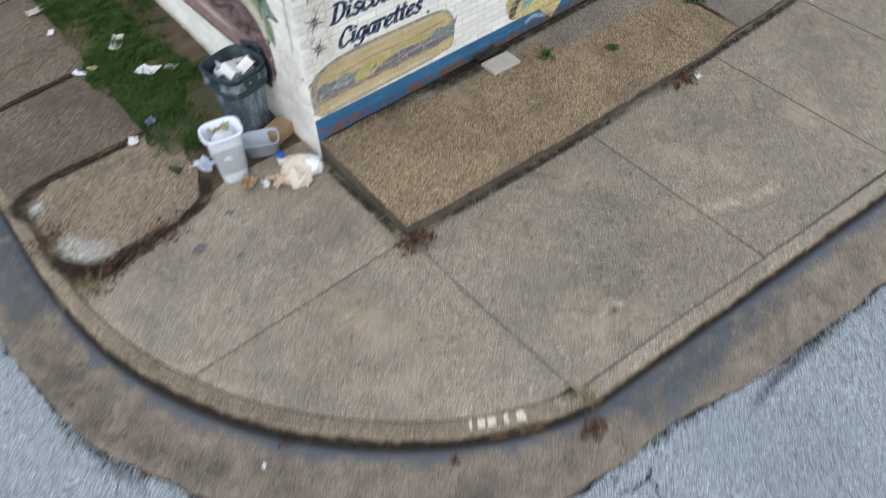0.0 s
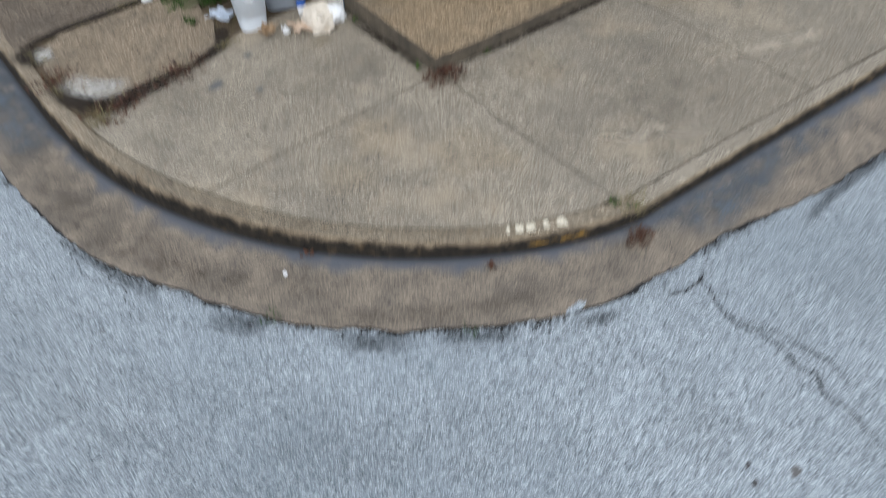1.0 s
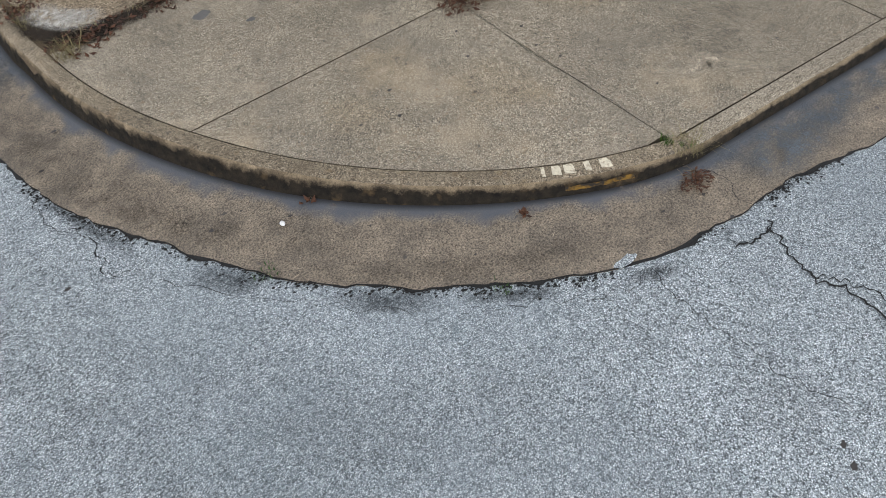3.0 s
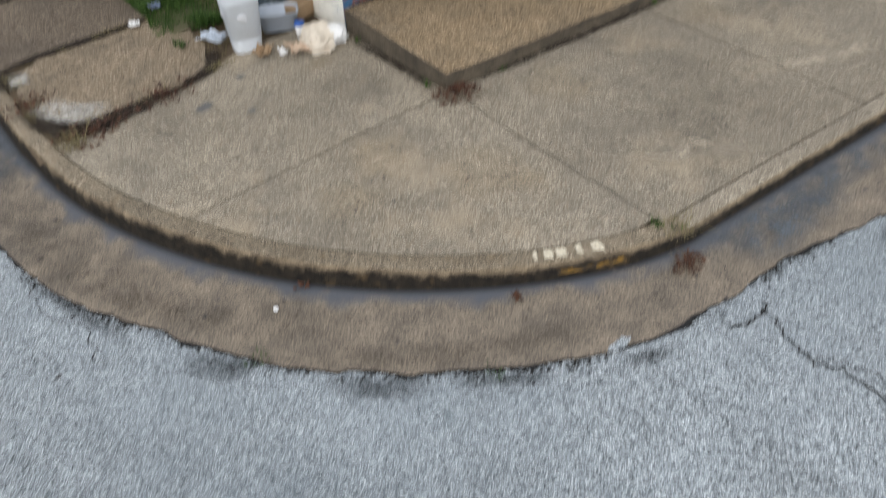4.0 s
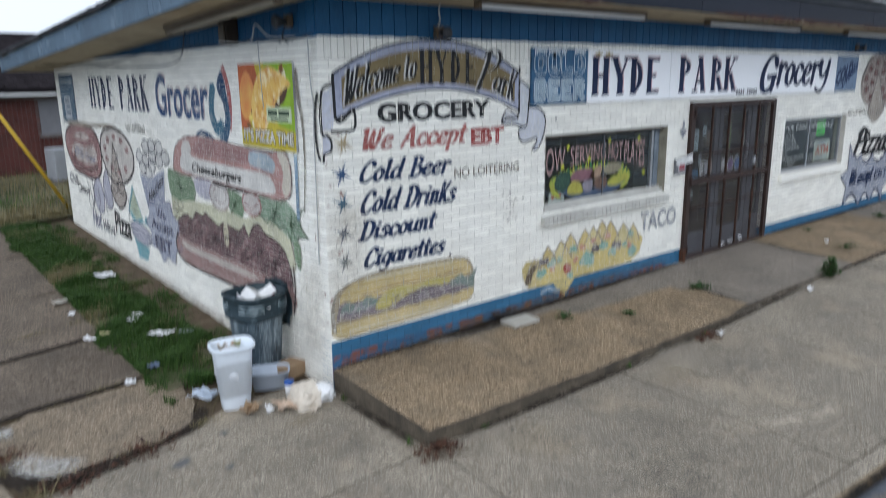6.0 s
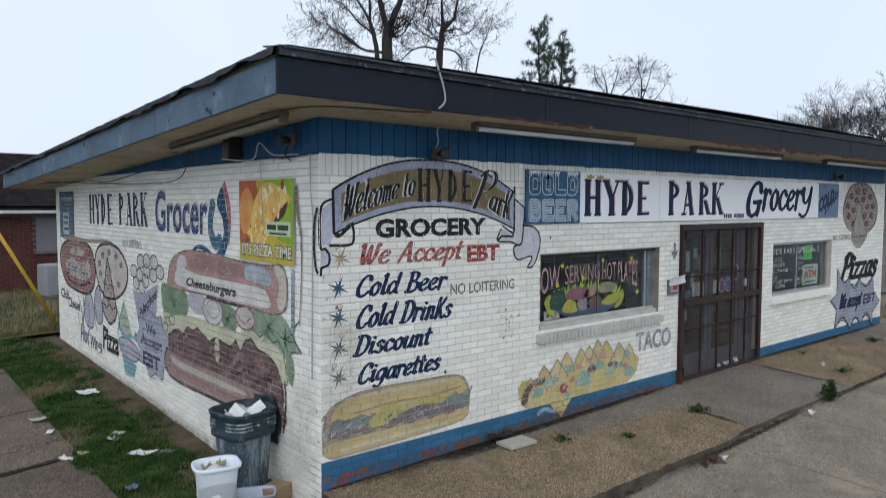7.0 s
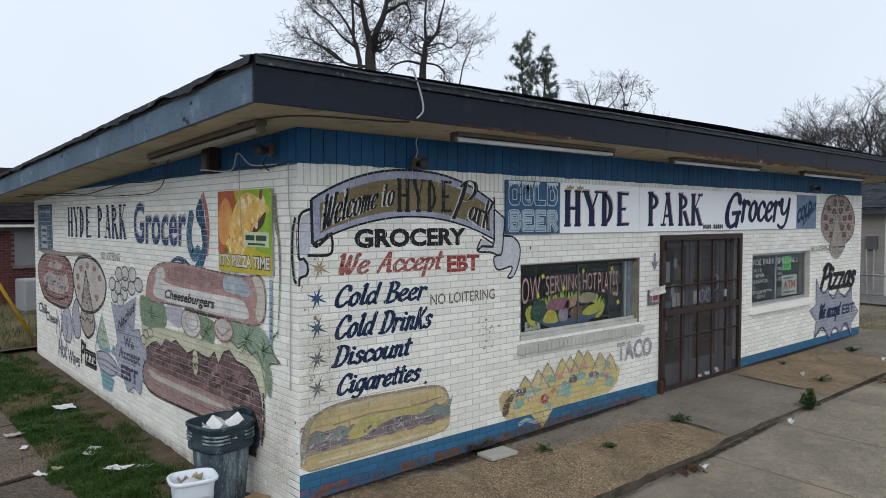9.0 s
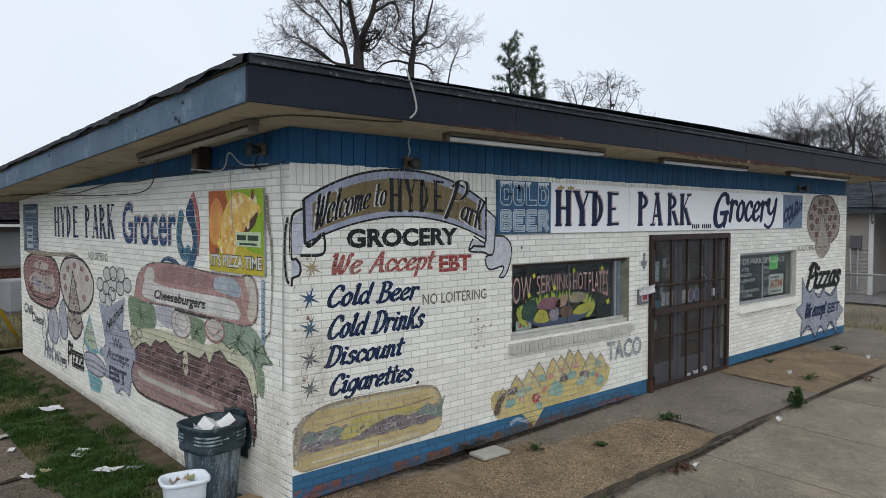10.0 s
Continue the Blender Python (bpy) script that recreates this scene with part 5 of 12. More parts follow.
def brush_text(body, x0, x1, z0, z1, slant=0.3, nib=0.05, tilt=10.0, per=5):
    """Words written with a flat brush held at an angle; z0 is the line they stand on, z1 the height of capitals."""
    h = z1 - z0
    adv = sum(BRUSH[ch][0] + 0.05 for ch in body) - 0.05
    k = (x1 - x0 - slant * h * 0.8) / adv
    nx, nz = nib * 0.5 * math.cos(radians(tilt)), nib * 0.5 * math.sin(radians(tilt))
    out, letter, pen = [], [], 0.0
    for i, ch in enumerate(body):
        wide, lines = BRUSH[ch]
        for line in lines:
            at = [(x0 + (pen + px) * k + slant * h * pz, z0 + h * pz) for px, pz in line]
            at = curve(at, per) if len(at) > 2 else at
            new_polys = stroke(at, nib * 0.5) + [ell(*at[0], nib * 0.36, nib * 0.30, 8), ell(*at[-1], nib * 0.36, nib * 0.30, 8)]
            new_polys += [[(a[0] + nx, a[1] + nz), (a[0] - nx, a[1] - nz), (c[0] - nx, c[1] - nz), (c[0] + nx, c[1] + nz)] for a, c in zip(at, at[1:])]
            out += new_polys
            letter += [i] * len(new_polys)
        pen += wide + 0.05
    return words(out, letter)


def moved(polys, dx, dz):
    out = [[(x + dx, z + dz) for x, z in p] for p in polys]
    return words(out, polys.letter) if isinstance(polys, Words) else out


def clip_half(poly, axis, limit, keep_over):
    out = []
    for a, c in zip(poly, poly[1:] + poly[:1]):
        ia, ic = (a[axis] >= limit) == keep_over, (c[axis] >= limit) == keep_over
        if ia:
            out.append(a)
        if ia != ic:
            t = (limit - a[axis]) / (c[axis] - a[axis])
            out.append((a[0] + (c[0] - a[0]) * t, a[1] + (c[1] - a[1]) * t))
    return out


def rows_by_course(rows):
    d = {}
    for r in rows:
        d.setdefault((r[2], r[3]), []).append(r)
    return sorted(d.items())


FRONT_COURSES, SIDE_COURSES = rows_by_course(FRONT_ROWS), rows_by_course(SIDE_ROWS)
PAINT_GAP = 0.0030


def on_bricks(polys, courses):
    """The polygons cut to the bricks' faces, so that the joints stay open."""
    out = []
    for n, p in enumerate(polys):
        lo, hi = min(q[1] for q in p), max(q[1] for q in p)
        for (z0, z1), row in courses:
            if z1 < lo or z0 > hi:
                continue
            c = clip_half(clip_half(p, 1, z0 + PAINT_GAP, True), 1, z1 - PAINT_GAP, False)
            if len(c) < 3:
                continue
            a, b = min(q[0] for q in c), max(q[0] for q in c)
            for r in row:
                if r[1] < a or r[0] > b:
                    continue
                e = clip_half(clip_half(c, 0, r[0] + PAINT_GAP, True), 0, r[1] - PAINT_GAP, False)
                if len(e) > 2:
                    out.append((n, e))
    return out


STEP = 0.000008                # each dab lies a hair over its neighbours


def as_mesh(name, polys, to3, material, parent, label="", first=0, dab=1, deep=()):
    """Paint on the faces; deep holds the same paint where it ran into the joints."""
    verts, faces = [], []
    for p in deep:
        n = len(verts)
        verts += [tuple(q) for q in p]
        faces.append(tuple(range(n, n + len(p))))
    for k, p in enumerate(polys):
        k, p = p if isinstance(p, tuple) else (k, p)
        n = len(verts)
        verts += [to3(*q, STEP * ((k * dab + first) % 12)) for q in p]
        faces.append(tuple(range(n, n + len(p))))
    return pydata(name, verts, faces, material, parent, label)


LAYER = [0]


def brushed(name, polys):
    """Splits paint into what one would count: each letter, each blob; brush strokes stay together."""
    if isinstance(polys, Words):
        by = {}
        for p, k in zip(polys, polys.letter):
            by.setdefault(k, []).append(p)
        return [("letter" if "letter" in name or "words" in name else name, v) for _, v in sorted(by.items())]
    blobs = [p for p in polys if len(p) > 8]
    if len(blobs) > 1 and len(blobs) == len(polys):
        return [(name, [p]) for p in blobs]
    return [(name, polys)]


def dabs(some):
    """Triangles of the polygons, and whether they are overlapping dabs or one filled outline."""
    flat = [t for p in some for t in (tris(p) if len(p) > 4 else [list(p)])]
    return flat, 0 if len(some) == 1 else 1


def front_paint(name, polys, col, wear=0.3, label=""):
    LAYER[0] += 1
    d = 0.0012 + 0.0001 * LAYER[0]
    for k, (nm, some) in enumerate(brushed(name, polys)):
        flat, dab = dabs(some)
        dab = 0 if isinstance(polys, Words) and not ("slab" in name or "brush" in name) else dab
        as_mesh(nm, on_bricks(flat, FRONT_COURSES), lambda u, z, e: (u, -d - e, z), paint(col, wear), wall_front, "" if nm == "letter" else label, k, dab,
                [[(x, 0.0056 - 0.00005 * LAYER[0] - 0.000004 * (i % 5 if dab else 0), z) for x, z in t] for i, t in enumerate(flat) if wear < 0.3 and min(q[1] for q in t) > 0.25])


SIDE_LAYER = [0]


def side_paint(name, polys, col, wear=0.4, label=""):
    """Polygons in (u, z), u running towards the corner: u = -y."""
    SIDE_LAYER[0] += 1
    d = 0.0012 + 0.0001 * SIDE_LAYER[0]
    for k, (nm, some) in enumerate(brushed(name, polys)):
        flat, dab = dabs(some)
        dab = 0 if isinstance(polys, Words) and not ("slab" in name or "brush" in name) else dab
        flat = [[(-u, z) for u, z in t] for t in flat]
        as_mesh(nm, on_bricks(flat, SIDE_COURSES), lambda y, z, e: (-d - e, y, z), paint(col, wear), wall_side, "" if nm == "letter" else label, k, dab,
                [[(0.0056 - 0.00004 * SIDE_LAYER[0] - 0.000004 * (i % 5 if dab else 0), max(y, 0.2), z) for y, z in t] for i, t in enumerate(flat) if wear < 0.25])


NAVY, BLACK, RED, BLUE = (0.010, 0.028, 0.085), (0.018, 0.018, 0.02), (0.34, 0.055, 0.05), (0.05, 0.12, 0.27)
LAV, TAN, YEL, GRN = (0.42, 0.44, 0.55), (0.25, 0.19, 0.09), (0.62, 0.50, 0.22), (0.23, 0.29, 0.19)
GREY, MAROON, WHITE, TEAL = (0.27, 0.28, 0.33), (0.20, 0.10, 0.10), (0.80, 0.79, 0.74), (0.20, 0.42, 0.46)
BUN, ROSE, OCHRE = (0.60, 0.47, 0.22), (0.34, 0.18, 0.17), (0.42, 0.30, 0.10)

# front wall: welcome banner
top_of = lambda x: 3.03 - 0.31 * abs((x - 1.30) / 1.16) ** 2.2
low_of = lambda x: 2.57 - 0.25 * abs((x - 1.30) / 1.16) ** 2.0
def band_quads(x0, x1, a, b, n=22):
    xs = [x0 + (x1 - x0) * k / n for k in range(n + 1)]
    return [[(p, a(p)), (q, a(q)), (q, b(q)), (p, b(p))] for p, q in zip(xs, xs[1:])]


front_paint("banner", band_quads(0.14, 2.47, low_of, top_of), LAV, 0.25, "lavender arched banner")
front_paint("banner_ground", band_quads(0.23, 2.39, lambda x: low_of(x) + 0.06, lambda x: top_of(x) - 0.085), TAN, 0.15, "olive-tan banner ground")
_tail_l = [(0.14, 2.64), (0.02, 2.56), (0.008, 2.22), (0.06, 2.19), (0.10, 2.13), (0.09, 2.05), (0.02, 2.02), (0.012, 1.95)]
_fold_l = [(0.15, 2.34), (0.20, 2.30), (0.33, 2.41), (0.36, 2.30), (0.32, 2.22), (0.10, 2.22)]
_tail_r = [(2.60, 2.36), (2.77, 2.34), (2.87, 2.25), (2.88, 2.12), (2.83, 1.98), (2.76, 1.89), (2.68, 1.89), (2.74, 1.96), (2.73, 2.01), (2.54, 1.98), (2.47, 2.03), (2.46, 2.12), (2.55, 2.15)]
_fold_r = [(2.26, 2.33), (2.20, 2.23), (2.23, 2.19), (2.41, 2.18), (2.57, 2.15), (2.61, 2.39), (2.62, 2.54), (2.55, 2.60), (2.47, 2.65)]
front_paint("banner_tail", [_fold_r[:3] + [(2.41, 2.18), (2.57, 2.15), (2.61, 2.39), (2.62, 2.54), (2.55, 2.60), (2.47, 2.65), (2.45, 2.28)]], (0.68, 0.69, 0.73), 0.6, "faded ribbon fold")
front_paint("banner_tail", [_tail_r], (0.66, 0.67, 0.72), 0.6, "faded ribbon tail")
front_paint("banner_tail", [[(0.14, 2.62), (0.03, 2.55), (0.012, 2.24), (0.11, 2.22), (0.14, 2.34)]], (0.55, 0.56, 0.63), 0.45)
front_paint("banner_tail", [[(0.012, 2.03), (0.012, 2.19), (0.06, 2.18), (0.095, 2.12), (0.085, 2.05), (0.03, 2.02)]], (0.55, 0.56, 0.63), 0.45)
_line = lambda f, x0, x1: [(x0 + (x1 - x0) * k / 26, f(x0 + (x1 - x0) * k / 26)) for k in range(27)]
front_paint("banner_outline", stroke(_line(top_of, 0.14, 2.47), 0.022) + stroke(_line(low_of, 0.16, 2.45), 0.018) + stroke([(0.14, 2.72), (0.15, 2.33), (0.22, 2.31), (0.36, 2.42)], 0.03)
            + stroke([(2.46, 2.79), (2.46, 2.54), (2.46, 2.31), (2.44, 2.24), (2.27, 2.25), (2.21, 2.21)], 0.026) + stroke(curve(_fold_r), 0.02) + stroke([(2.27, 2.36), (2.45, 2.27)], 0.018) + stroke(curve(_tail_l), 0.024) + stroke(curve(_fold_l), 0.026) + stroke(curve(_tail_r), 0.020), BLACK, 0.15, "black brushed banner outline")
def banner_words(body, x0, x1, rise_a, rise_b, h0, h1, nib, slant):
    """Brush letters that follow the banner from one height to another and grow or shrink on the way."""
    w = brush_text(body, 0.0, x1 - x0, 0.0, 1.0, slant, nib)
    f = lambda u, v: (x0 + u, rise_a + (rise_b - rise_a) * max(0.0, u / (x1 - x0)) ** 0.75 + v * (h0 + (h1 - h0) * u / (x1 - x0)))
    return bent(w, f)


for _d, _c in ((-0.020, (0.74, 0.73, 0.68)), (0.0, BLACK)):
    _polys = joined(banner_words("Welcome", 0.24, 0.90, 2.42, 2.66, 0.32, 0.22, 0.030, 0.06), banner_words("to", 0.92, 1.09, 2.66, 2.68, 0.24, 0.24, 0.030, 0.04), banner_words("P", 1.84, 2.18, 2.56, 2.54, 0.40, 0.40, 0.055, 0.14),
                    banner_words("ark", 2.06, 2.44, 2.56, 2.40, 0.26, 0.34, 0.036, 0.08))
    front_paint("brush_lettering", moved(_polys, _d, _d * 0.4), _c, 0.1, "hand-brushed words Welcome to Park")
front_paint("slab_words", slab_text("HYDE", 1.09, 1.86, 2.615, 2.945, 0.27), BLACK, 0.1)
front_paint("lettering", text("GROCERY", 0.60, 2.03, 2.27, 2.455, 0, 0.045), BLACK, 0.15, "bold black word GROCERY")
front_paint("brush_lettering", brush_text("We Accept", 0.40, 1.72, 2.03, 2.225, 0.35, 0.050), (0.40, 0.10, 0.085), 0.55, "faded red words We Accept")
front_paint("lettering", text("EBT", 1.76, 2.23, 1.99, 2.17, 0, 0.05), RED, 0.45, "faded red letters EBT")
for _s, _x0, _x1, _z0, _z1 in (("Cold Beer", 0.37, 1.50, 1.735, 1.925), ("Cold Drinks", 0.37, 1.58, 1.44, 1.645), ("Discount", 0.35, 1.30, 1.185, 1.365), ("Cigarettes", 0.39, 1.42, 0.915, 1.095)):
    front_paint("brush_lettering", brush_text(_s, _x0, _x1, _z0, _z1, 0.38, 0.050), NAVY, 0.2, "navy brushed words " + _s)
front_paint("lettering", text("NO LOITERING", 1.53, 2.47, 1.66, 1.775, 0, 0.012), (0.20, 0.17, 0.13), 0.5, "stencilled words NO LOITERING")


def star(cx, cz, r, n=8):
    return [q for k in range(n) for q in [[(cx + 0.016 * math.cos(a + 1.57), cz + 0.016 * math.sin(a + 1.57)), (cx + 0.016 * math.cos(a - 1.57), cz + 0.016 * math.sin(a - 1.57)),
                                           (cx + r * (1 if k % 2 else 0.62) * math.cos(a), cz + r * (1 if k % 2 else 0.62) * math.sin(a))] for a in [2 * math.pi * (k + 0.5) / n]]]


for _z, _c, _w in ((1.83, (0.05, 0.10, 0.20), 0.2), (1.56, (0.05, 0.13, 0.20), 0.2), (1.28, (0.10, 0.12, 0.16), 0.45), (1.01, (0.16, 0.18, 0.18), 0.6)):
    front_paint("star", star(0.19, _z, 0.125), _c, _w, "brushed eight-rayed star")
front_paint("star", star(0.22, 2.10, 0.125), (0.42, 0.33, 0.18), 0.4, "faded gold star")

# hot dog
front_paint("painted_hot_dog", [loop([(0.04, 0.36), (0.03, 0.56), (0.10, 0.74), (0.42, 0.845), (1.05, 0.85), (1.62, 0.825), (1.78, 0.70), (1.80, 0.48), (1.72, 0.33), (1.2, 0.29), (0.4, 0.27), (0.10, 0.27)])], (0.36, 0.30, 0.20), 0.45, "painted hot dog in a yellow bun")
front_paint("painted_bun", [loop([(0.13, 0.60), (0.20, 0.76), (0.50, 0.825), (1.1, 0.825), (1.60, 0.80), (1.74, 0.71), (1.70, 0.62), (1.2, 0.61), (0.6, 0.60)])], BUN, 0.35, "yellow upper bun")
front_paint("painted_bun", [loop([(0.07, 0.29), (0.05, 0.40), (0.5, 0.42), (1.2, 0.43), (1.75, 0.45), (1.70, 0.34), (1.2, 0.30), (0.5, 0.285)])], BUN, 0.4, "yellow lower bun")
_meat = [(0.10 + 1.62 * k / 24, 0.60 + 0.02 * math.sin(k * 2.1) + 0.02 * math.sin(k * 0.9)) for k in range(25)]
_meat += [(1.72 - 1.66 * k / 24, 0.44 + 0.018 * math.sin(k * 1.7)) for k in range(25)]
front_paint("painted_sausage", [_meat], (0.21, 0.17, 0.18), 0.4, "grey-brown sausage")
front_paint("painted_lettuce", [loop([(0.12, 0.52), (0.2, 0.62), (0.3, 0.57), (0.42, 0.63), (0.55, 0.56), (0.4, 0.5)]), loop([(1.45, 0.55), (1.6, 0.64), (1.72, 0.58), (1.84, 0.68), (1.80, 0.55), (1.78, 0.47), (1.6, 0.52)])], (0.20, 0.25, 0.22), 0.35, "grey-green lettuce")
front_paint("painted_mustard", [loop([(0.50, 0.50), (0.62, 0.62), (0.8, 0.66), (1.02, 0.62), (1.2, 0.66), (1.45, 0.62), (1.4, 0.56), (1.15, 0.59), (0.9, 0.55), (0.66, 0.47)])], (0.50, 0.43, 0.13), 0.45, "yellow mustard")
front_paint("painted_bun", stroke(curve([(0.35, 0.645), (0.8, 0.68), (1.2, 0.66), (1.68, 0.69)]), 0.014), (0.30, 0.20, 0.12), 0.3)
front_paint("painted_shine", stroke([(0.42, 0.80), (1.5, 0.79)], 0.03) + stroke([(0.2, 0.33), (1.5, 0.345)], 0.03), (0.68, 0.60, 0.40), 0.4)

_rng = random.Random(6)
for _k, (_c, _n) in enumerate((((0.52, 0.49, 0.45), 34), ((0.10, 0.09, 0.10), 22), ((0.34, 0.29, 0.33), 22))):
    front_paint("sausage_fleck", [q for _ in range(_n) for _x, _z in [(0.14 + 1.5 * _rng.random(), 0.46 + 0.11 * _rng.random())] for q in stroke([(_x, _z), (_x + 0.05 * _rng.uniform(-1, 1), _z + 0.03 * _rng.uniform(-1, 1))], 0.010 + 0.012 * _rng.random())], _c, 0.3, "brushed flecks")
front_paint("hot_dog_outline", stroke(curve([(0.04, 0.34), (0.03, 0.56), (0.10, 0.74), (0.30, 0.81)]), 0.05, True) + stroke(curve([(0.30, 0.812), (1.05, 0.84), (1.6, 0.81), (1.74, 0.72)]), 0.010), (0.24, 0.21, 0.16), 0.9, "dark brushed shading")

# taco
_rng = random.Random(4)
front_paint("painted_taco", [[(2.54, 0.53), (2.62, 0.60), (2.85, 0.58), (3.2, 0.60), (3.6, 0.62), (4.0, 0.64), (4.5, 0.66), (4.78, 0.62), (4.86, 0.55), (4.80, 0.38), (4.62, 0.27), (3.6, 0.255), (2.9, 0.255), (2.66, 0.27), (2.56, 0.40)]], (0.66, 0.53, 0.20), 0.5, "painted yellow taco platter")
front_paint("painted_chip", [[(3.02, 0.30), (3.52, 0.30), (3.29, 0.055)]], (0.68, 0.56, 0.24), 0.3, "yellow tortilla chip hanging over the plinth")
_chips = []
for _k, (_x, _z) in enumerate(((2.75, 0.61), (2.98, 0.72), (3.21, 0.76), (3.38, 0.82), (3.65, 0.84), (3.81, 0.85), (3.98, 0.90), (4.15, 0.88), (4.42, 0.82), (4.63, 0.78))):
    _w = 0.15 + 0.03 * (_k % 3)
    _chips.append([(_x - _w, _z - 0.26), (_x - 0.09, _z - 0.10), (_x - 0.01, _z), (_x + 0.08, _z - 0.09), (_x + _w, _z - 0.25), (_x, _z - 0.34)])
for _k, _p in enumerate(_chips):
    front_paint("painted_chip", [_p], ((0.68, 0.55, 0.25), (0.64, 0.50, 0.19), (0.70, 0.60, 0.30))[_k % 3], 0.45, "yellow tortilla chip")
for _p in _chips:
    front_paint("chip_outline", stroke(_p[:2] + _p[2:5], 0.020), (0.30, 0.25, 0.19), 0.75, "brown brush line")
front_paint("painted_shade", [loop([(2.60, 0.32), (2.62, 0.44), (2.72, 0.54), (2.80, 0.53), (2.72, 0.42), (2.68, 0.32)])], (0.15, 0.11, 0.07), 0.5, "dark brown shading")
for _c, _spots in (((0.24, 0.42, 0.35), ((4.04, 0.57, 0.10), (4.21, 0.47, 0.10), (4.64, 0.42, 0.10), (4.45, 0.53, 0.07), (3.71, 0.44, 0.15), (3.44, 0.62, 0.07), (3.04, 0.50, 0.09), (3.18, 0.53, 0.06), (3.39, 0.30, 0.07), (4.57, 0.66, 0.07), (2.86, 0.42, 0.08))),
                   ((0.55, 0.24, 0.20), ((4.10, 0.68, 0.06), (3.60, 0.61, 0.06), (3.81, 0.67, 0.05), (3.06, 0.43, 0.05), (3.48, 0.48, 0.05), (4.55, 0.50, 0.05))), ((0.38, 0.06, 0.05), ((3.32, 0.40, 0.08),)),
                   ((0.13, 0.11, 0.12), ((3.85, 0.55, 0.08), (4.29, 0.55, 0.10), (2.93, 0.55, 0.09)))):
    for _x, _z, _r in _spots:
        front_paint("painted_filling", [loop([(_x + _r * _rng.uniform(0.6, 1.3) * math.cos(a), _z + 0.75 * _r * _rng.uniform(0.5, 1.3) * math.sin(a)) for a in (0, 0.9, 1.8, 2.7, 3.6, 4.5, 5.4)], 3)], _c, 0.8, "dabbed taco filling")
front_paint("lettering", text("TACO", 4.78, 5.61, 0.64, 0.90, 0, 0.03), (0.30, 0.31, 0.34), 0.75, "faded grey word TACO")
front_paint("paint_smear", stroke(curve([(2.86, 0.17), (3.0, 0.20), (3.2, 0.13)]), 0.05), (0.35, 0.44, 0.52), 0.5, "pale smear on the plinth")
front_paint("arrow", [[(5.63, 2.07), (5.68, 2.07), (5.68, 1.93), (5.63, 1.93)], [(5.57, 1.95), (5.74, 1.95), (5.655, 1.82)]], (0.24, 0.25, 0.28), 0.3, "grey painted arrow")

# pizza by the far end
front_paint("painted_pizza", [loop([(11.45, 2.60), (11.75, 2.95), (12.25, 3.02), (12.75, 2.96), (13.15, 2.62), (13.08, 2.25), (12.72, 2.06), (12.3, 2.02), (11.8, 2.10), (11.5, 2.3)])], (0.36, 0.30, 0.26), 0.35, "painted pizza with slices")
front_paint("painted_topping", [ell(12.28 + r * 0.78 * math.cos(a), 2.54 + r * 0.43 * math.sin(a), 0.09, 0.052, 10) for r, n in ((0.82, 11), (0.45, 6)) for a in [2 * math.pi * (k + 0.3 * r) / n for k in range(n)]], (0.20, 0.09, 0.08), 0.25, "dark red toppings")
front_paint("painted_topping", [q for r, n in ((0.82, 11), (0.45, 6)) for a in [2 * math.pi * (k + 0.3 * r) / n for k in range(n)] for q in ring(ell(12.28 + r * 0.78 * math.cos(a), 2.54 + r * 0.43 * math.sin(a), 0.1, 0.057, 10), 0.02)], BLACK, 0.3)
front_paint("painted_slice", [[(12.20, 2.70), (11.88, 1.98), (12.66, 1.98)], loop([(11.88, 2.0), (12.0, 1.84), (12.25, 1.75), (12.52, 1.85), (12.66, 2.0), (12.3, 2.05)])], (0.42, 0.37, 0.31), 0.35, "painted pizza slice")
front_paint("pizza_outline", stroke(curve([(11.45, 2.60), (11.75, 2.95), (12.25, 3.02), (12.75, 2.96), (13.15, 2.62), (13.08, 2.25), (12.72, 2.06)]), 0.04) + stroke([(12.2, 2.7), (11.88, 1.98)], 0.03) + stroke([(12.2, 2.7), (12.66, 1.98)], 0.03)
            + ring(ell(12.1, 1.93, 0.10, 0.055, 10), 0.02) + ring(ell(12.42, 1.93, 0.10, 0.055, 10), 0.02), (0.12, 0.10, 0.10), 0.3, "dark outline")
front_paint("brush_lettering", brush_text("Pizzas", 11.44, 13.36, 1.16, 1.64, 0.5, 0.17), BLACK, 0.15, "black brushed word Pizzas")
_bur = [(11.27, 1.40), (11.42, 1.21), (11.66, 1.11), (11.85, 1.20), (11.90, 1.06), (12.15, 1.02), (12.39, 1.16), (12.45, 1.05), (12.71, 0.98), (13.08, 1.14), (13.15, 0.81), (13.50, 0.59), (13.12, 0.39), (13.12, 0.11),
        (12.91, 0.31), (12.68, 0.40), (12.53, 0.23), (12.48, 0.20), (12.34, 0.33), (12.14, 0.36), (11.96, 0.17), (11.75, 0.34), (11.51, 0.38), (11.22, 0.26), (11.30, 0.60), (10.99, 0.80), (11.28, 0.90)]
front_paint("starburst", [_bur], (0.36, 0.38, 0.44), 0.35, "grey painted starburst")
front_paint("burst_outline", stroke(_bur + [_bur[0]], 0.022), (0.10, 0.11, 0.17), 0.3, "dark brush outline")
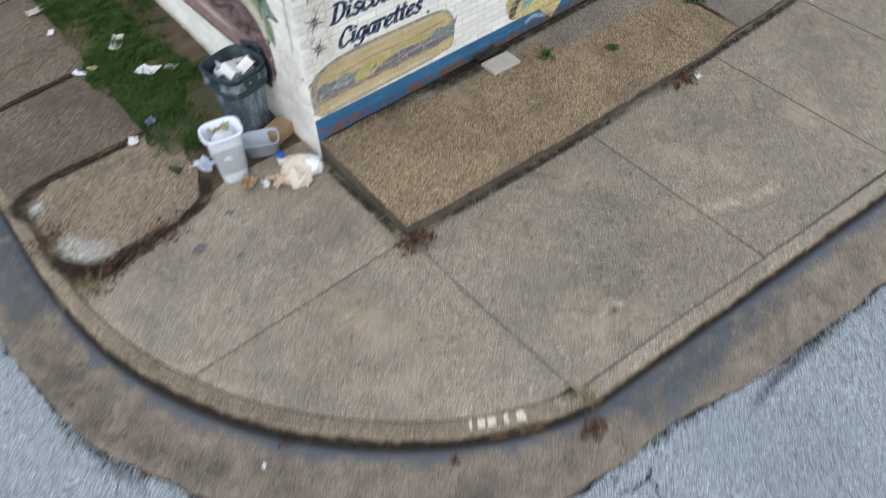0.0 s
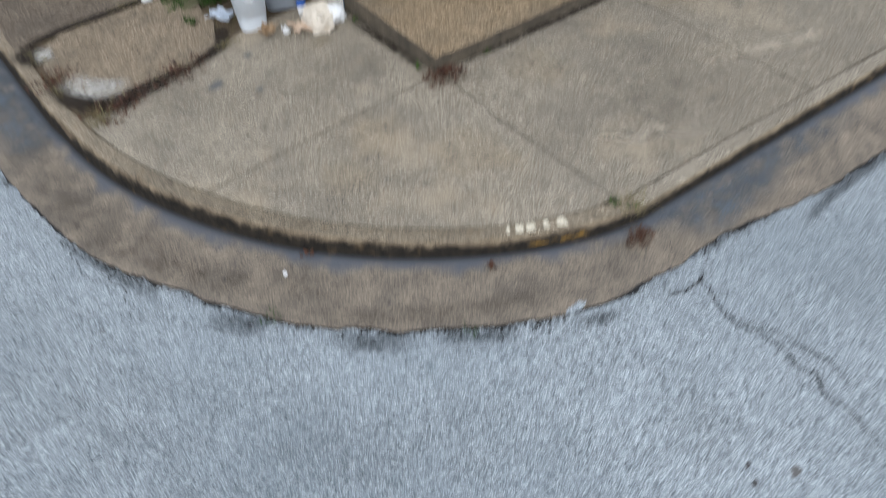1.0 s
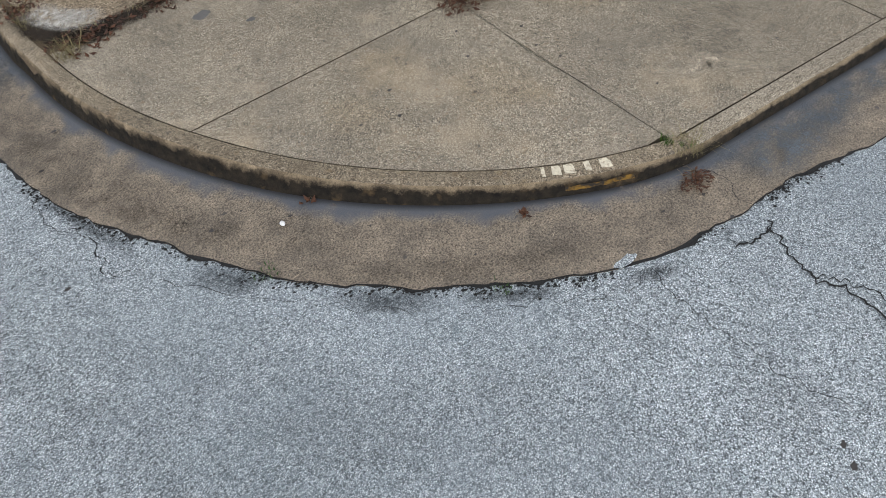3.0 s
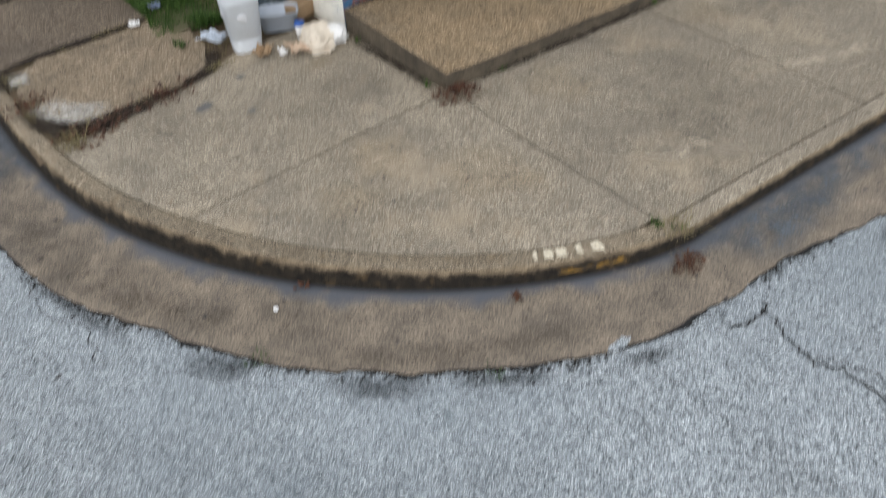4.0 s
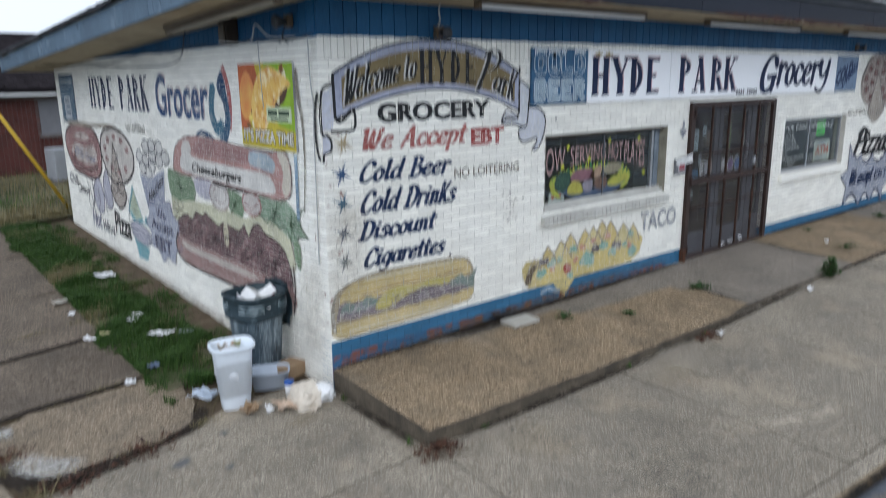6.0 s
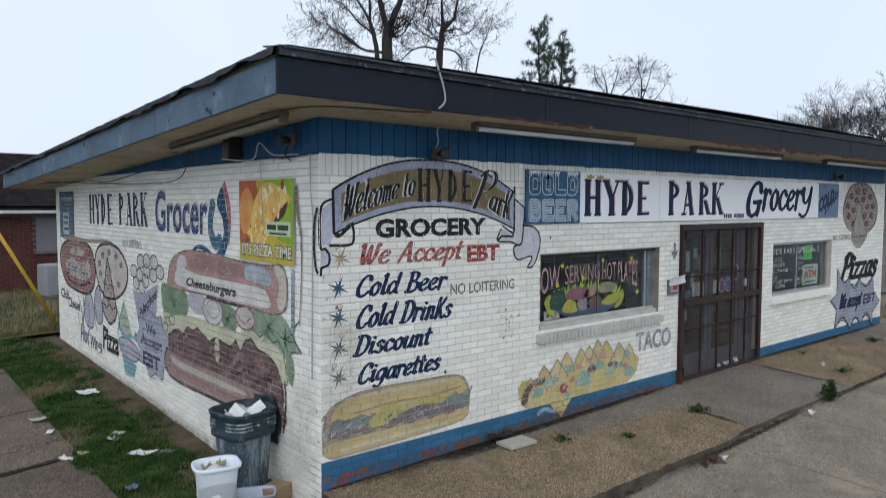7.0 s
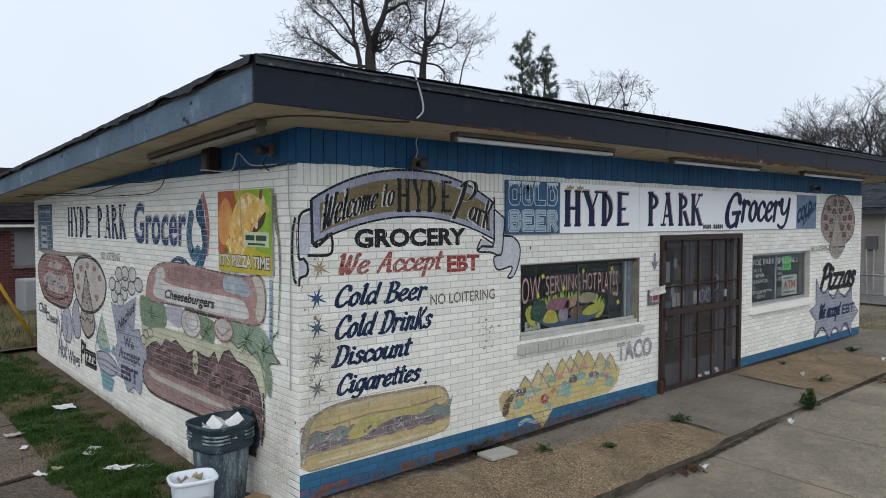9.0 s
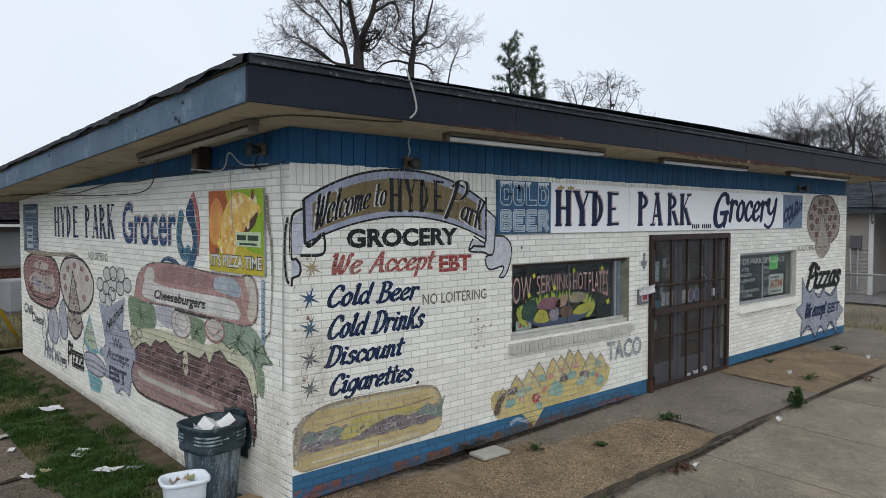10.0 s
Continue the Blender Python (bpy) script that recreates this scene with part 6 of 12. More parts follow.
front_paint("burst_outline", [q for a, c in (((11.42, 1.21), (11.85, 1.20)), ((11.90, 1.06), (12.39, 1.16)), ((12.45, 1.05), (13.08, 1.14))) for q in stroke(curve([a, ((a[0] + c[0]) / 2, min(a[1], c[1]) - 0.10), c]), 0.03)]
            + [q for a, c in (((13.12, 0.11), (12.53, 0.23)), ((12.48, 0.20), (11.96, 0.17)), ((11.96, 0.17), (11.22, 0.26))) for q in stroke(curve([a, ((a[0] + c[0]) / 2, max(a[1], c[1]) + 0.17), c]), 0.035)], (0.04, 0.045, 0.08), 0.25, "dark scalloped brush line")
front_paint("brush_lettering", brush_text("We accept", 11.40, 12.54, 0.60, 0.88, 0.4, 0.085), NAVY, 0.2, "navy words We accept")
front_paint("lettering", text("EBT", 12.58, 13.28, 0.60, 0.80, 0.1, 0.03), NAVY, 0.2, "navy letters EBT")
front_paint("lettering", text("NO LOITERING", 11.0, 11.82, 1.93, 2.04, 0, 0.01), (0.25, 0.22, 0.18), 0.5, "stencilled words NO LOITERING")
front_paint("bullet_mark", [ell(1.46, 0.875, 0.016, 0.02, 10), ell(3.05, 2.21, 0.012, 0.02, 8)], BLACK, 0.0, "small dark hole")
_rng = random.Random(9)
for _k in range(34):
    _x, _z = _rng.gauss(2.32, 0.06), _rng.choice((1.36, 1.17, 1.27)) + _rng.gauss(0, 0.05)
    _r = 0.004 + 0.012 * _rng.random() ** 2
    front_paint("scuff", [ell(_x, _z, _r * 1.3, _r, 9)], (0.30, 0.26, 0.21) if _k % 3 else (0.48, 0.45, 0.39), 0.3, "grey scuff where a fixture hung")
    LAYER[0] -= 1
LAYER[0] += 1

# side wall (u runs towards the corner)
side_paint("slab_lettering", joined(slab_text("HYDE", -7.56, -6.16, 2.26, 2.745, 0.32), slab_text("PARK", -5.90, -4.56, 2.27, 2.75, 0.32)), NAVY, 0.25, "navy slab-serif words HYDE PARK")
_gro = text("Grocer", -4.27, -2.50, 2.22, 2.76, 0.05, 0.022)
side_paint("lettering_shadow", moved(_gro, 0.03, 0.022), (0.64, 0.50, 0.47), 0.9, "faded red letter shadow")
side_paint("lettering", _gro, (0.025, 0.07, 0.18), 0.3, "blue brushed word Grocery")
side_paint("lettering_shadow", stroke(curve([(-2.04, 2.82), (-1.93, 2.62), (-1.90, 2.40), (-1.95, 2.15)]), 0.09), (0.45, 0.13, 0.12), 0.5)
side_paint("long_letter", stroke(curve([(-2.33, 2.62), (-2.41, 2.42), (-2.40, 2.26), (-2.28, 2.14), (-2.14, 2.20)]), 0.15), (0.05, 0.16, 0.24), 0.5, "worn blue-green letter y")
side_paint("long_letter", [loop([(-2.22, 2.62), (-2.12, 2.76), (-2.04, 2.74), (-1.99, 2.58), (-2.06, 2.46), (-2.16, 2.50)])] + [], (0.022, 0.06, 0.14), 0.35, "navy head of the letter y")
side_paint("long_letter", stroke(curve([(-2.05, 2.54), (-2.0, 2.40), (-1.98, 2.26), (-2.08, 2.08), (-2.26, 1.95)]), 0.14), (0.03, 0.10, 0.19), 0.4, "navy stem of the letter y")
side_paint("long_letter", stroke(curve([(-2.24, 1.94), (-2.42, 2.0), (-2.60, 2.07), (-2.82, 2.08), (-3.0, 2.0), (-3.04, 1.92)]), 0.10, True), (0.03, 0.09, 0.18), 0.5, "tapering tail of the letter y")
side_paint("lettering", text("NO LOITERING", -5.74, -4.87, 1.955, 2.07, 0, 0.01), (0.22, 0.20, 0.17), 0.5, "stencilled words NO LOITERING")
# painted panel at the back end
side_paint("painted_can", [[(-9.58, 1.96), (-8.62, 1.96), (-8.62, 2.78), (-9.58, 2.78)]], (0.10, 0.17, 0.24), 0.35, "painted dark blue soda can")
side_paint("painted_can", [[(-9.40, 2.02), (-8.95, 2.02), (-8.95, 2.42), (-9.40, 2.42)], [(-9.5, 2.66), (-8.7, 2.66), (-8.7, 2.70), (-9.5, 2.70)]], (0.55, 0.58, 0.60), 0.4)
side_paint("painted_can", stroke([(-9.62, 1.95), (-9.62, 2.79), (-8.60, 2.79), (-8.60, 1.95)], 0.05) + [[(-9.35, 2.10 + 0.11 * k), (-9.0, 2.10 + 0.11 * k), (-9.0, 2.15 + 0.11 * k), (-9.35, 2.15 + 0.11 * k)] for k in range(3)], (0.04, 0.07, 0.12), 0.3)
# chili hot dog
side_paint("painted_hot_dog", [loop([(-9.70, 1.5), (-9.55, 1.78), (-9.0, 1.92), (-8.2, 1.93), (-7.55, 1.85), (-7.28, 1.55), (-7.4, 1.2), (-7.85, 1.03), (-8.6, 1.04), (-9.3, 1.13)])], ROSE, 0.4, "painted chili cheese dog")
side_paint("painted_sauce", [loop([(-9.3, 1.45), (-8.9, 1.6), (-8.3, 1.56), (-7.7, 1.6), (-7.6, 1.35), (-8.2, 1.25), (-9.0, 1.3)]), loop([(-9.1, 1.72), (-8.6, 1.8), (-8.0, 1.78), (-8.1, 1.68), (-8.7, 1.68)])], (0.55, 0.47, 0.42), 0.4, "pale onions")
side_paint("painted_sauce", joined(text("Chili", -9.05, -8.45, 1.36, 1.52, 0.2, 0.02), text("Cheese", -8.35, -7.7, 1.33, 1.45, 0.2, 0.02)), (0.28, 0.32, 0.42), 0.35)
side_paint("hot_dog_outline", ring(loop([(-9.70, 1.5), (-9.55, 1.78), (-9.0, 1.92), (-8.2, 1.93), (-7.55, 1.85), (-7.28, 1.55), (-7.4, 1.2), (-7.85, 1.03), (-8.6, 1.04), (-9.3, 1.13)]), 0.05) + stroke(curve([(-9.4, 1.35), (-9.0, 1.18), (-8.3, 1.14), (-7.6, 1.25)]), 0.04), (0.05, 0.04, 0.04), 0.3, "dark outline")
side_paint("smoke_stain", [loop([(-9.5, 1.95), (-8.8, 2.0), (-7.8, 1.99), (-6.6, 2.02), (-6.3, 1.97), (-7.6, 1.93), (-8.8, 1.91)])], (0.34, 0.29, 0.22), 0.6, "brown overspray")
# pizza
_pz = [(-7.28, 1.62), (-7.05, 1.88), (-6.5, 1.96), (-5.95, 1.90), (-5.55, 1.66), (-5.6, 1.38), (-5.95, 1.18), (-6.35, 1.1), (-6.75, 1.1), (-7.1, 1.3)]
side_paint("painted_pizza", [loop(_pz)], (0.62, 0.57, 0.51), 0.6, "painted round pizza")
side_paint("painted_slice", [[(-6.55, 1.72), (-6.9, 0.98), (-6.1, 0.98)], loop([(-6.9, 1.0), (-6.85, 0.85), (-6.5, 0.69), (-6.15, 0.83), (-6.1, 1.0), (-6.5, 1.05)])], (0.44, 0.38, 0.33), 0.4, "painted pizza slice")
side_paint("painted_topping", [ell(-6.4 + 0.62 * math.cos(a), 1.56 + 0.27 * math.sin(a), 0.10, 0.055, 10) for a in [0.4 + 0.63 * k for k in range(9)]], (0.34, 0.20, 0.19), 0.35, "dull red toppings")
side_paint("pizza_outline", ring(loop(_pz), 0.05) + stroke([(-6.55, 1.74), (-6.9, 0.95)], 0.04) + stroke([(-6.55, 1.74), (-6.1, 0.95)], 0.04) + stroke(curve([(-6.9, 0.97), (-6.8, 0.8), (-6.5, 0.69), (-6.2, 0.8), (-6.1, 0.97)]), 0.045)
           + stroke(curve([(-6.85, 1.0), (-6.65, 0.93), (-6.5, 1.0), (-6.35, 0.93), (-6.15, 1.0)]), 0.03) + [q for k in range(6) for q in ring(ell(-6.52 + 0.12 * (k % 2), 1.08 + 0.09 * k, 0.055, 0.035, 8), 0.02)], (0.055, 0.045, 0.05), 0.3)
# wings and small figures
side_paint("painted_wing", [loop([(-7.35, 1.05), (-7.1, 1.25), (-6.95, 1.0), (-6.9, 0.7), (-7.15, 0.6), (-7.35, 0.75)]), loop([(-7.95, 0.95), (-7.6, 1.05), (-7.4, 0.75), (-7.55, 0.48), (-7.9, 0.5), (-8.05, 0.7)])], (0.52, 0.51, 0.58), 0.5, "pale lavender painted wings")
side_paint("wing_outline", ring(loop([(-7.35, 1.05), (-7.1, 1.25), (-6.95, 1.0), (-6.9, 0.7), (-7.15, 0.6), (-7.35, 0.75)]), 0.03) + ring(loop([(-7.95, 0.95), (-7.6, 1.05), (-7.4, 0.75), (-7.55, 0.48), (-7.9, 0.5), (-8.05, 0.7)]), 0.03)
           + stroke(curve([(-8.3, 0.85), (-8.2, 0.6), (-8.25, 0.3)]), 0.03) + stroke(curve([(-8.1, 1.1), (-8.05, 0.8), (-8.15, 0.5), (-8.0, 0.3)]), 0.03), (0.11, 0.10, 0.14), 0.4)
side_paint("lettering", joined(text("Chili", -9.72, -9.1, 0.80, 0.98, 0.1, 0.02), text("Cheese", -9.15, -8.35, 0.68, 0.86, 0.1, 0.02)), (0.06, 0.06, 0.08), 0.3, "black words Chili Cheese")
side_paint("lettering", text("Hot", -8.35, -7.75, 0.14, 0.46, 0.2, 0.035), (0.20, 0.20, 0.27), 0.35, "grey word Hot")
side_paint("lettering", text("Wings", -7.68, -6.98, 0.06, 0.36, 0.2, 0.02), (0.06, 0.06, 0.09), 0.3, "black word Wings")
side_paint("lettering", text("Pizza", -6.92, -6.05, 0.22, 0.62, 0.1, 0.035), BLACK, 0.25, "black word Pizza")
# sandwich in teal wrapper
side_paint("painted_wrapper", [[(-5.75, 1.15), (-5.35, 0.62), (-5.75, 0.52), (-6.08, 0.72)], [(-5.95, 0.40), (-5.2, 0.22), (-5.35, 0.03), (-5.75, 0.02)], [(-5.35, 0.62), (-5.10, 0.58), (-5.22, 0.74)]], TEAL, 0.4, "teal painted wrapper")
side_paint("painted_wrapper", [[(-5.72, 1.08), (-5.42, 0.68), (-5.72, 0.62), (-5.98, 0.76)]], (0.52, 0.58, 0.42), 0.4, "pale label on the wrapper")
side_paint("lettering", joined(text("Chicken", -5.93, -5.55, 0.84, 0.92, 0.1, 0.01), text("Tenders", -5.9, -5.52, 0.72, 0.79, 0.1, 0.01)), (0.12, 0.16, 0.12), 0.3)
side_paint("painted_sandwich", [loop([(-6.02, 0.52), (-5.6, 0.58), (-5.15, 0.5), (-5.08, 0.36), (-5.4, 0.27), (-5.9, 0.33)])], (0.50, 0.48, 0.55), 0.45, "pale lavender sandwich")
side_paint("sandwich_outline", ring(loop([(-6.02, 0.52), (-5.6, 0.58), (-5.15, 0.5), (-5.08, 0.36), (-5.4, 0.27), (-5.9, 0.33)]), 0.025) + stroke(curve([(-6.0, 0.44), (-5.6, 0.46), (-5.1, 0.42)]), 0.03) + stroke(curve([(-5.95, 0.38), (-5.5, 0.37), (-5.1, 0.36)]), 0.02), (0.16, 0.17, 0.22), 0.4)
# nachos
_nb = [(-5.22, 1.62), (-4.92, 1.78), (-4.66, 1.66), (-4.66, 1.80), (-4.36, 1.80), (-4.12, 1.68), (-4.98, 1.58), (-4.40, 1.62), (-4.72, 1.52), (-5.12, 1.46), (-4.88, 1.42)]
side_paint("painted_nacho", [ell(x, z, 0.15, 0.095, 16) for x, z in _nb], (0.70, 0.68, 0.63), 0.5, "painted heap of nachos")
side_paint("nacho_outline", [q for x, z in _nb for q in ring(ell(x, z, 0.15, 0.095, 14), 0.022)], (0.09, 0.09, 0.11), 0.45, "black outlines")
side_paint("nacho_tray", [[(-5.30, 1.36), (-4.88, 1.32), (-4.22, 1.52), (-4.33, 1.02), (-5.06, 0.88)]], (0.36, 0.38, 0.46), 0.5, "slate-blue nacho tray")
side_paint("lettering", text("Nachos", -5.0, -4.28, 0.95, 1.10, 0.2, 0.03, 0.38), BLACK, 0.2, "black word Nachos")
_bu = []
for _k in range(18):
    _a = 2 * math.pi * _k / 18
    _r = 1.0 if _k % 2 else 0.78
    _bu.append((-4.48 + 0.74 * _r * math.cos(_a), 0.66 + 0.50 * _r * math.sin(_a)))
side_paint("starburst", [_bu], (0.40, 0.42, 0.50), 0.6, "slate-blue starburst")
side_paint("lettering", joined(text("We", -4.75, -4.35, 0.78, 0.94, 0.1, 0.03), text("Accept", -5.0, -4.1, 0.56, 0.76, 0.1, 0.03), text("EBT", -4.9, -4.2, 0.32, 0.52, 0, 0.045)), (0.06, 0.06, 0.11), 0.3, "dark words We Accept EBT")
# cheeseburger
_top_bun = loop([(-3.80, 1.52), (-3.80, 1.69), (-3.69, 1.86), (-3.42, 1.98), (-3.0, 2.03), (-2.45, 2.03), (-1.7, 1.99), (-1.03, 1.98), (-0.72, 2.0), (-0.61, 1.90), (-0.59, 1.74), (-0.64, 1.58), (-0.85, 1.51), (-1.43, 1.51), (-2.57, 1.53), (-3.3, 1.52)])
side_paint("painted_burger", [_top_bun], (0.47, 0.27, 0.24), 0.5, "painted cheeseburger")
side_paint("painted_bun", [loop([(-0.86, 1.98), (-0.70, 1.97), (-0.62, 1.86), (-0.62, 1.66), (-0.72, 1.56), (-0.80, 1.62), (-0.76, 1.80)])], (0.66, 0.60, 0.49), 0.5, "cream edge of the bun")
side_paint("painted_bun", [loop([(-3.56, 1.60), (-3.52, 1.76), (-3.34, 1.84), (-3.14, 1.78), (-2.64, 1.755), (-1.71, 1.745), (-1.16, 1.74), (-0.98, 1.67), (-0.98, 1.56), (-1.43, 1.535), (-2.57, 1.545), (-3.19, 1.555)])], (0.76, 0.73, 0.67), 0.3, "white label across the bun")
side_paint("painted_bun", [loop([(-3.50, 1.80), (-3.42, 1.93), (-3.22, 1.95), (-3.16, 1.84), (-3.30, 1.80)])], (0.70, 0.66, 0.60), 0.5, "pale patch on the bun")
side_paint("painted_bun", [loop([(-3.06, 1.82), (-3.02, 1.95), (-2.63, 2.0), (-2.07, 1.98), (-1.58, 1.93), (-1.54, 1.82), (-2.0, 1.80), (-2.64, 1.81)])], (0.34, 0.19, 0.18), 0.5, "brown-red bun shading")
side_paint("painted_bun", [loop([(-1.49, 1.94), (-1.16, 1.96), (-0.94, 1.89), (-0.97, 1.78), (-1.29, 1.79), (-1.51, 1.82)])], (0.42, 0.50, 0.55), 0.7, "pale blue dab")
side_paint("painted_lettuce", [loop([(-4.04, 1.55), (-3.68, 1.53), (-3.23, 1.50), (-3.12, 1.36), (-3.24, 1.19), (-3.6, 1.13), (-3.97, 1.16), (-4.08, 1.35)])], (0.20, 0.28, 0.17), 0.4, "olive-green lettuce")
side_paint("painted_lettuce", [loop([(-2.20, 1.47), (-1.78, 1.45), (-1.74, 1.29), (-1.87, 1.16), (-2.05, 1.21), (-2.20, 1.33)])], (0.22, 0.31, 0.19), 0.4, "olive-green lettuce")
side_paint("painted_lettuce", [loop([(-1.34, 1.50), (-1.02, 1.51), (-0.73, 1.51), (-0.55, 1.42), (-0.43, 1.27), (-0.32, 1.21), (-0.50, 1.19), (-0.62, 1.10), (-0.9, 1.22), (-1.18, 1.24), (-1.38, 1.31)])], (0.27, 0.36, 0.25), 0.5, "grey-green lettuce")
side_paint("painted_cheese", [[(-4.03, 1.18), (-3.7, 1.16), (-3.2, 1.22), (-2.58, 1.24), (-2.09, 1.23), (-1.75, 1.20), (-1.37, 1.29), (-1.11, 1.26), (-0.9, 1.22), (-0.69, 1.14), (-0.61, 0.87), (-0.72, 0.84), (-0.81, 0.95), (-1.0, 1.02), (-1.5, 1.04), (-2.2, 0.98), (-3.0, 0.98), (-3.77, 0.89), (-4.0, 0.88)]], (0.62, 0.60, 0.42), 0.5, "pale yellow cheese")
side_paint("painted_label", [loop([(-3.12, 1.50), (-2.62, 1.51), (-2.58, 1.34), (-2.8, 1.28), (-3.08, 1.33)])], (0.52, 0.50, 0.56), 0.5, "pale lavender label")
side_paint("painted_onion", [ell(-2.39, 1.37, 0.28, 0.165, 22)], (0.70, 0.66, 0.61), 0.4, "pale onion ring")
side_paint("painted_onion", [ell(-1.53, 1.39, 0.23, 0.125, 22)], (0.66, 0.60, 0.55), 0.4, "pale tomato slice")
side_paint("onion_outline", ring(ell(-2.39, 1.37, 0.28, 0.165, 22), 0.022), (0.30, 0.20, 0.19), 0.4)
side_paint("onion_outline", ring(ell(-2.37, 1.39, 0.18, 0.10, 18), 0.015), (0.36, 0.28, 0.26), 0.5)
side_paint("onion_outline", ring(ell(-1.53, 1.39, 0.23, 0.125, 22), 0.03), (0.36, 0.15, 0.14), 0.4)
side_paint("onion_outline", stroke([(-1.72, 1.40), (-1.56, 1.32), (-1.36, 1.42)], 0.018), (0.34, 0.18, 0.17), 0.4)
_pt = [(-3.86, 0.88), (-3.64, 0.98), (-3.48, 1.01), (-3.33, 0.96), (-3.17, 1.08), (-2.99, 1.06), (-2.84, 1.11), (-2.67, 1.05), (-2.5, 1.0), (-2.3, 1.07), (-2.1, 1.04), (-1.9, 1.03), (-1.76, 1.12), (-1.66, 1.0), (-1.53, 1.15), (-1.39, 1.19), (-1.23, 1.10), (-1.09, 1.09), (-0.95, 1.06), (-0.83, 1.0), (-0.76, 0.91), (-0.71, 0.81), (-0.68, 0.66),
       (-0.72, 0.58), (-0.94, 0.655), (-1.3, 0.655), (-1.74, 0.655), (-2.19, 0.655), (-2.86, 0.65), (-3.52, 0.64), (-3.86, 0.68)]
side_paint("painted_patty", [_pt], (0.165, 0.098, 0.098), 0.3, "dark maroon beef patty")
_rng = random.Random(3)
side_paint("patty_dab", [ell(-3.7 + 2.9 * _rng.random(), 0.70 + 0.27 * _rng.random(), 0.04 + 0.06 * _rng.random(), 0.02 + 0.025 * _rng.random(), 8, 40 * _rng.random()) for _ in range(70)], (0.27, 0.165, 0.16), 0.4, "lighter dabs")
side_paint("patty_outline", stroke(_pt[:23], 0.022), (0.05, 0.035, 0.035), 0.3)
side_paint("painted_cheese", [loop([(-2.33, 1.04), (-2.23, 1.05), (-2.20, 0.88), (-2.27, 0.79), (-2.34, 0.87)])], (0.66, 0.60, 0.42), 0.3)
side_paint("painted_bun", [loop([(-3.90, 0.70), (-3.5, 0.645), (-2.86, 0.65), (-1.74, 0.655), (-0.94, 0.655), (-0.66, 0.60), (-0.72, 0.41), (-1.47, 0.385), (-2.53, 0.35), (-3.09, 0.335), (-3.63, 0.34), (-3.93, 0.42), (-4.0, 0.56)])], (0.36, 0.225, 0.205), 0.5, "rose-brown lower bun")
side_paint("painted_bun", [loop([(-3.78, 0.62), (-3.4, 0.60), (-2.6, 0.60), (-1.8, 0.60), (-1.5, 0.56), (-2.2, 0.53), (-3.0, 0.52), (-3.6, 0.53)])], (0.56, 0.50, 0.44), 0.6, "pale streak on the lower bun")
side_paint("burger_outline", stroke(_top_bun, 0.016), (0.10, 0.07, 0.07), 0.8, "thin dark outline")
side_paint("burger_outline", stroke(curve([(-3.90, 0.72), (-4.0, 0.56), (-3.93, 0.41), (-3.63, 0.33), (-3.09, 0.325), (-2.53, 0.34), (-1.97, 0.355), (-1.47, 0.38), (-1.0, 0.40)]), 0.034), (0.035, 0.03, 0.03), 0.3, "black brushed outline")
side_paint("burger_outline", stroke(curve([(-0.66, 0.88), (-0.645, 0.62), (-0.70, 0.36)]), 0.030), (0.05, 0.035, 0.035), 0.4, "black brushed outline")
side_paint("burger_outline", stroke(curve([(-2.57, 1.51), (-2.0, 1.50), (-1.6, 1.505)]), 0.026), (0.06, 0.05, 0.05), 0.3, "black brushed line under the bun")
_rng = random.Random(12)
_curls = []
for _ in range(90):
    _u = -3.7 + 2.9 * _rng.random()
    _v = 0.70 + 0.27 * _rng.random()
    _curls += stroke(ell(_u, _v, 0.05 + 0.03 * _rng.random(), 0.03 + 0.02 * _rng.random(), 7, 30 * _rng.random(), 20, 200), 0.014)
side_paint("patty_curl", _curls, (0.05, 0.03, 0.032), 0.35, "dark brushed curls")
for _k, (_cu, _cz, _n) in enumerate(((-3.65, 1.34, 7), (-1.97, 1.32, 5), (-1.0, 1.36, 9), (-0.66, 1.28, 7))):
    _lv = []
    for _j in range(_n):
        _a = 6.283 * _j / _n + _rng.random()
        _r = 0.12 + 0.12 * _rng.random()
        _lv += stroke(curve([(_cu, _cz), (_cu + 0.6 * _r * math.cos(_a) + 0.03, _cz + 0.5 * _r * math.sin(_a)), (_cu + 1.3 * _r * math.cos(_a), _cz + _r * math.sin(_a))], 4), 0.022, True)
    side_paint("lettuce_vein", _lv, (0.06, 0.10, 0.05) if _k % 2 else (0.09, 0.13, 0.08), 0.35, "dark leaf lines")
side_paint("lettuce_outline", stroke([(-1.38, 1.31), (-1.18, 1.24), (-1.05, 1.30), (-0.9, 1.22), (-0.78, 1.26), (-0.62, 1.10), (-0.50, 1.19), (-0.32, 1.21), (-0.43, 1.27), (-0.52, 1.40), (-0.36, 1.50)], 0.020), (0.09, 0.13, 0.08), 0.4, "dark jagged leaf outline")
side_paint("lettuce_leaf", [loop([(-0.60, 1.14), (-0.50, 1.12), (-0.48, 0.98), (-0.52, 0.85), (-0.62, 0.98)])], (0.24, 0.33, 0.20), 0.45, "hanging lettuce leaf")
side_paint("cheese_outline", stroke(curve([(-0.69, 1.14), (-0.62, 0.98), (-0.61, 0.86), (-0.72, 0.84)]), 0.014), (0.22, 0.18, 0.12), 0.5)
for _u, _z in ((-3.86, 1.06), (-3.70, 1.10), (-3.95, 0.98)):
    side_paint("cheese_outline", ring(ell(_u, _z, 0.10, 0.06, 12), 0.018), (0.14, 0.13, 0.09), 0.5)
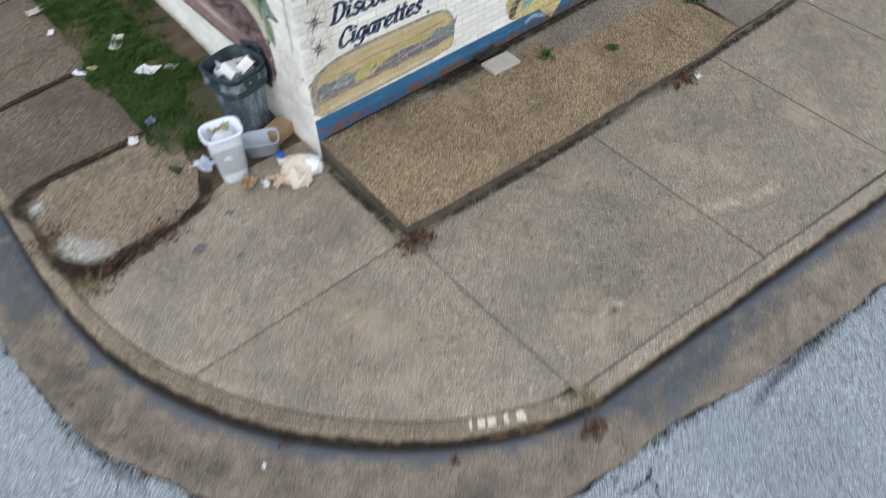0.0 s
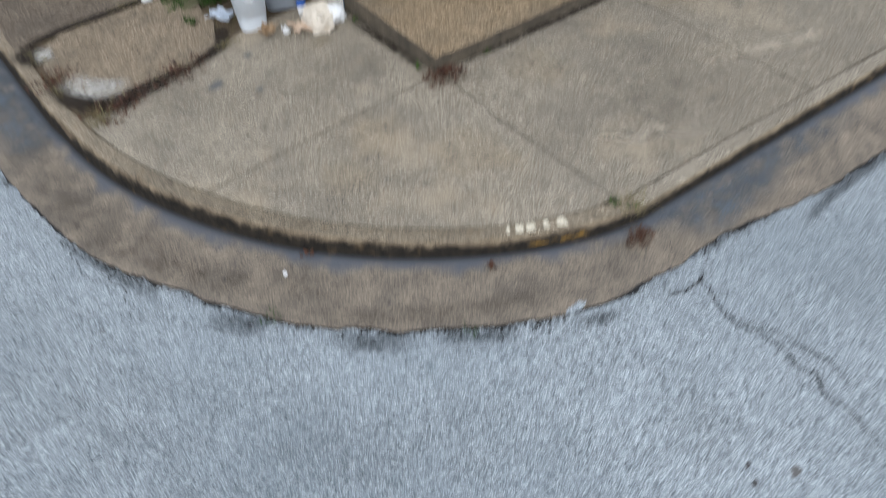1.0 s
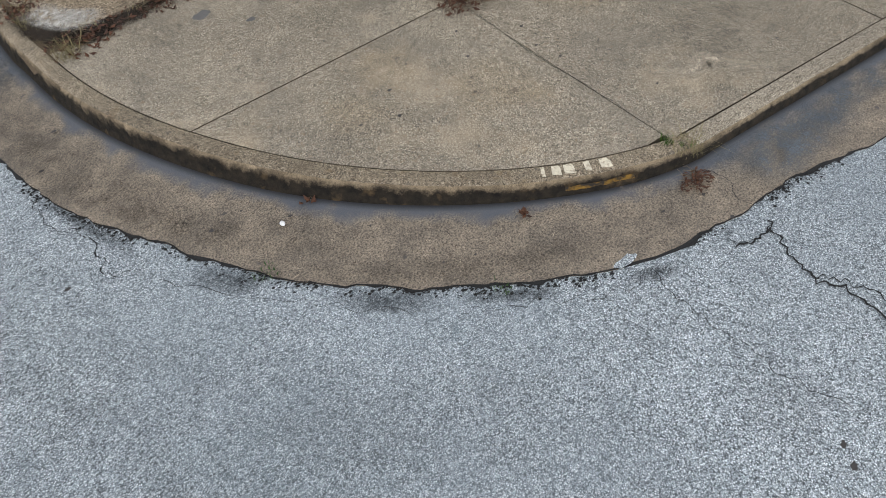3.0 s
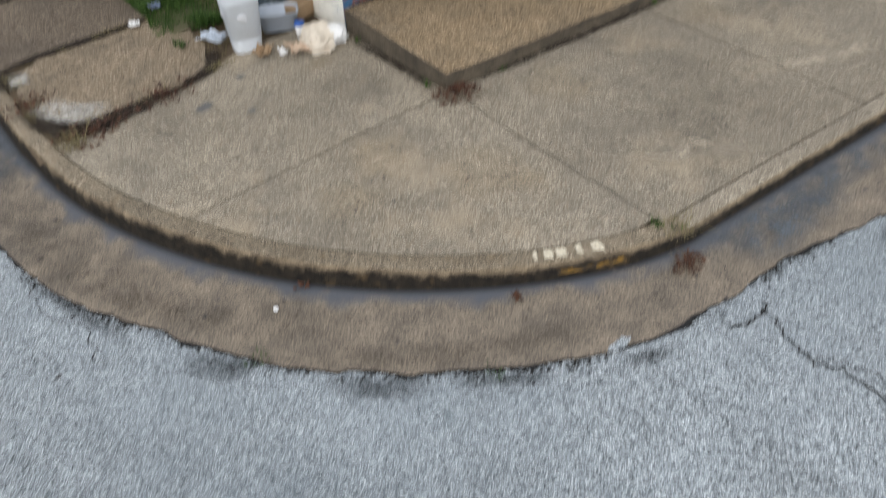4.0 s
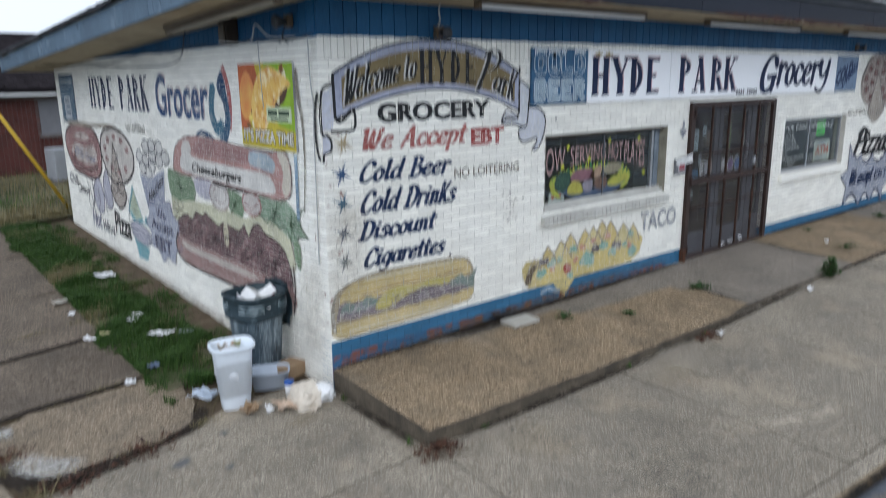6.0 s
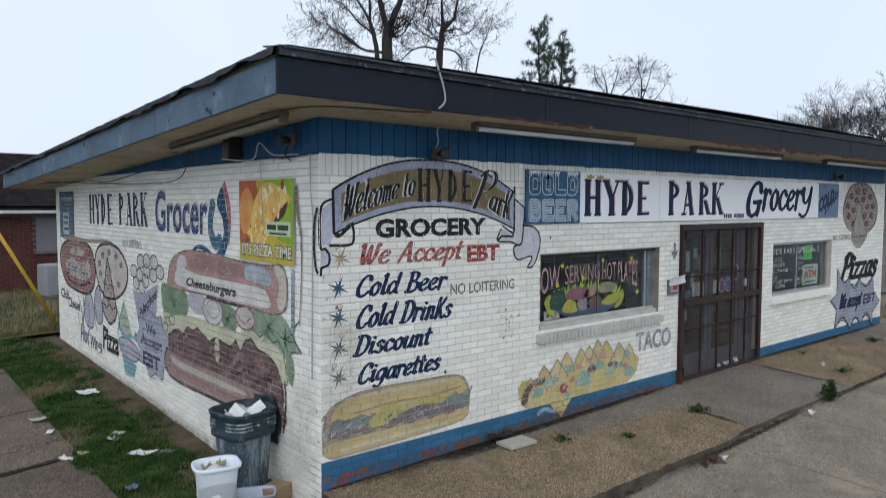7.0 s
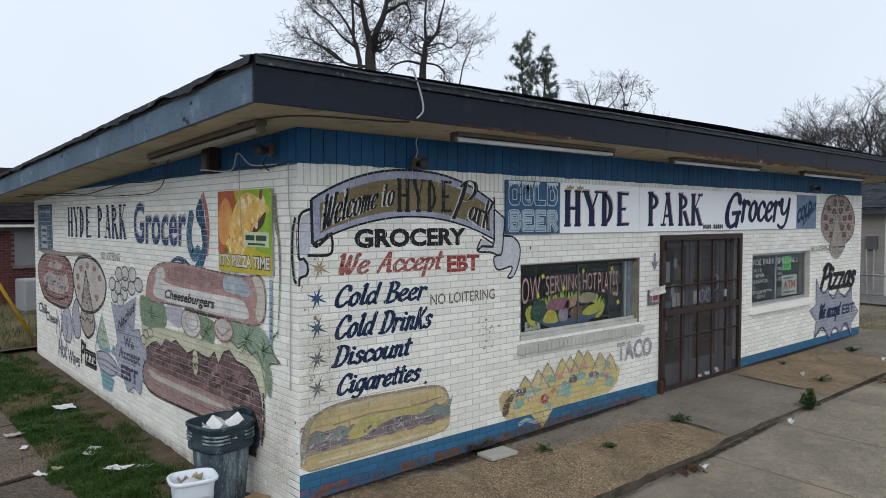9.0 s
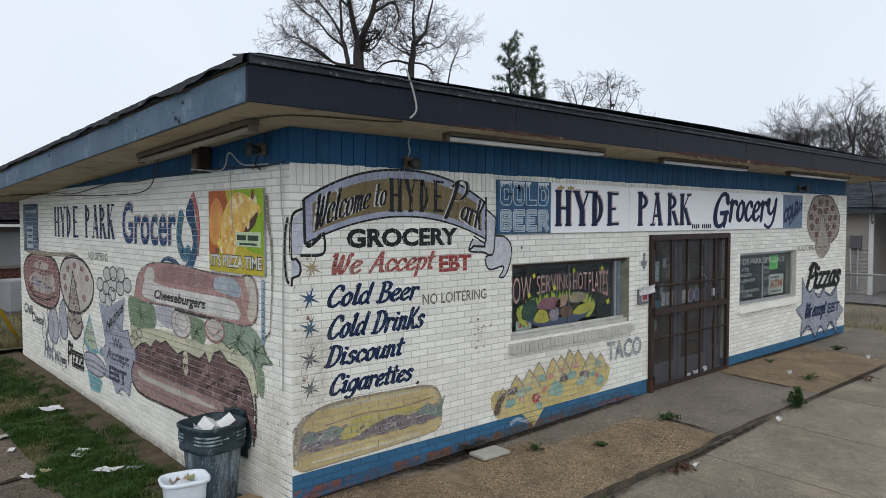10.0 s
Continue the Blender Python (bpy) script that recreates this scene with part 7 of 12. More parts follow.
side_paint("bun_line", stroke(curve([(-3.6, 0.46), (-2.6, 0.46), (-1.6, 0.48)]), 0.010), (0.14, 0.09, 0.085), 0.6, "thin dark brush line")
side_paint("chili_curl", [q for _ in range(46) for _u, _v in [(-9.35 + 1.85 * _rng.random(), 1.16 + 0.64 * _rng.random())] for q in stroke(ell(_u, _v, 0.07, 0.035, 6, 40 * _rng.random(), 10, 190), 0.016)], (0.12, 0.06, 0.06), 0.4, "dark brushed curls")
side_paint("burst_line", [q for _k in range(7) for q in stroke([(-4.98 + 0.06 * _k, 0.96 - 0.13 * _k), (-4.12 - 0.04 * _k, 0.98 - 0.13 * _k)], 0.010)] + stroke(_bu + [_bu[0]], 0.016), (0.14, 0.14, 0.22), 0.4, "dark hatching")
side_paint("figure_line", [q for _u, _v, _h in ((-8.4, 0.95, 0.5), (-8.1, 0.92, 0.6), (-7.75, 0.9, 0.55), (-7.3, 0.9, 0.4), (-6.05, 0.95, 0.5)) for q in stroke(curve([(_u, _v), (_u + 0.08, _v - _h * 0.4), (_u - 0.03, _v - _h * 0.7), (_u + 0.06, _v - _h)]), 0.022)], (0.16, 0.15, 0.19), 0.45, "grey brush lines")
side_paint("lettering", text("Cheeseburgers", -3.17, -1.73, 1.555, 1.70, 0.25, 0.03), (0.035, 0.033, 0.035), 0.4, "black script word Cheeseburgers")
# tall painted bottle by the corner, with runs
side_paint("painted_bottle", [[(-0.52, 1.37), (-0.46, 1.37), (-0.45, 1.98), (-0.51, 1.98)]], (0.30, 0.42, 0.52), 0.55, "faded blue painted bottle")
side_paint("bottle_marks", [[(-0.51, 1.42 + 0.065 * k), (-0.465, 1.42 + 0.065 * k), (-0.465, 1.445 + 0.065 * k), (-0.51, 1.445 + 0.065 * k)] for k in range(8)], (0.14, 0.20, 0.30), 0.3)
side_paint("paint_run", stroke(curve([(-0.41, 2.76), (-0.37, 2.5), (-0.32, 2.33), (-0.31, 1.98), (-0.36, 1.45)]), 0.07, True), (0.24, 0.21, 0.16), 0.6, "brown and grey paint runs")
side_paint("tail_of_banner", stroke(curve([(-0.02, 2.56), (-0.07, 2.42), (-0.08, 2.2), (-0.05, 2.02), (-0.01, 1.98)]), 0.035), BLACK, 0.3, "banner stroke carried round the corner")


# ---- signs on the walls ----
def flat_on(name, polys, to3, col, parent, wear=0.0, label=""):
    made = []
    for k, (nm, some) in enumerate(brushed(name, polys)):
        flat, dab = dabs(some)
        dab = 0 if isinstance(polys, Words) and not ("slab" in name or "brush" in name) else dab
        made.append(as_mesh(nm, flat, to3, paint(col, wear), parent, "" if nm == "letter" else label, k, dab))
    return made


def at_y(y):
    return lambda u, z, e: (u, y - e, z)


sign = thing("shop_sign", "long white sign of four panels with navy lettering above the door", "sign", (3.55, -0.03, 2.38))


def sign_part(made, holder):
    for ob in made if isinstance(made, list) else [made]:
        ob.matrix_parent_inverse = holder.matrix_world.inverted()


for _k in range(4):
    _a = 3.555 + 1.672 * _k
    sign_part(part("panel", boxes(((_a, -0.034 - 0.002 * (_k % 2), 2.375), (_a + 1.668, -0.004, 2.982)), bevel=0.003), SIGN_WHITE, sign), sign)
_hp = joined(slab_text("HYDE", 0, 0, 2.455, 2.90, 0.29, ((3.60, 3.97), (3.96, 4.37), (4.34, 4.71), (4.68, 5.03))), slab_text("PARK", 0, 0, 2.45, 2.92, 0.29, ((5.40, 5.78), (5.73, 6.10), (6.18, 6.55), (6.53, 6.91))))
sign_part(flat_on("slab_shadow", moved(_hp, 0.020, 0.018), at_y(-0.0375), (0.66, 0.46, 0.48), sign, 0.9, "faded pink letter shadow"), sign)
sign_part(flat_on("slab_lettering", _hp, at_y(-0.0385), (0.008, 0.018, 0.065), sign, 0.0, "navy slab-serif words HYDE PARK"), sign)
_gr = joined(brush_text("G", 7.58, 8.16, 2.43, 2.95, 0.22, 0.135), brush_text("rocer", 8.10, 9.58, 2.515, 3.04, 0.22, 0.115), brush_text("y", 9.50, 9.98, 2.56, 3.10, 0.20, 0.115))
sign_part(flat_on("brush_lettering", _gr, at_y(-0.0385), (0.008, 0.018, 0.065), sign, 0.0, "navy slanted word Grocery"), sign)
sign_part(flat_on("small_bars", [[(6.92 + 0.062 * k, 2.40 + 0.006 * (k % 2)), (6.962 + 0.062 * k, 2.40), (6.962 + 0.062 * k, 2.465), (6.92 + 0.062 * k, 2.465)] for k in (0, 1, 2, 3, 5, 6, 7, 8, 9)], at_y(-0.0388), (0.02, 0.02, 0.03), sign, 0.0, "small black bars"), sign)
sign_part(flat_on("crowns", [q for x in (3.74, 3.93) for q in ([(x - 0.06, 2.915), (x + 0.06, 2.915), (x + 0.07, 2.955), (x + 0.03, 2.935), (x, 2.965), (x - 0.03, 2.935), (x - 0.07, 2.955)],)], at_y(-0.0388), (0.50, 0.40, 0.14), sign, 0.2, "small gold crowns"), sign)

beer = thing("beer_sign", "pale blue metal sign with icy lettering", "sign", (2.62, -0.03, 2.38))
sign_part(part("panel", boxes(((2.62, -0.032, 2.375), (3.548, -0.004, 2.985)), bevel=0.003), paint((0.045, 0.125, 0.235), 0.25), beer), beer)
ICE = {"C": [[(1, 0.66), (1, 0.84), (0.84, 1), (0.16, 1), (0, 0.84), (0, 0.16), (0.16, 0), (0.84, 0), (1, 0.16), (1, 0.34)]],
       "O": [[(0.5, 1), (0.16, 1), (0, 0.84), (0, 0.16), (0.16, 0), (0.84, 0), (1, 0.16), (1, 0.84), (0.84, 1), (0.5, 1)]],
       "L": [[(0, 1), (0, 0), (1, 0)]], "D": [[(0.3, 0), (0, 0), (0, 1), (0.7, 1), (1, 0.75), (1, 0.25), (0.7, 0), (0.3, 0)]],
       "B": [[(0.4, 0.5), (0, 0.5), (0, 1), (0.82, 1), (1, 0.85), (1, 0.62), (0.85, 0.5), (0.4, 0.5)], [(0, 0.5), (0, 0), (0.82, 0), (1, 0.15), (1, 0.38), (0.85, 0.5)]],
       "E": [[(1, 1), (0, 1), (0, 0), (1, 0)], [(0, 0.5), (0.75, 0.5)]],
       "R": [[(0, 0), (0, 1), (0.82, 1), (1, 0.85), (1, 0.62), (0.85, 0.5), (0, 0.5)], [(0.45, 0.5), (1, 0)]]}


def ice_word(body, z0, z1, w, over=0.0):
    """Block letters drawn with one broad stroke each."""
    out = []
    for k, c in enumerate(body):
        x0, x1 = 2.69 + 0.218 * k, 2.82 + 0.218 * k
        for line in ICE[c]:
            pts = [(x0 + u * (x1 - x0), z0 + v * (z1 - z0)) for u, v in line]
            if over:
                for end, nxt in ((0, 1), (-1, -2)):
                    d = Vector((pts[end][0] - pts[nxt][0], pts[end][1] - pts[nxt][1])).normalized()
                    pts[end] = (pts[end][0] + d.x * over, pts[end][1] + d.y * over)
            out += stroke(pts, w)
    return out


for _s, _z0, _z1, _fill in (("COLD", 2.735, 2.915, (0.035, 0.13, 0.26)), ("BEER", 2.435, 2.620, (0.40, 0.49, 0.55))):
    sign_part(flat_on("letter_edge", ice_word(_s, _z0, _z1, 0.088, 0.044), at_y(-0.0335), (0.012, 0.045, 0.11), beer, 0.0, "dark letter shadow"), beer)
    sign_part(flat_on("lettering", ice_word(_s, _z0, _z1, 0.076, 0.038), at_y(-0.0341), (0.56, 0.66, 0.72), beer, 0.25, "icy pale blue word " + _s), beer)
    sign_part(flat_on("letter_line", ice_word(_s, _z0, _z1, 0.050, 0.025), at_y(-0.0347), (0.03, 0.10, 0.20), beer, 0.1, "dark blue inner line"), beer)
    sign_part(flat_on("letter_fill", ice_word(_s, _z0, _z1, 0.036 if _s == "BEER" else 0.046, 0.02), at_y(-0.0352), _fill, beer, 0.5, "frosted letter fill"), beer)
_ri = random.Random(6)
_snow = []
for _k in range(4):
    _x0, _x1 = 2.655 + 0.218 * _k, 2.855 + 0.218 * _k
    if _k == 2:
        _x1 = _x0 + 0.09
    _n = int((_x1 - _x0) / 0.028)
    for _j in range(_n):
        _x = _x0 + (_x1 - _x0) * _j / _n
        _d = 0.012 + 0.05 * _ri.random() ** 2
        _snow += [[(_x, 2.974), (_x + 0.03, 2.977), (_x + 0.028, 2.952), (_x, 2.952)], [(_x, 2.953), (_x + 0.022, 2.953), (_x + 0.014, 2.953 - _d), (_x + 0.009, 2.953 - _d)]]
sign_part(flat_on("icicles", _snow, at_y(-0.0358), (0.78, 0.83, 0.86), beer, 0.0, "white painted snow and icicles"), beer)

drinks = thing("drinks_sign", "grey-blue end panel with slanted navy words", "sign", (10.25, -0.03, 2.38))
sign_part(part("panel", boxes(((10.248, -0.033, 2.38), (11.13, -0.004, 2.992)), bevel=0.003), paint((0.19, 0.26, 0.37), 0.0), drinks), drinks)
_slope = lambda x0, x1, z0, z1, up: (lambda u, v: (x0 + u * (x1 - x0), z0 + v * (z1 - z0) + up * u))
sign_part(flat_on("lettering", bent(glyphs("COLD", 0.2, 0.06), _slope(10.27, 10.92, 2.45, 2.72, 0.20)), at_y(-0.0345), (0.008, 0.025, 0.09), drinks, 0.2, "navy word COLD"), drinks)
sign_part(flat_on("lettering", bent(glyphs("Drinks", 0.2, 0.04), _slope(10.52, 11.12, 2.40, 2.60, 0.36)), at_y(-0.0348), (0.012, 0.035, 0.11), drinks, 0.2, "navy word Drinks"), drinks)

poster = thing("pizza_poster", "printed pizza poster in yellow, orange and lime", "poster", (-0.02, 1.0, 2.02))
_at = lambda d: (lambda u, z, e: (-0.026 - d - e, -u, z))
sign_part(part("board", boxes(((-0.024, 0.42, 2.015), (-0.004, 1.58, 2.83)), bevel=0.003), ALU, poster), poster)
_q = lambda a, b, c, d: [(a, c), (b, c), (b, d), (a, d)]
sign_part(flat_on("print", [_q(-1.58, -0.42, 2.015, 2.83)], _at(0.0), (0.62, 0.50, 0.05), poster, 0.0, "yellow ground"), poster)
sign_part(flat_on("print", [[(-1.0, 2.83), (-0.42, 2.83), (-0.42, 2.2), (-0.75, 2.25), (-0.92, 2.5)]], _at(0.0006), (0.32, 0.50, 0.03), poster, 0.0, "lime green corner"), poster)
sign_part(flat_on("print", [[(-1.58, 2.83), (-1.2, 2.83), (-1.1, 2.6), (-1.28, 2.38), (-1.45, 2.15), (-1.58, 2.2)]], _at(0.001), (0.52, 0.14, 0.05), poster, 0.0, "orange-red corner"), poster)
sign_part(flat_on("print", [loop([(-1.35, 2.35), (-1.2, 2.65), (-0.95, 2.80), (-0.70, 2.74), (-0.46, 2.64), (-0.65, 2.52), (-0.85, 2.40), (-1.05, 2.25)])], _at(0.0014), (0.72, 0.52, 0.14), poster, 0.0, "pizza slice"), poster)
sign_part(flat_on("print", [loop([(-1.2, 2.45), (-1.05, 2.68), (-0.9, 2.72), (-0.98, 2.5), (-1.1, 2.32)]), loop([(-0.85, 2.62), (-0.7, 2.68), (-0.6, 2.62), (-0.75, 2.54)]), ell(-1.42, 2.68, 0.05, 0.07, 12)], _at(0.0018), (0.72, 0.52, 0.14), poster, 0.0, "melted cheese"), poster)
sign_part(flat_on("print", [loop([(-0.66, 2.56), (-0.56, 2.6), (-0.5, 2.66), (-0.58, 2.5), (-0.72, 2.42), (-0.86, 2.38)]), ell(-1.3, 2.4, 0.05, 0.06, 12)], _at(0.002), (0.10, 0.05, 0.03), poster, 0.0, "dark crust"), poster)
_rq = random.Random(8)
for _k, (_col, _n) in enumerate((((0.76, 0.60, 0.16), 26), ((0.66, 0.36, 0.07), 10), ((0.60, 0.16, 0.04), 6), ((0.82, 0.76, 0.50), 20), ((0.24, 0.11, 0.04), 5))):
    _bl = []
    for _j in range(_n):
        _t, _w = _rq.random(), _rq.gauss(0, 0.09)
        _x, _z = -1.42 + 0.85 * _t + 0.35 * _w, 2.22 + 0.50 * _t + _w
        if not (-1.5 < _x < -0.55 and 2.22 < _z < 2.78):
            continue
        _bl.append(loop([(_x + (0.02 + 0.05 * _rq.random()) * math.cos(a), _z + (0.02 + 0.055 * _rq.random()) * math.sin(a)) for a in (0, 1.1, 2.2, 3.3, 4.3, 5.3)], 3))
    sign_part(flat_on("print", _bl, _at(0.00205 + 0.00012 * _k), _col, poster, 0.0, "melted cheese and topping"), poster)
CHEESE = surface("printed_melted_cheese", (0.80, 0.55, 0.13), (0.62, 0.30, 0.05), 7, 60, 0.4, 0.0, 0.1, 0.9, extra=[((0.86, 0.76, 0.46), 11, 0.52, 0.64, 0.9), ((0.50, 0.13, 0.03), 9, 0.58, 0.68, 0.9), ((0.16, 0.07, 0.03), 13, 0.63, 0.69, 0.9), ((0.80, 0.62, 0.22), 24, 0.55, 0.65, 0.6)])
_sl = [loop([(-1.30, 2.48), (-1.12, 2.72), (-0.92, 2.80), (-0.72, 2.76), (-0.48, 2.65), (-0.60, 2.58), (-0.80, 2.44), (-0.96, 2.26), (-1.10, 2.10), (-1.26, 2.20)])]
for _o in flat_on("print", _sl, _at(0.0027), (0.8, 0.55, 0.13), poster, 0.0, "large slice dripping with cheese"):
    _o.data.materials[0] = CHEESE
    sign_part(_o, poster)
_sl = [loop([(-1.56, 2.60), (-1.40, 2.76), (-1.24, 2.62), (-1.30, 2.40), (-1.44, 2.28), (-1.55, 2.36)])]
for _o in flat_on("print", _sl, _at(0.0024), (0.8, 0.55, 0.13), poster, 0.0, "pizza in soft focus"):
    _o.data.materials[0] = surface("printed_red_sauce", (0.62, 0.18, 0.05), (0.70, 0.42, 0.10), 5, 60, 0.4, 0.0, 0.1, 0.9)
    sign_part(_o, poster)
sign_part(flat_on("print", [_q(-0.98, -0.47, 2.28, 2.42)], _at(0.0029), (0.60, 0.68, 0.45), poster, 0.0, "pale label with plain bars"), poster)
sign_part(flat_on("print", [_q(-0.95, -0.76, 2.34, 2.39), _q(-0.73, -0.52, 2.34, 2.39), _q(-0.9, -0.55, 2.295, 2.315)], _at(0.0032), (0.04, 0.07, 0.04), poster), poster)
sign_part(flat_on("print", text("IT'S PIZZA TIME", -1.54, -0.45, 2.06, 2.20, 0, 0.07), _at(0.0029), (0.12, 0.09, 0.05), poster, 0.0, "dark letter edges"), poster)
sign_part(flat_on("print", text("IT'S PIZZA TIME", -1.53, -0.46, 2.07, 2.19, 0, 0.03), _at(0.0033), (0.72, 0.70, 0.62), poster, 0.0, "pale words IT'S PIZZA TIME"), poster)

def curled_paper(w, h, seed):
    """A bent sheet of paper."""
    b = bmesh.new()
    bmesh.ops.create_grid(b, x_segments=6, y_segments=6, size=0.5)
    for v in b.verts:
        x, y = v.co.x, v.co.y
        v.co = Vector((x * w, y * h, 0.0)) + 0.02 * noise.noise_vector(Vector((x * 3 + seed, y * 3, seed)))
    bmesh.ops.solidify(b, geom=b.faces[:], thickness=0.002)
    return b


# painted glass of the wide window
_g = at_y(0.1005)


def on_glass(name, polys, col, holder, y=0.1005, label=""):
    y += 0.04 if holder is win1 else 0.0
    for k, (nm, some) in enumerate(brushed(name, polys)):
        flat, dab = dabs(some)
        as_mesh(nm, flat, at_y(y), paint(col, 0.0, 0.4), holder, "" if nm == "letter" else label, k, 0 if isinstance(polys, Words) else dab)


_arc_f = lambda x0, x1: (lambda u, v: (x0 + u * (x1 - x0), 1.85 - (0.20 + 0.17 * abs(2 * ((x0 + u * (x1 - x0)) - 2.95) / 2.08 - 1) ** 2) * (1 - v)))
_lines = []
for _s, _a, _c in (("NOW", 2.93, 3.40), ("SERVING", 3.50, 4.18), ("HOT", 4.23, 4.52), ("PLATES", 4.56, 5.0)):
    _lines.append(bent(glyphs(_s, 0, -0.002), _arc_f(_a, _c)))
on_glass("glass_lettering", joined(*_lines), (0.52, 0.34, 0.31), win1, label="thin pink words NOW SERVING HOT PLATES")
_leaf = [[], [], []]
_rl = random.Random(4)
for _k in range(64):
    _a = math.pi * (-0.18 + 1.36 * _k / 63)
    _x, _z = 3.92 + 0.72 * math.cos(_a), 1.40 + 0.175 * math.sin(_a)
    _h, _b2 = _rl.uniform(0.04, 0.075), _rl.uniform(-0.02, 0.02)
    _leaf[_k % 3].append([(_x - 0.036, _z - 0.06), (_x + 0.036, _z - 0.06), (_x + 0.010 + _b2 + _h * math.cos(_a), _z + 0.01 + _h * (0.35 + 0.65 * max(0, math.sin(_a)))), (_x - 0.006 + _b2 + _h * math.cos(_a), _z + _h * (0.35 + 0.65 * max(0, math.sin(_a))))])
on_glass("glass_lettuce", _leaf[0], (0.42, 0.43, 0.07), win1, 0.1002, "yellow lettuce tips")
on_glass("glass_lettuce", _leaf[1], (0.34, 0.44, 0.06), win1, 0.1003, "yellow-green lettuce tips")
on_glass("glass_lettuce", _leaf[2], (0.05, 0.17, 0.06), win1, 0.1004, "green lettuce tips")
on_glass("glass_plate", [loop([(3.25, 1.40), (3.4, 1.28), (3.7, 1.19), (4.2, 1.20), (4.5, 1.28), (4.6, 1.38), (4.0, 1.30), (3.6, 1.30)])], (0.07, 0.10, 0.16), win1, 0.0999, "dark blue plate")
for _c, _pts in (((0.03, 0.07, 0.05), [(3.22, 1.40), (3.30, 1.54), (3.48, 1.55), (3.50, 1.40), (3.36, 1.31)]), ((0.24, 0.12, 0.14), [(3.50, 1.45), (3.62, 1.56), (3.92, 1.55), (3.94, 1.43), (3.7, 1.42)]),
                 ((0.40, 0.28, 0.20), [(3.86, 1.46), (3.98, 1.56), (4.10, 1.58), (4.08, 1.46), (3.95, 1.43)]), ((0.28, 0.25, 0.17), [(4.13, 1.52), (4.3, 1.60), (4.5, 1.56), (4.46, 1.48), (4.25, 1.46)]),
                 ((0.24, 0.22, 0.25), [(3.72, 1.34), (3.80, 1.42), (3.92, 1.41), (3.92, 1.29), (3.8, 1.27)]), ((0.13, 0.08, 0.06), [(3.95, 1.36), (4.05, 1.43), (4.2, 1.42), (4.2, 1.31), (4.05, 1.28)]),
                 ((0.44, 0.41, 0.08), [(3.45, 1.30), (3.55, 1.43), (3.68, 1.40), (3.76, 1.29), (3.62, 1.26)]), ((0.42, 0.40, 0.07), [(4.22, 1.33), (4.36, 1.42), (4.6, 1.44), (4.66, 1.36), (4.4, 1.30)])):
    on_glass("glass_food", [loop(_pts)], _c, win1, 0.0996, "painted food on the glass")
_rq = random.Random(18)
for _k, (_x, _z, _col, _w) in enumerate(((3.36, 1.44, (0.10, 0.18, 0.10), 0.12), (3.72, 1.49, (0.14, 0.06, 0.08), 0.17), (4.0, 1.50, (0.32, 0.20, 0.12), 0.09), (4.3, 1.53, (0.42, 0.38, 0.24), 0.15), (3.82, 1.35, (0.40, 0.36, 0.40), 0.08), (4.08, 1.36, (0.26, 0.16, 0.10), 0.11), (3.60, 1.34, (0.34, 0.30, 0.03), 0.10), (4.42, 1.37, (0.20, 0.30, 0.05), 0.16))):
    _st = []
    for _j in range(60):
        _a, _b2 = _x + _w * _rq.uniform(-1, 1), _z + 0.055 * _rq.uniform(-1, 1)
        _st.append([(_a, _b2), (_a + 0.012, _b2 + 0.004), (_a + 0.03 * _rq.uniform(0.4, 1), _b2 + 0.04 * _rq.uniform(-0.6, 1)), (_a + 0.01, _b2 + 0.012)])
    on_glass("glass_brushwork", _st, _col, win1, 0.0993, "short brush strokes")
on_glass("glass_stars", [q for x, z in ((3.36, 1.62), (3.85, 1.68), (4.24, 1.88), (4.86, 1.88), (5.0, 1.42), (2.99, 1.47), (3.45, 1.85)) for q in star(x, z, 0.05)], (0.60, 0.62, 0.05), win1, 0.1002, "yellow painted sparkles")
on_glass("price_card", [_q(3.14, 3.42, 1.21, 1.32)], (0.62, 0.60, 0.52), win1, 0.115, "paper price card")
on_glass("price_card", text("$10", 3.18, 3.36, 1.235, 1.30, 0, 0.04), (0.5, 0.05, 0.03), win1, 0.1145, "red price $10")
# menu window
on_glass("menu_lettering", joined(text("HYDE PARK", 8.70, 9.70, 1.755, 1.85, 0, 0.0), text("SPECIALS", 9.78, 10.66, 1.75, 1.85, 0, 0.0)), (0.62, 0.63, 0.60), win2, label="white words HYDE PARK SPECIALS")
_menu = [("PLATE", 8.72, 9.2, 1.63), ("TENDER", 8.72, 9.3, 1.54), ("SAUSAGE", 8.72, 9.42, 1.44), ("DOG", 8.72, 9.0, 1.34), ("BURGER WITH", 8.72, 9.6, 1.25), ("+ DRINK", 8.95, 9.35, 1.17), ("WINGS", 9.78, 10.04, 1.63), ("NACHOS", 9.8, 10.02, 1.54), ("LARGE", 9.78, 10.02, 1.44), ("TACO", 9.78, 10.0, 1.25), ("HOT", 9.78, 9.98, 1.17)]
on_glass("menu_lettering", joined(*[text(s, a, c, z, z + 0.06, 0, -0.004) for s, a, c, z in _menu]), (0.60, 0.61, 0.58), win2, label="white hand-lettered menu")
on_glass("green_card", [_q(10.07, 10.41, 1.615, 1.875)], (0.10, 0.62, 0.04), win2, 0.116, "bright green card")
on_glass("green_card", [_q(10.12, 10.34, 1.70, 1.72), _q(10.12, 10.30, 1.66, 1.68)], (0.02, 0.2, 0.02), win2, 0.1155)
on_glass("cash_card", [_q(10.04, 10.68, 1.15, 1.52)], (0.66, 0.60, 0.48), win2, 0.117, "paper cash-machine notice")
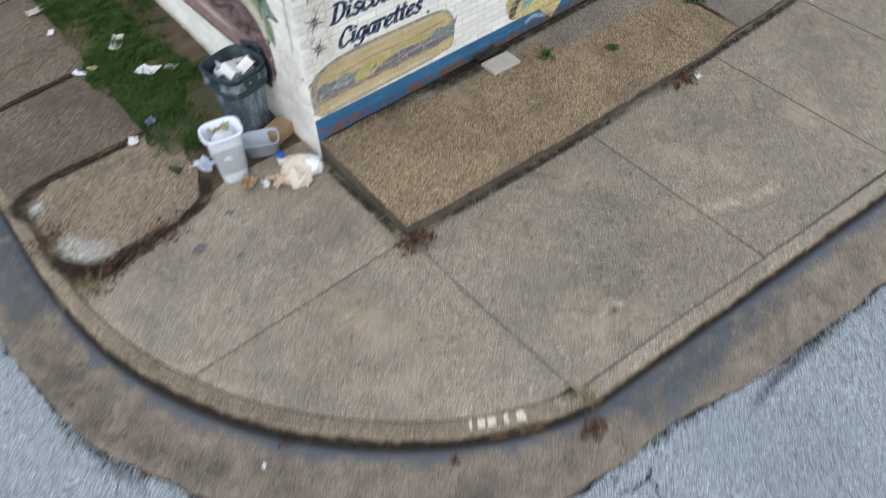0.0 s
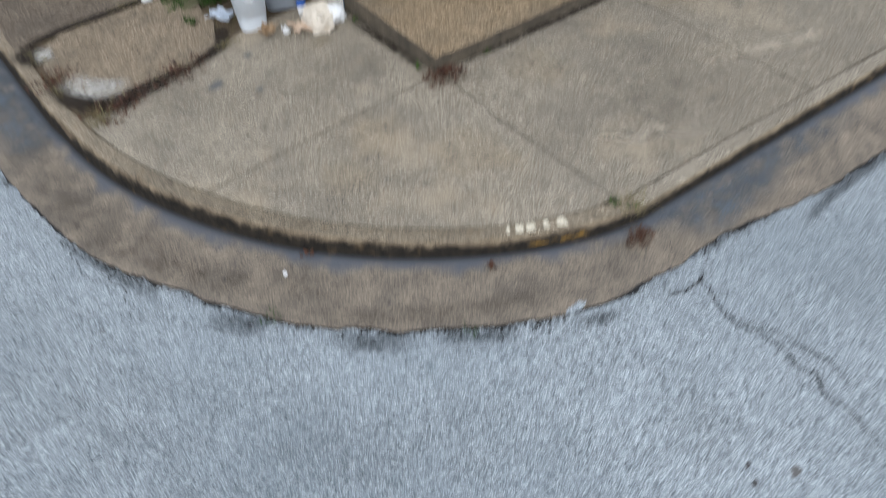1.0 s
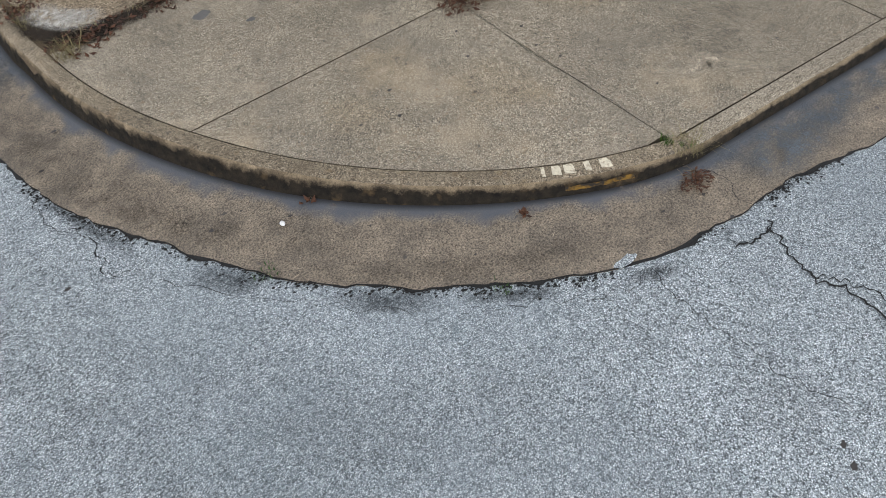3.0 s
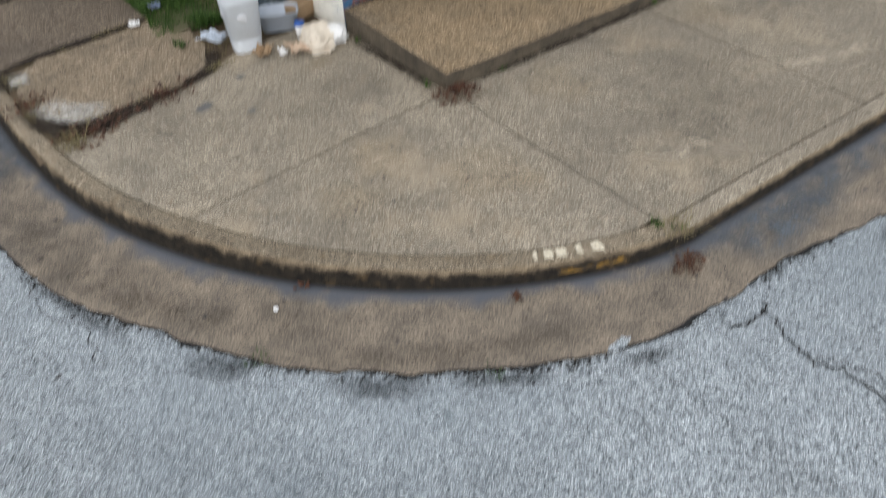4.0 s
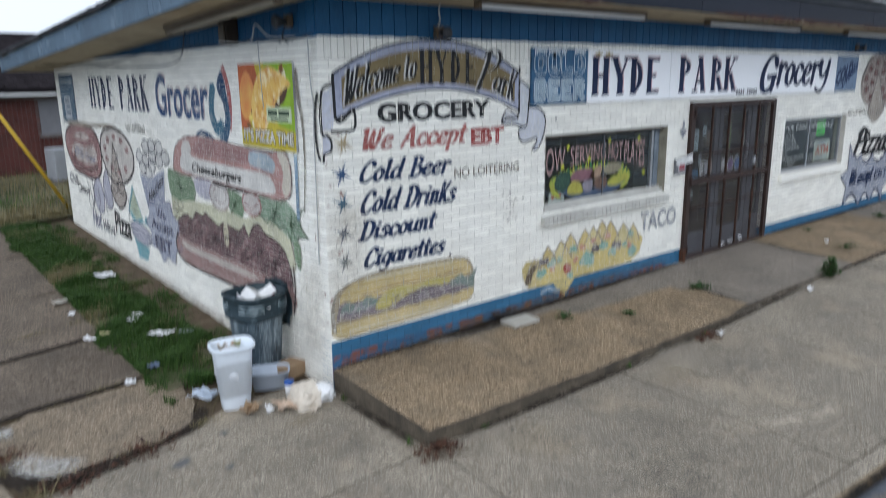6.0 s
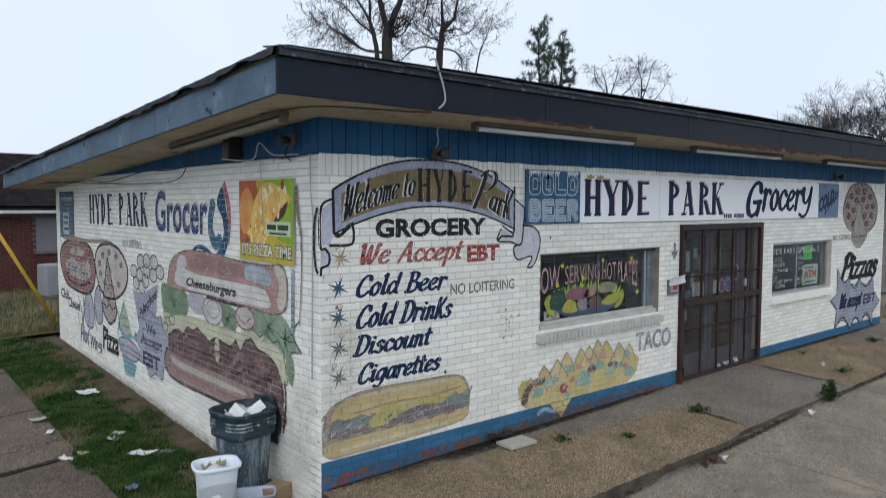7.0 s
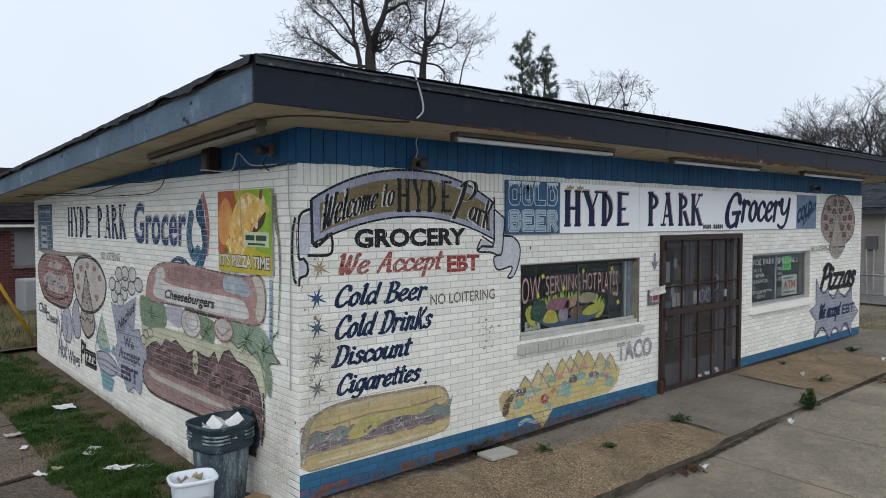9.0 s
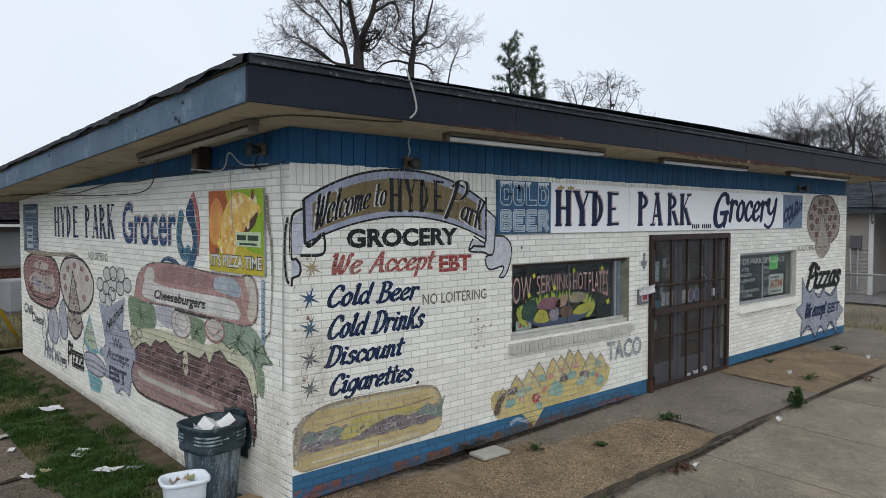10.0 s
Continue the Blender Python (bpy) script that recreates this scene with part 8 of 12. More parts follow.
on_glass("cash_card", text("ATM", 10.10, 10.62, 1.27, 1.42, 0, 0.05), (0.52, 0.08, 0.02), win2, 0.1165, "red letters ATM")
on_glass("cash_card", [_q(10.1, 10.6, 1.19, 1.22), _q(10.1, 10.5, 1.45, 1.48)], (0.10, 0.12, 0.2), win2, 0.1165)
# notices inside the doors
for _a, _c, _z0, _z1, _col in ((6.05, 6.13, 1.35, 1.62, (0.62, 0.63, 0.60)), (6.28, 6.36, 1.40, 1.58, (0.55, 0.56, 0.55)), (6.62, 6.74, 1.22, 1.50, (0.50, 0.48, 0.42)), (7.3, 7.42, 1.30, 1.48, (0.55, 0.55, 0.56)), (7.5, 7.6, 1.62, 1.80, (0.58, 0.56, 0.5)), (6.08, 6.2, 0.9, 1.05, (0.42, 0.42, 0.40)), (7.72, 7.84, 1.5, 1.66, (0.6, 0.6, 0.6))):
    on_glass("notice", [_q(_a, _c, _z0, _z1)], _col, glass_door, 0.1085, "paper notice behind the glass")
for _a, _c, _z0, _z1, _col in ((6.14, 6.25, 1.62, 1.92, (0.6, 0.62, 0.62)), (6.35, 6.45, 1.82, 1.96, (0.62, 0.63, 0.62)), (6.46, 6.62, 1.66, 1.86, (0.30, 0.20, 0.14)), (7.05, 7.14, 1.6, 1.95, (0.24, 0.28, 0.12)), (6.12, 6.3, 1.22, 1.34, (0.16, 0.28, 0.42)), (7.62, 7.9, 0.9, 1.1, (0.4, 0.45, 0.55))):
    on_glass("notice", [_q(_a, _c, _z0, _z1)], _col, glass_door, 0.109, "paper notice behind the glass")
for _k, (_x, _col) in enumerate(((6.30, (0.62, 0.62, 0.60)), (6.42, (0.50, 0.50, 0.50)), (6.56, (0.36, 0.30, 0.26)), (6.90, (0.55, 0.54, 0.52)), (7.10, (0.24, 0.16, 0.30)), (7.30, (0.16, 0.24, 0.42)))):
    on_glass("decal", [_q(_x, _x + 0.1, 1.25, 1.45)] if _k < 4 else [ell(_x + 0.06, 1.35, 0.085, 0.10, 18)], _col, glass_door, 0.0935, "faded decal on the glass")
    if _k > 3:
        on_glass("decal_ring", ring(ell(_x + 0.06, 1.35, 0.085, 0.10, 18), 0.02), (0.62, 0.62, 0.62), glass_door, 0.093, "pale decal ring")
for _k, (_x, _z, _w, _h, _t) in enumerate(((7.02, 0.125, 0.16, 0.06, 20), (7.30, 0.135, 0.20, 0.06, 5), (7.56, 0.15, 0.14, 0.08, 40))):
    _pb = part("fallen_paper", curled_paper(_w, _h, 4.1 * _k), SIGN_WHITE)
    _pb.matrix_world = pose(_x, 0.045, _z, 70, 0, _t * 0.2)
    tagged(_pb, "white paper fallen between gate and door", "paper")

# fittings under the eaves
STEEL_WHITE = surface("grimy_white_enamel", (0.16, 0.12, 0.08), (0.06, 0.04, 0.025), 4, 50, 0.5, 0.1, 0.2, 0.7)
TUBE = surface("frosted_tube", (0.82, 0.82, 0.80), (0.6, 0.6, 0.58), 3, 50, 0.35, 0.0, 0.05, 0.5)


GRIMY_TUBE = surface("grimy_tube", (0.34, 0.30, 0.23), (0.2, 0.17, 0.12), 3, 50, 0.5, 0.0, 0.1, 0.6)


def strip_light(x0, x1, y, label, along_y=False, drop=0.0):
    z = SOFFIT - 0.004
    ob = thing("strip_light", label, "light fitting", ((x0 + x1) / 2, y, z), group="strip lights under the eaves")
    h = (x1 - x0) / 2
    b = boxes(((-h, -0.06, -0.045), (h, 0.06, 0.0)), bevel=0.006)
    parts = [part("housing", b, STEEL_WHITE, ob, "rusty enamel housing")]
    for s in (-1, 1):
        parts.append(part("lamp_holder", boxes(((s * h - 0.02, -0.035, -0.10), (s * h + 0.02, 0.035, -0.045)), bevel=0.004), STEEL_WHITE, ob))
    for yy in (-0.022, 0.022):
        b = bmesh.new()
        tube(b, [(-h + 0.02, yy, -0.073), (h - 0.02, yy, -0.073)], 0.019, 10)
        parts.append(part("tube", b, GRIMY_TUBE if along_y else TUBE, ob, "unlit fluorescent tube", True))
    if along_y:
        ob.matrix_world = pose(y, (x0 + x1) / 2, z - 0.0462 * ((x0 + x1) / 2 + OVER), -2.65, 0, 0) @ pose(0, 0, 0, 0, 0, 90)
    return ob


strip_light(1.42, 3.95, -0.48, "rusty fluorescent strip light under the front eaves")
strip_light(5.42, 7.90, -0.40, "rusty fluorescent strip light over the door")
strip_light(9.50, 12.3, -0.42, "rusty fluorescent strip light near the shop's end")
strip_light(-0.15, 2.35, -0.42, "grimy fluorescent strip light under the side eaves", True)


def flood(at, label, rz=0):
    ob = thing("flood_lamp", label, "light fitting", at, rz=rz)
    part("wall_box", boxes(((-0.05, -0.045, -0.055), (0.05, 0.0, 0.055)), bevel=0.006), STEEL_WHITE, ob, "grey junction box")
    b = lathe(bmesh.new(), [(0.0, 0.05), (0.028, 0.05), (0.035, 0.02), (0.062, -0.05), (0.058, -0.06), (0.0, -0.045)], 18)
    for v in b.verts:
        v.co = Vector((v.co.x, -0.10 + v.co.z, v.co.y - 0.01))
    part("bell", b, surface("dark_lamp", (0.03, 0.03, 0.032), None, 4, 60, 0.4, 0.0, 0.2, 0.5), ob, "dark lamp bell", True)
    return ob


flood((1.32, -0.012, 3.10), "dark floodlight on the blue boards")
flood((11.0, -0.012, 3.13), "small dark floodlight near the shop's end")
flood((-0.012, 0.42, 3.18), "black lamp on the side boards", 270)
meter = thing("rusty_box", "rusty electrical box on the side boards", "electrical box", (-0.012, 1.62, 3.12))
part("box_body", boxes(((-0.13, -0.09, -0.10), (0.0, 0.09, 0.17)), bevel=0.012), surface("rusty_enamel", (0.04, 0.03, 0.022), (0.018, 0.012, 0.01), 6, 60, 0.8, 0.3, 0.3, 0.7), meter)
part("box_cover", boxes(((-0.15, -0.065, -0.08), (-0.13, 0.065, 0.10)), bevel=0.01), surface("pale_enamel", (0.13, 0.11, 0.085), (0.05, 0.04, 0.03), 8, 60, 0.8, 0.3, 0.3, 0.7), meter)


def cable(name, pts, r, material, label, sag=True):
    ob = pydata(name, [], [], material)
    b = bmesh.new()
    tube(b, smooth_line(pts, 7), r, 5)
    b.to_mesh(ob.data)
    b.free()
    return tagged(ob, label, "cable")


cable("cable", [(0.60, -0.80, 3.80), (0.62, -0.85, 3.80), (0.65, -0.86, 3.72), (0.70, -0.86, 3.60), (0.73, -0.855, 3.48), (0.71, -0.82, 3.42), (0.66, -0.76, 3.378)], 0.009, PALE_WIRE, "pale cable looped over the roof's edge")
cable("cable", [(0.66, -0.76, 3.377), (0.5, -0.68, 3.372), (0.2, -0.62, 3.372), (-0.3, -0.45, 3.37), (-0.5, 0.1, 3.345)], 0.008, surface("dirty_brown_cable", (0.10, 0.075, 0.05), (0.05, 0.04, 0.03), 5, 60, 0.8, 0.1, 0.2, 0.6), "dirty brown cable stapled under the soffit")
cable("cable", [(1.31, -0.09, 3.385), (1.30, -0.06, 3.30), (1.325, -0.05, 3.22), (1.31, -0.035, 3.15)], 0.008, PALE_WIRE, "pale cable dropping to the floodlight")
cable("cable", [(-0.03, 0.02, 3.05), (-0.045, 0.5, 3.02), (-0.04, 1.2, 3.05), (-0.05, 1.9, 3.03), (-0.04, 2.6, 3.05), (-0.05, 3.6, 3.01), (-0.03, 4.6, 3.03), (-0.05, 6.2, 2.93), (-0.06, 7.4, 2.97), (-0.5, 8.9, 2.94)], 0.007, BLACK_WIRE, "black cable sagging along the side wall")
cable("cable", [(-0.03, 0.10, 3.04), (-0.02, 0.11, 2.7), (-0.012, 0.09, 2.45), (-0.014, 0.10, 2.2), (-0.012, 0.13, 1.0)], 0.006, PALE_WIRE, "thin pale wire hanging down the corner")
cable("cable", [(-0.04, 1.05, 3.03), (-0.03, 1.06, 2.75), (-0.034, 1.03, 2.4)], 0.005, PALE_WIRE, "thin wire hanging over the poster")
cable("cable", [(-0.20, 1.6, 3.05), (-0.06, 1.2, 3.03), (-0.10, 0.95, 3.18), (-0.06, 0.75, 3.06), (-0.04, 0.3, 3.04)], 0.007, PALE_WIRE, "loop of grey conduit by the rusty box")
cable("cable", [(-0.06, 0.44, 3.13), (-0.06, 0.50, 3.05), (-0.05, 0.42, 2.99), (-0.05, 0.52, 3.03), (-0.04, 0.6, 3.01)], 0.006, BLACK_WIRE, "tangled black lamp lead")
cable("cable", [(-0.5, 8.4, 2.97), (-0.15, 6.2, 2.90), (-0.1, 4.4, 2.86), (-0.06, 3.2, 2.9), (-0.3, 2.2, 3.2)], 0.006, BLACK_WIRE, "slack black wire across the side wall")

cable("cable", [(13.7, -0.4, 3.38), (13.75, -0.45, 3.0), (13.9, -0.4, 2.7), (13.85, -0.42, 2.45), (14.0, -0.4, 2.5)], 0.009, BLACK_WIRE, "black wire hanging from the end eaves")
_hold = thing("paper_holder", "wall box with a wind-blown sheet and a red card", "paper holder", (5.62, -0.03, 1.46))
part("back_plate", boxes(((-0.13, -0.012, -0.11), (0.12, 0.026, 0.10)), bevel=0.005), surface("grey_plate", (0.16, 0.16, 0.17), None, 6, 60, 0.6, 0.1, 0.2, 0.5), _hold)
part("card", boxes(((-0.08, -0.018, -0.07), (0.08, -0.012, 0.05))), paint((0.60, 0.55, 0.55), 0.0), _hold, "white card")
part("card_print", boxes(((-0.06, -0.021, -0.05), (0.06, -0.0185, 0.03))), paint((0.42, 0.07, 0.10), 0.0), _hold, "red print")
bm = bmesh.new()
bmesh.ops.create_grid(bm, x_segments=8, y_segments=6, size=0.5)
for v in bm.verts:
    v.co = Vector((v.co.x * 0.26, -0.05 - 0.04 * math.sin(3 * v.co.x) - 0.03 * abs(v.co.y), 0.09 + v.co.y * 0.10 + 0.05 * v.co.x))
crumple(bm, 0.012, 9)
bmesh.ops.solidify(bm, geom=bm.faces[:], thickness=0.002)
part("loose_sheet", bm, paint((0.72, 0.72, 0.70), 0.0), _hold, "curled white sheet")


# ---- loose things ----
random.seed(21)


def plant_material(name, a, b, rough=0.7):
    m, n, l, bs = nodes_of(name)
    r = vary_of(n, True)
    l.new(mixc(n, l, r, a, b), bs.inputs["Base Color"])
    bs.inputs["Roughness"].default_value = rough
    bs.inputs["Specular IOR Level"].default_value = 0.2
    return m


GRASS = plant_material("green_blades", (0.014, 0.042, 0.006), (0.074, 0.134, 0.028))
DRY = plant_material("dry_blades", (0.13, 0.11, 0.05), (0.25, 0.21, 0.11))
WEED = plant_material("weed_leaves", (0.022, 0.055, 0.016), (0.07, 0.12, 0.04))
DEADLEAF = plant_material("dead_leaves", (0.035, 0.018, 0.013), (0.11, 0.05, 0.028))
TWIG = plant_material("twigs", (0.10, 0.075, 0.05), (0.22, 0.18, 0.13))


def blades(spots, h, w, lean=0.5):
    """Curved tapering blades at spots (x, y, z)."""
    verts, faces = [], []
    for x, y, z in spots:
        a = random.random() * 6.283
        clump = max(0.35, 1.0 + 1.5 * noise.noise(Vector((x * 3.1, y * 3.1, 5))) + 0.8 * noise.noise(Vector((x * 9, y * 9, 1))))
        hh, ww, ll = h * clump * (0.5 + random.random()), w * (0.7 + 0.6 * random.random()), lean * (0.3 + random.random())
        cx, cy, sx, sy = math.cos(a), math.sin(a), -math.sin(a) * ww, math.cos(a) * ww
        n = len(verts)
        verts += [(x - sx, y - sy, z - 0.01), (x + sx, y + sy, z - 0.01), (x + cx * hh * ll * 0.4 + sx * 0.7, y + cy * hh * ll * 0.4 + sy * 0.7, z + hh * 0.62),
                  (x + cx * hh * ll * 0.4 - sx * 0.7, y + cy * hh * ll * 0.4 - sy * 0.7, z + hh * 0.62), (x + cx * hh * ll, y + cy * hh * ll, z + hh * (1 - 0.35 * ll))]
        faces += [(n, n + 1, n + 2, n + 3), (n + 3, n + 2, n + 4)]
    return verts, faces


def verge_z(x, y):
    return walk_z(-1.2, y) + 0.035 + 0.045 * (x + 1.2) * (-0.2 - x) / 0.3 + 0.03 * noise.noise(Vector((x * 3, y * 2, 3))) - 0.02


green, dry = [], []
for _ in range(150000):
    y = 0.75 + 9.5 * random.random() ** 1.35
    x = -1.52 + 1.49 * random.random()
    cover = noise.noise(Vector((x * 2.2, y * 1.3, 7))) + 0.5 * noise.noise(Vector((x * 6, y * 6, 2)))
    wall_gap = -0.42 + 0.12 * noise.noise(Vector((y * 1.3, 0, 0)))
    if x > wall_gap and random.random() < 0.45 + 0.35 * (noise.noise(Vector((x * 4, y * 2.5, 8))) > 0):
        continue
    if x < -1.24 and noise.noise(Vector((x * 2.0, y * 1.1, 11))) < 0.02 - 1.6 * (x + 1.24):
        continue
    if y < 2.0 and (x > -0.6 or random.random() < 0.25 + 0.75 * (2.0 - y) + 0.6 * noise.noise(Vector((x * 4, y * 4, 3)))):
        continue
    if cover < -0.30 and random.random() < 0.85:
        continue
    (green if noise.noise(Vector((x * 1.7, y * 0.9, 4))) > -0.36 + 0.5 * (random.random() - 0.5) else dry).append((x, y, verge_z(x, y)))
for _s, _m, _l in ((green, GRASS, "green grass blades along the side wall"), (dry, DRY, "dry tan grass blades along the side wall")):
    v, f = blades(_s, 0.054, 0.0042, 0.9)
    tagged(pydata("verge_grass", v, f, _m), _l, "grass", kind="stuff")
green, dry = [], []
for _ in range(26000):
    r = random.random()
    x, y = -9 + 12 * random.random(), 10.3 + 9 * r * r
    if x > 0.1 and y < 10.2:
        continue
    (green if noise.noise(Vector((x * 0.5, y * 0.5, 4))) > 0.06 + 0.4 * (random.random() - 0.5) else dry).append((x, y, lawn_z(x, y) + 0.05))
for _s, _m, _l in ((green, GRASS, "green lawn behind the shop"), (dry, DRY, "dry patches of lawn behind the shop")):
    v, f = blades(_s, 0.10, 0.007)
    tagged(pydata("lawn_grass", v, f, _m), _l, "grass", kind="stuff")
moss = []
for _ in range(2600):
    t = random.random()
    k = random.choice((0, 1, 2, 3, 4))
    if k == 0:
        x, y = -2.5 + 1.5 * t, 0.26 + 0.10 * random.random()
    elif k == 1:
        x, y = -2.7 + 0.16 * random.random(), 0.3 + 1.5 * t
    elif k == 2:
        x, y = -2.6 + 1.4 * t, 1.70 + 0.06 * random.random()
    elif k == 3:
        x, y = -1.2 + 0.9 * t, 0.45 + 0.55 * random.random()
    else:
        x, y = -2.6 + 1.4 * t, 3.93 + 0.05 * random.random()
    if noise.noise(Vector((x * 4, y * 4, 9))) > -0.05:
        moss.append((x, y, walk_z(x, y) - 0.015))
v, f = blades(moss, 0.05, 0.0022, 0.9)
tagged(pydata("joint_grass", v, f, DRY), "short dry grass in the path's joints", "grass", kind="stuff")


clods_v, clods_f = [], []
for _ in range(2600):
    y = 0.5 + 8.5 * random.random() ** 1.5
    x = -0.02 - 0.55 * random.random() ** 1.6
    r, k0, z = 0.006 + 0.016 * random.random() ** 3, len(clods_v), verge_z(x, y)
    for j in range(5):
        a = 1.2566 * j + random.random()
        clods_v.append((x + r * math.cos(a), y + r * math.sin(a), z - 0.004))
    clods_v.append((x, y, z + r * 0.8))
    clods_f += [(k0 + j, k0 + (j + 1) % 5, k0 + 5) for j in range(5)]
tagged(pydata("dirt_clods", clods_v, clods_f, EARTH), "crumbs of bare brown earth at the wall's foot", "soil", kind="stuff")
strip_soil = sheet("wall_soil", steps((-0.34, 0.0, 0.05)), steps((0.3, 9.9, 0.1)), lambda x, y: verge_z(x, y) + 0.010 + 0.05 * (x + 0.20 + 0.16 * noise.noise(Vector((y * 1.4, 1, 0)))), EARTH)
tagged(strip_soil, "bare brown soil along the wall's foot", "soil", kind="structure")


def tuft(name, at, n, h, spread, material, label, w=0.003, lean=0.8, category="weed"):
    s = []
    for _ in range(n):
        a, r = random.random() * 6.283, spread * math.sqrt(random.random())
        s.append((at[0] + r * math.cos(a), at[1] + r * math.sin(a), at[2]))
    v, f = blades(s, h, w, lean)
    return tagged(pydata(name, v, f, material), label, category)


def leafy(name, at, n, size, spread, label, up=0.5):
    """A weed: stalks from one root with small folded leaves."""
    ob = thing(name, label, "weed", at)
    st = bmesh.new()
    verts, faces = [], []
    for _ in range(n):
        a = random.random() * 6.283
        e = Vector((math.cos(a) * spread * random.random(), math.sin(a) * spread * random.random(), spread * up * (0.3 + random.random())))
        mid = Vector((e.x * 0.4, e.y * 0.4, e.z * 0.75))
        pts = smooth_line([(0, 0, -0.01), tuple(mid), tuple(e)], 3)
        tube(st, pts, 0.0022, 3)
        for p in pts[1:]:
            for _k in range(3):
                d = Vector((random.random() - 0.5, random.random() - 0.5, random.random() * 0.7 - 0.1)).normalized()
                s = d.cross(Vector((0, 0, 1))).normalized() * size * 0.28
                k = len(verts)
                tip = p + d * size * (0.6 + 0.7 * random.random())
                verts += [tuple(p), tuple((p + tip) / 2 + s), tuple(tip), tuple((p + tip) / 2 - s)]
                faces += [(k, k + 1, k + 2), (k, k + 2, k + 3)]
    part("stalk", st, TWIG, ob)
    pydata("leaf_mass", verts, faces, WEED, ob)["kind"] = "stuff"
    return ob


for _x, _y, _n, _s, _w, _u in ((2.77, -0.47, 16, 0.036, 0.17, 0.16), (3.42, -0.88, 14, 0.03, 0.10, 0.3), (4.90, -0.84, 26, 0.034, 0.24, 0.14), (8.46, -1.2, 12, 0.04, 0.2, 0.25), (9.1, -0.35, 8, 0.03, 0.12, 0.3), (11.3, -0.65, 12, 0.04, 0.22, 0.25)):
    leafy("weed", (_x, _y, slab_z(_x, _y)), _n, _s, _w, "low green weed growing from a crack in the stoop", _u)
leafy("weed", (6.83, -1.66, walk_z(6.83, -1.66)), 34, 0.055, 0.16, "bushy dark green weed at the stoop's edge", 1.3)
tuft("weed", (0.02, -3.57, walk_z(0, -3.57)), 46, 0.06, 0.04, GRASS, "bright green tuft in the curb joint", 0.003, 0.7)
tuft("weed", (0.10, -3.66, walk_z(0, -3.57)), 26, 0.045, 0.05, GRASS, "small green tuft on the curb end", 0.003, 0.9)
tuft("dry_grass", (0.08, -3.68, walk_z(0, -3.57)), 70, 0.13, 0.11, DRY, "dry straw hanging over the curb end", 0.0016, 1.6, "dry grass")
tuft("dry_grass", (-2.55, 0.10, walk_z(-2.5, 0.1)), 120, 0.10, 0.12, DRY, "dry straw tuft at the curb", 0.0018, 1.4, "dry grass")
for _x, _y in ((0.55, -1.53), (2.44, -1.60), (-0.06, -1.30), (3.75, -1.64), (-0.04, -0.25)):
    tuft("weed", (_x, _y, walk_z(_x, _y)), 18, 0.05, 0.03, GRASS, "green sprig in the joint below the stoop", 0.003, 0.9)
tuft("weed", (-2.42, -2.62, street_z(-2.42, -2.62) + 0.02), 34, 0.016, 0.08, WEED, "moss and grass in the street seam", 0.003, 1.0)
tuft("weed", (-1.45, -3.64, street_z(-1.45, -3.64) + 0.02), 30, 0.016, 0.07, WEED, "moss and grass in the street seam", 0.003, 1.0)


def litter_leaves(name, at, n, spread, label, zf, sticks=8, size=0.045):
    ob = thing(name, label, "leaf litter", at)
    verts, faces = [], []
    for _ in range(n):
        a, r = random.random() * 6.283, spread * random.random()
        x, y = r * math.cos(a), r * math.sin(a) * 0.7
        z = zf(at[0] + x, at[1] + y) - at[2] + 0.005 + 0.03 * random.random() * (1 - r / spread)
        q = Euler((random.random() - 0.5, random.random() - 0.5, random.random() * 6.28)).to_matrix()
        s = size * (0.5 + 0.7 * random.random())
        k = len(verts)
        for p in ((-1, 0, 0.25), (0, -0.45, 0), (1, 0, 0.3), (0, 0.45, 0.1)):
            verts.append(tuple(Vector((x, y, z + 0.01)) + q @ Vector(p) * s))
        faces += [(k, k + 1, k + 2), (k, k + 2, k + 3)]
    pydata("leaf_litter", verts, faces, DEADLEAF, ob)["kind"] = "stuff"
    b = bmesh.new()
    for _ in range(sticks):
        a = random.random() * 6.283
        p = Vector((spread * (random.random() - 0.5), spread * (random.random() - 0.5), 0))
        p.z = zf(at[0] + p.x, at[1] + p.y) - at[2] + 0.012
        e = p + Vector((math.cos(a), math.sin(a), 0.08)) * spread * (0.3 + 0.6 * random.random())
        tube(b, smooth_line([tuple(p), tuple((p + e) / 2 + Vector((0.01, 0.01, 0.006))), tuple(e)], 3), 0.0013, 4)
    part("twig_scatter", b, TWIG, ob)["kind"] = "stuff"
    return ob


litter_leaves("leaf_litter", (0.03, -1.55, walk_z(0, -1.55)), 150, 0.22, "dark heap of dead leaves and twigs at the stoop's corner", walk_z, 90, 0.03)
litter_leaves("leaf_litter", (-0.02, -3.86, street_z(0, -3.86) + 0.01), 150, 0.13, "dead leaves in the gutter by the curb end", lambda x, y: street_z(x, y) + 0.9 * pan_up(x), 34, 0.018)
litter_leaves("leaf_litter", (-1.0, -3.34, street_z(-1.0, -3.34) + 0.01), 12, 0.06, "few dead leaves in the gutter", lambda x, y: street_z(x, y) + 0.9 * pan_up(x), 4, 0.03)
litter_leaves("leaf_litter", (-1.93, -2.33, street_z(-1.93, -2.3) + 0.01), 10, 0.06, "few dead leaves in the gutter with a grey scrap", lambda x, y: street_z(x, y) + 0.9 * pan_up(x), 3, 0.03)
litter_leaves("leaf_litter", (3.70, -1.72, walk_z(3.7, -1.72)), 60, 0.20, "dead leaves along the stoop's edge", walk_z, 10, 0.035)
